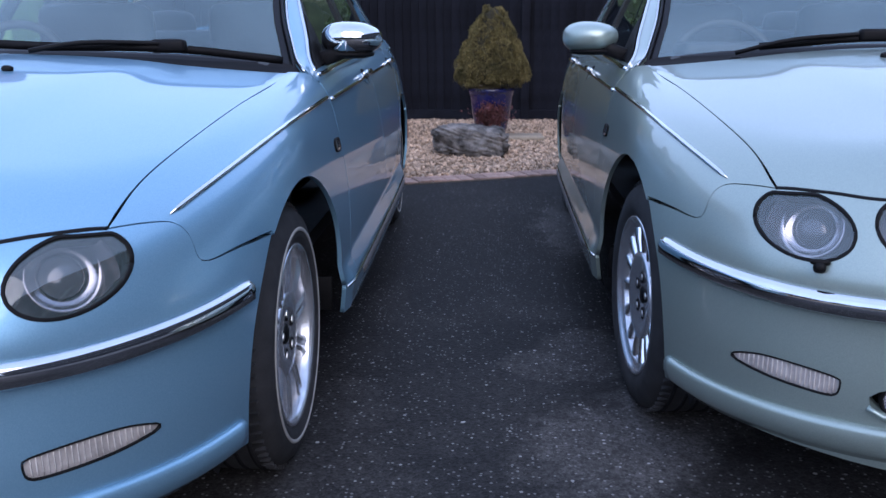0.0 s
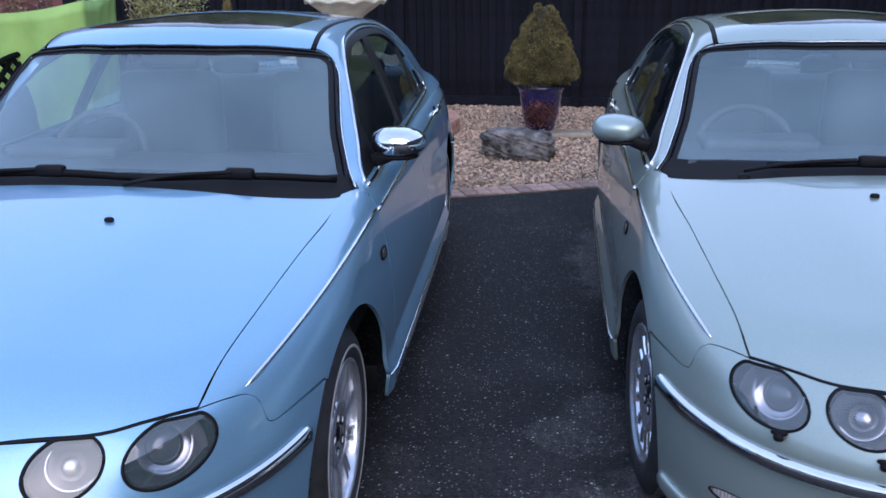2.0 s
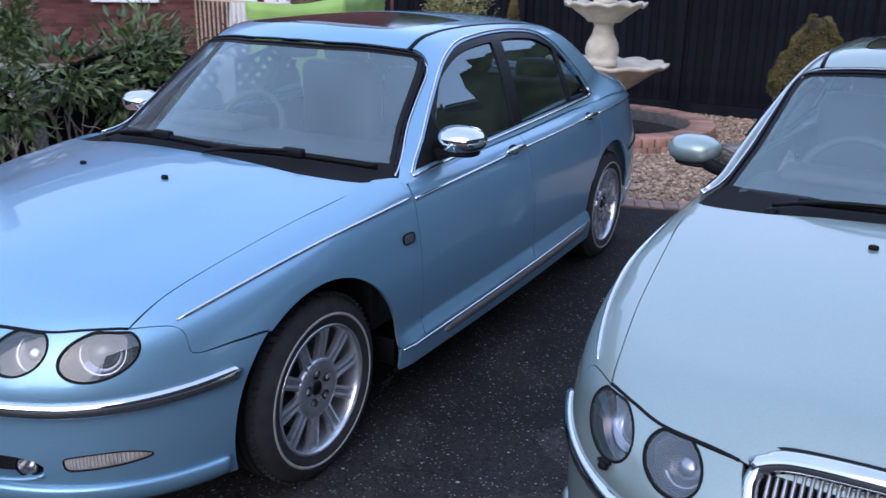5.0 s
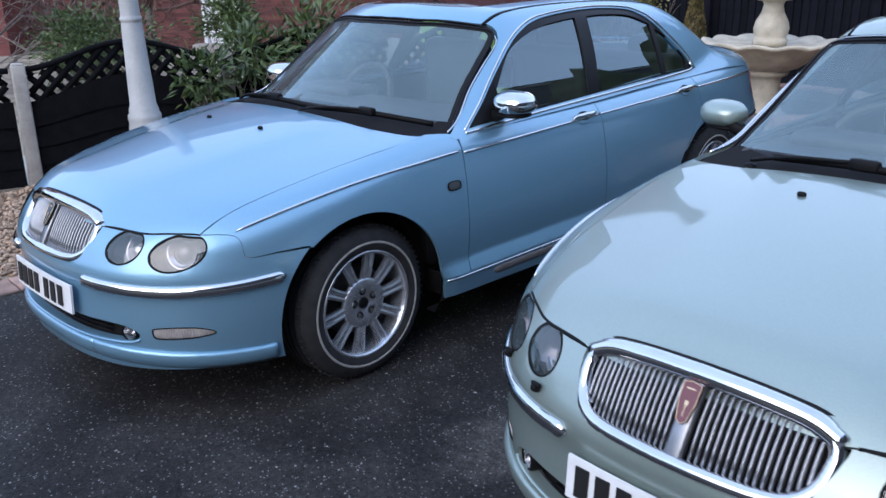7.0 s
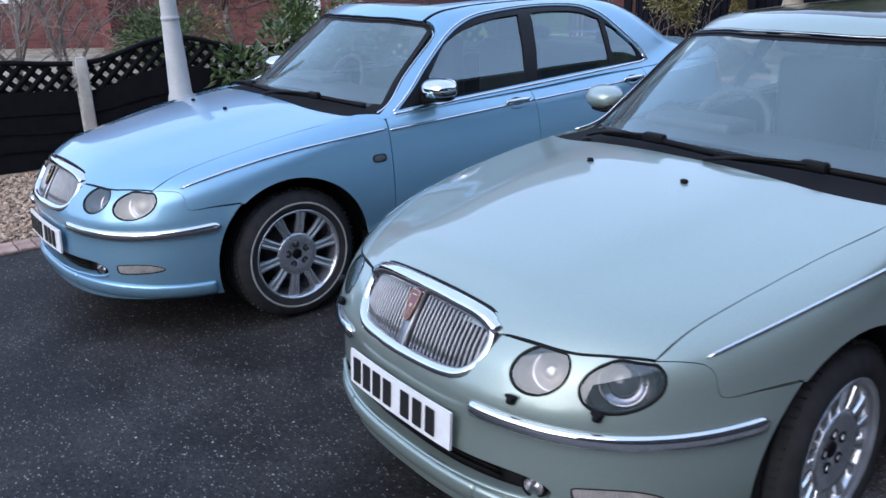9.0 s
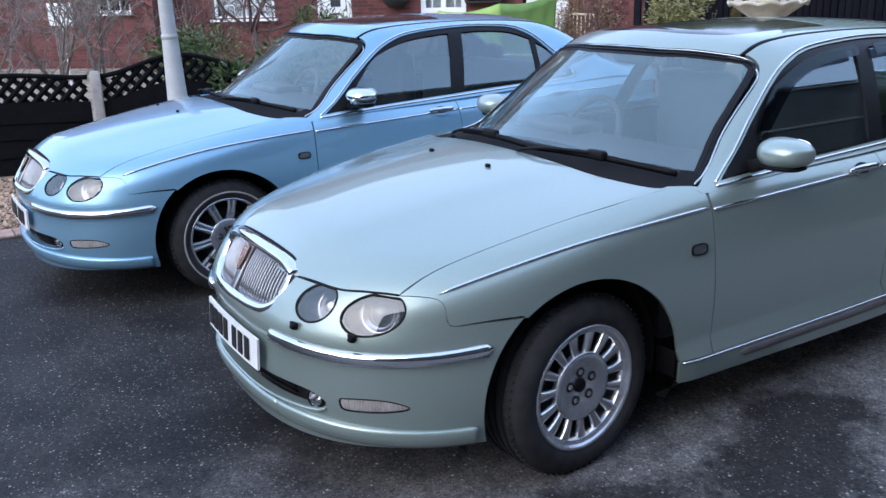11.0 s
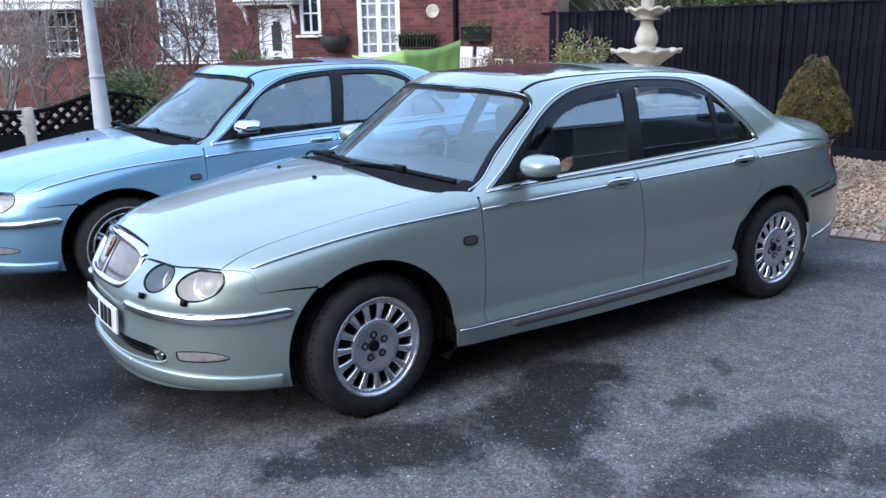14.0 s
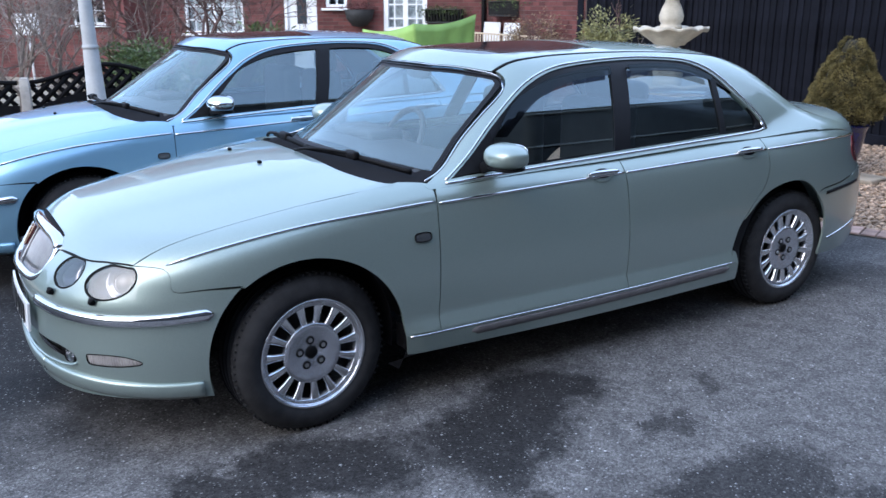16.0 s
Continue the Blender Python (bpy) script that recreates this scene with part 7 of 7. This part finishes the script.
def cover_mesh():
    """A fabric cover over a garden seat: a sagging top with three high corners, gathered sides drawn in towards the foot."""
    cx, cy = -5.0, 3.88
    corners = [(-4.48, 3.44, 1.40), (-4.74, 4.40, 1.49), (-5.50, 4.32, 1.25), (-5.46, 3.32, 1.33)]
    n, rows = 96, 22
    vs, fs = [], []
    for r in range(rows + 1):
        for k in range(n):
            q = 4 * k / n
            i, f = int(q), q - int(q)
            a, b = corners[i], corners[(i + 1) % 4]
            dip = math.sin(math.pi * f)
            x, y = a[0] + (b[0] - a[0]) * f, a[1] + (b[1] - a[1]) * f
            z = a[2] + (b[2] - a[2]) * f - 0.05 * dip
            if r <= 6:
                g = r / 6
                edge = 1 - (1 - g) ** 2
                px, py = cx + (x - cx) * g, cy + (y - cy) * g
                pz = 1.27 + (z - 1.27) * g**1.4 - 0.04 * math.sin(math.pi * g)
            else:
                h = (r - 6) / (rows - 6)
                gather = 0.055 * math.sin(19 * q + 2 * h) * math.sin(math.pi * min(1, h * 1.2)) + 0.02 * math.sin(7 * q)
                g = 1 - 0.34 * h**0.75 + gather + 0.05 * math.sin(math.pi * h)
                px, py = cx + (x - cx) * g, cy + (y - cy) * g
                pz = z * (1 - h) + 0.02 * h
            vs.append((px - cx, py - cy, pz))
    for r in range(rows):
        fs += [(r * n + k, (r + 1) * n + k, (r + 1) * n + (k + 1) % n, r * n + (k + 1) % n) for k in range(n)]
    return to_mesh("cover", vs, fs)


cv = thing("furniture_cover", cover_mesh(), GREENC, "lime-green fabric cover draped over a garden seat", "furniture cover", m=pose(-5.0, 3.88, 0))
so = cv.modifiers.new("thickness", "SOLIDIFY")
so.thickness = 0.012

# ---- brick house ----
HBRICK = mat("red_house_brick", (0.125, 0.042, 0.038), 0.88, vary=0.25, scale=3, fine=0.2, rand=0.35, island=True, bump=0.3, bump_scale=60)
HMORT = mat("house_mortar", (0.13, 0.095, 0.085), 0.95, vary=0.2, scale=5)
UPVC = mat("white_window_frame", (0.78, 0.79, 0.80), 0.35, vary=0.03, scale=5)
PANE = mat("window_pane", (0.05, 0.06, 0.07), 0.06, coat=0.5)
HPANE = glass_material("house_pane", (0.88, 0.90, 0.90), 0.0, 1.45)
NET = mat("net_curtain", (0.68, 0.69, 0.70), 0.9, vary=0.2, scale=14)
SLATE = mat("roof_tiles", (0.11, 0.075, 0.065), 0.85, vary=0.3, scale=4, rand=0.3, island=True)
GREYB = mat("black_basket", (0.02, 0.02, 0.02), 0.7, vary=0.3, scale=20)
HX, HY, HA = -14.1, 6.0, 45.0
house = thing("brick_house", None, None, "red brick house with white framed windows and white front door", "house", m=pose(HX, HY, 0, 0, 0, HA))


def brick_wall(name, x0, x1, z0, z1, holes, parent, m=None, thick=0.22, course=0.075, length=0.225):
    """A wall with openings: mortar slabs between the openings and courses of proud bricks."""
    xs = sorted({x0, x1, *[v for h in holes for v in h[:2]]})
    zs = sorted({z0, z1, *[v for h in holes for v in h[2:]]})
    slabs = []
    for a, b in zip(xs, xs[1:]):
        for c, d in zip(zs, zs[1:]):
            if not any(h[0] <= (a + b) / 2 <= h[1] and h[2] <= (c + d) / 2 <= h[3] for h in holes):
                slabs.append(box((b - a, thick, d - c), ((a + b) / 2, thick / 2 + 0.004, (c + d) / 2)))
    wall = part("wall", join(*slabs), HMORT, parent, m=m)
    rng = random.Random(5)
    vs, fs = [], []
    for r in range(int((z1 - z0) / course)):
        z = z0 + course * (r + 0.5)
        x = x0 - (length / 2 if r % 2 else 0)
        while x < x1:
            a, b = max(x + 0.005, x0), min(x + length - 0.005, x1)
            x += length
            for h in holes:
                if h[2] < z < h[3]:
                    if a < h[0] < b:
                        b = h[0]
                    elif a < h[1] < b:
                        a = h[1]
                    elif h[0] <= a and b <= h[1]:
                        a = b
            if b - a < 0.03:
                continue
            y = -0.003 + rng.uniform(-0.002, 0.002)
            k = len(vs)
            zz = course / 2 - 0.005
            vs += [(a, 0.01, z - zz), (b, 0.01, z - zz), (b, 0.01, z + zz), (a, 0.01, z + zz), (a, y, z - zz), (b, y, z - zz), (b, y, z + zz), (a, y, z + zz)]
            fs += [(k + 4, k + 5, k + 6, k + 7), (k, k + 1, k + 5, k + 4), (k + 1, k + 2, k + 6, k + 5), (k + 2, k + 3, k + 7, k + 6), (k + 3, k, k + 4, k + 7)]
    bricks = part("bricks", to_mesh("bricks", vs, fs, None, False), HBRICK, wall)
    bricks["kind"] = "stuff"
    return wall


def window(parent, x0, x1, z0, z1, cols, rows, sill=True, bars=(0.055, 0.022), curtain=True, split=None):
    """A framed window with glazing bars, panes, a sill and a net curtain or a dark sheet behind the glass."""
    f, g = bars
    w, h = x1 - x0, z1 - z0
    cx, cz = (x0 + x1) / 2, (z0 + z1) / 2
    fr = part("window", join(box((w, 0.07, f), (cx, 0.06, z0 + f / 2), 0.006, 1), box((w, 0.07, f), (cx, 0.06, z1 - f / 2), 0.006, 1), box((f, 0.07, h - 2 * f), (x0 + f / 2, 0.06, cz), 0.006, 1), box((f, 0.07, h - 2 * f), (x1 - f / 2, 0.06, cz), 0.006, 1)), UPVC, parent, "white framed window")
    for i in range(1, cols):
        b = f if split == i else g
        part("glazing_bar", box((b, 0.05, h - 2 * f), (x0 + w * i / cols, 0.06, cz), 0.004, 1), UPVC, fr)
    for j in range(1, rows):
        part("glazing_bar", box((w - 2 * f, 0.045, g), (cx, 0.06, z0 + h * j / rows), 0.004, 1), UPVC, fr)
    part("pane", box((w - f, 0.006, h - f), (cx, 0.075, cz)), HPANE, fr)
    # without a curtain, a dark sheet stands for the unlit room
    part("net_curtain", box((w - f, 0.01, h - f), (cx, 0.20, cz)), NET if curtain else PANE, fr)
    if sill:
        part("window_sill", box((w + 0.14, 0.16, 0.05), (cx, -0.03, z0 - 0.025), 0.008, 1), UPVC, fr)
    return fr


holes = [(-0.26, 0.48, 0.0, 2.12), (0.68, 1.16, 1.55, 2.45), (1.95, 2.89, 1.06, 2.45), (-2.62, -1.22, 1.02, 2.45), (-5.45, -4.60, 1.20, 2.45)]
brick_wall("front", -8.5, 4.12, 0.0, 5.2, holes, house)
door = part("front_door", join(box((0.07, 0.10, 2.12), (-0.225, 0.05, 1.06), 0.006, 1), box((0.07, 0.10, 2.12), (0.445, 0.05, 1.06), 0.006, 1), box((0.74, 0.10, 0.07), (0.11, 0.05, 2.085), 0.006, 1), box((0.60, 0.05, 2.04), (0.11, 0.08, 1.03), 0.004, 1)), UPVC, house, "white panelled front door")
part("door_glass", join(box((0.22, 0.012, 0.55), (0.12, 0.053, 1.50), 0.004, 1), box((0.14, 0.012, 0.10), (0.12, 0.053, 1.80), 0.004, 1)), PANE, door, "dark leaded door glass")
for zc in (0.35, 0.85):
    part("door_panel", box((0.40, 0.015, 0.34), (0.11, 0.054, zc), 0.006, 1), UPVC, door)
part("letter_plate", box((0.20, 0.014, 0.04), (0.11, 0.052, 1.08), 0.004, 1), CHROME, door)
part("door_step", box((1.0, 0.35, 0.12), (0.11, -0.17, 0.06), 0.01, 1), CONC, house)
canopy = part("door_canopy", join(box((1.35, 0.55, 0.10), (0.08, -0.27, 2.30), 0.01, 1), box((1.25, 0.45, 0.05), (0.08, -0.22, 2.21), 0.01, 1)), UPVC, house, "white flat door canopy on brackets")
for x in (-0.48, 0.60):
    part("canopy_bracket", rod("brk", [(x, -0.02, 1.80), (x, -0.12, 1.92), (x, -0.20, 2.08), (x, -0.42, 2.19)], 0.035, 8, 0.04, (1, 0, 0)), UPVC, canopy)
window(house, 0.68, 1.16, 1.55, 2.45, 2, 2, bars=(0.075, 0.035), curtain=False)
window(house, 1.95, 2.89, 1.06, 2.45, 4, 5, bars=(0.105, 0.03), split=2)
window(house, -2.62, -1.22, 1.02, 2.45, 6, 5, split=3)
window(house, -5.45, -4.60, 1.20, 2.45, 3, 4, curtain=False)
for x0 in (-5.4, -2.4, 0.6, 2.0):
    window(house, x0, x0 + 1.0, 3.3, 4.4, 4, 3)
part("roof", join(box((13.4, 0.5, 0.12), (-2.2, -0.2, 5.25), 0.01, 1)), UPVC, house)
rf = bmesh.new()
vs = [rf.verts.new(p) for p in ((-8.9, -0.5, 5.25), (4.5, -0.5, 5.25), (4.5, 4.0, 8.2), (-8.9, 4.0, 8.2), (-8.9, 8.5, 5.25), (4.5, 8.5, 5.25))]
for idx in ((0, 1, 2, 3), (3, 2, 5, 4), (0, 3, 4), (1, 5, 2), (0, 4, 5, 1)):
    rf.faces.new([vs[i] for i in idx])
part("roof", rf, SLATE, house, "dark tiled pitched roof")
part("rear_wall", join(box((12.4, 0.2, 5.2), (-2.2, 8.0, 2.6)), box((0.2, 8.0, 5.2), (-8.4, 4.0, 2.6))), HMORT, house)
part("plaque", lathe("plaque", [(0.0, 0.02), (0.11, 0.02), (0.125, 0.028), (0.14, 0.02), (0.142, 0.0)], 28), STONE, house, "round pale wall plaque", m=pose(3.60, -0.002, 1.99, 90, 0, 0))
part("drain_pipe", rod("pipe", [(4.08, -0.06, 0), (4.08, -0.06, 5.2)], 0.045, 10, 1.0, (0, 1, 0)), BLACK, house, "black drain pipe")
side_m = pose(4.12, 0.02, 0, 0, 0, -56)
brick_wall("side", 0.0, 4.0, 0.0, 5.2, [], house, side_m)
for x, z, r in ((1.48, 1.52, 0.31),):
    hb = thing("hanging_basket", lathe("basket", [(0.0, -0.36), (0.16, -0.32), (0.27, -0.18), (0.31, 0.0), (0.29, 0.0), (0.0, -0.03)], 24), GREYB, "dark half-round hanging basket on the brick wall", "hanging basket", "wall planters", m=pose(HX, HY, 0, 0, 0, HA) @ pose(x, -0.16, z))
    part("basket_chain", rod("chain", [(-0.25, 0, 0.0), (0.0, 0.05, 0.55), (0.25, 0, 0.0)], 0.008, 6, 0.05, (0, 1, 0)), GREYB, hb)
    part("basket_plant", leaf_mesh("bplant", np.random.default_rng(4).normal(0, 1, (300, 3)) * (0.16, 0.08, 0.05) + (0, 0, 0.04), np.tile((0, -0.3, 0.3), (300, 1)), 0.07, 0.02, 12), HEATHER, hb)["kind"] = "stuff"
def wall_trough(m, w, seed):
    """A slatted metal trough on the wall with withered plants."""
    tr = thing("wall_trough", box((w, 0.20, 0.03), (0, 0, -0.14), 0.004, 1), GREYB, "black metal wall trough with dead plants", "wall trough", "wall planters", m=m)
    count = int(w / 0.06)
    slat = bm_mesh("tslat", box((0.012, 0.20, 0.24), (0, 0, 0), 0.002, 1))
    for i in range(count + 1):
        part("slat", slat, GREYB, tr, m=pose(-w / 2 + w * i / count, 0, 0))
    part("rim", box((w, 0.02, 0.02), (0, -0.11, 0.12), 0.002, 1), GREYB, tr)
    part("plant", leaf_mesh("tplant", np.random.default_rng(seed).normal(0, 1, (500, 3)) * (w * 0.3, 0.05, 0.05) + (0, 0, 0.06), np.tile((0, -0.2, 0.4), (500, 1)), 0.08, 0.02, 13), LEAFG, tr)["kind"] = "stuff"


sm = pose(HX, HY, 0, 0, 0, HA) @ side_m
wall_trough(pose(HX, HY, 0, 0, 0, HA) @ pose(3.28, -0.12, 1.40), 0.74, 5)
wall_trough(sm @ pose(1.10, -0.12, 1.54), 0.95, 6)
for x_, w_ in ((0.58, 0.76), (1.50, 0.66)):
    thing("white_panel", box((w_, 0.04, 1.28), (0, 0, 0.64), 0.01, 1), UPVC, "white board leaning against the brick wall", "board", "white boards", m=sm @ pose(x_, -0.22, 0, -5, 0, 0))
CREAM = mat("cream_metal", (0.62, 0.52, 0.38), 0.5, vary=0.1, scale=8)
rail = thing("garden_railing", box((3.7, 0.03, 0.03), (0, 0, 1.02), 0.004, 1), CREAM, "cream metal garden railing by the house", "railing", m=sm @ pose(1.55, -0.50, 0.06))
part("lower_rail", box((3.7, 0.03, 0.03), (0, 0, 0.12), 0.004, 1), CREAM, rail)
upright = bm_mesh("upright", box((0.018, 0.018, 1.06), (0, 0, 0.49), 0.003, 1))
for i in range(29):
    part("upright", upright, CREAM, rail, m=pose(-1.83 + 0.1308 * i, 0, 0))
# lean-to with white fascia at the far end of the front
lean = part("bay", join(box((2.6, 0.9, 0.10), (-4.9, -0.45, 2.38), 0.01, 1), box((2.5, 0.8, 0.16), (-4.9, -0.42, 2.26), 0.01, 1)), UPVC, house, "white fascia over the far windows")
part("bay_wall", box((0.22, 0.8, 2.2), (-3.68, -0.42, 1.1), 0.0), HBRICK, house)
thing("garden_sign", join(box((0.46, 0.02, 0.36), (0, 0, 1.30), 0.006, 1), box((0.03, 0.03, 1.2), (0, 0.02, 0.60), 0.004, 1)), UPVC, "plain white board on a thin post", "sign board", m=pose(-13.03, 0.65, 0.0, 0, 0, 48))

# ---- what closes the place behind and beside the camera: added to shape reflections ----
DARKWALL = mat("dark_rendered_wall", (0.044, 0.042, 0.042), 0.9, vary=0.3, scale=1.2, fine=0.2, bump=0.3, bump_scale=20)
HEDGE = mat("far_hedge", (0.035, 0.05, 0.02), 0.9, vary=0.5, scale=1.5, second=(0.07, 0.09, 0.04), bump=1.0, bump_scale=4)


def hedge(name, x0, y0, x1, y1, h, seed):
    """A long uneven hedge with a ragged top."""
    rng = np.random.default_rng(seed)
    n = 60
    vs, fs = [], []
    d = np.array((x1 - x0, y1 - y0), float)
    nr = np.array((-d[1], d[0])) / np.linalg.norm(d)
    for i in range(n + 1):
        c = np.array((x0, y0)) + d * i / n
        hh = h * (1 + 0.12 * math.sin(i * 0.7) + rng.normal(0, 0.08))
        for o, z in ((-0.9, 0.0), (-0.8 + rng.normal(0, 0.1), hh * 0.6), (-0.3, hh), (0.4, hh * 0.97), (0.9 + rng.normal(0, 0.1), hh * 0.5), (0.9, 0.0)):
            vs.append((*(c + nr * o), z))
    for i in range(n):
        fs += [(6 * i + j, 6 * i + j + 1, 6 * i + 7 + j, 6 * i + 6 + j) for j in range(5)]
    return thing(name, to_mesh(name, vs, fs), HEDGE, "dark hedge added to close the skyline and its reflections", "hedge", kind="structure")


# added hedges, sized to darken the horizon in glass, chrome and paint
hedge("hedge_south", -26, -15, 16, -15, 3.2, 1)
hedge("hedge_east", 14.5, -15, 14.5, 9, 5.0, 2)
# out of view; its height decides how much sky the side windows reflect
wall_e = thing("wall_east", box((0.3, 40, 7.6), (7.15, 8.0, 3.8)), DARKWALL, "plain dark wall, unseen, set to darken the side windows' reflections", "wall", kind="structure")
for z_ in (2.7, 5.1, 7.35):
    part("string_course", box((0.10, 40, 0.12), (6.96, 8.0, z_), 0.01, 1), CONC, wall_e)
hedge("hedge_north", -15, 13.5, 6.6, 13.5, 5.5, 3)
hedge("hedge_west", -26, -15, -26, 6, 3.6, 4)


def tree_crown(name, centre, size, count, seed):
    """A leafy garden tree seen over the fence: trunk, limbs and a ragged crown."""
    me, tips = twig_mesh("tree", (0, 0, 0), centre[2] + size[2], 0.45, seed, 4, 0.07, 4)
    tree_ = thing(name, me, TWIG, "leafy evergreen tree beyond the fence", "tree", "trees beyond the fence", m=pose(centre[0], centre[1], 0))
    rng = np.random.default_rng(seed)
    cl = rng.normal(0, 0.55, (26, 3))
    p = (cl[rng.integers(0, 26, count)] + rng.normal(0, 0.17, (count, 3))) * size + (0, 0, centre[2])
    part("crown", leaf_mesh("crown", p, p - (0, 0, centre[2]), 0.11, 0.05, seed), LEAFG, tree_)


tree_crown("garden_tree", (-6.4, 10.2, 2.3), (1.4, 0.9, 0.8), 6000, 41)
tree_crown("garden_tree", (-3.6, 10.8, 2.4), (1.6, 0.9, 0.8), 6000, 42)
tree_crown("garden_tree", (4.0, 10.0, 1.7), (1.0, 0.7, 0.7), 4000, 43)
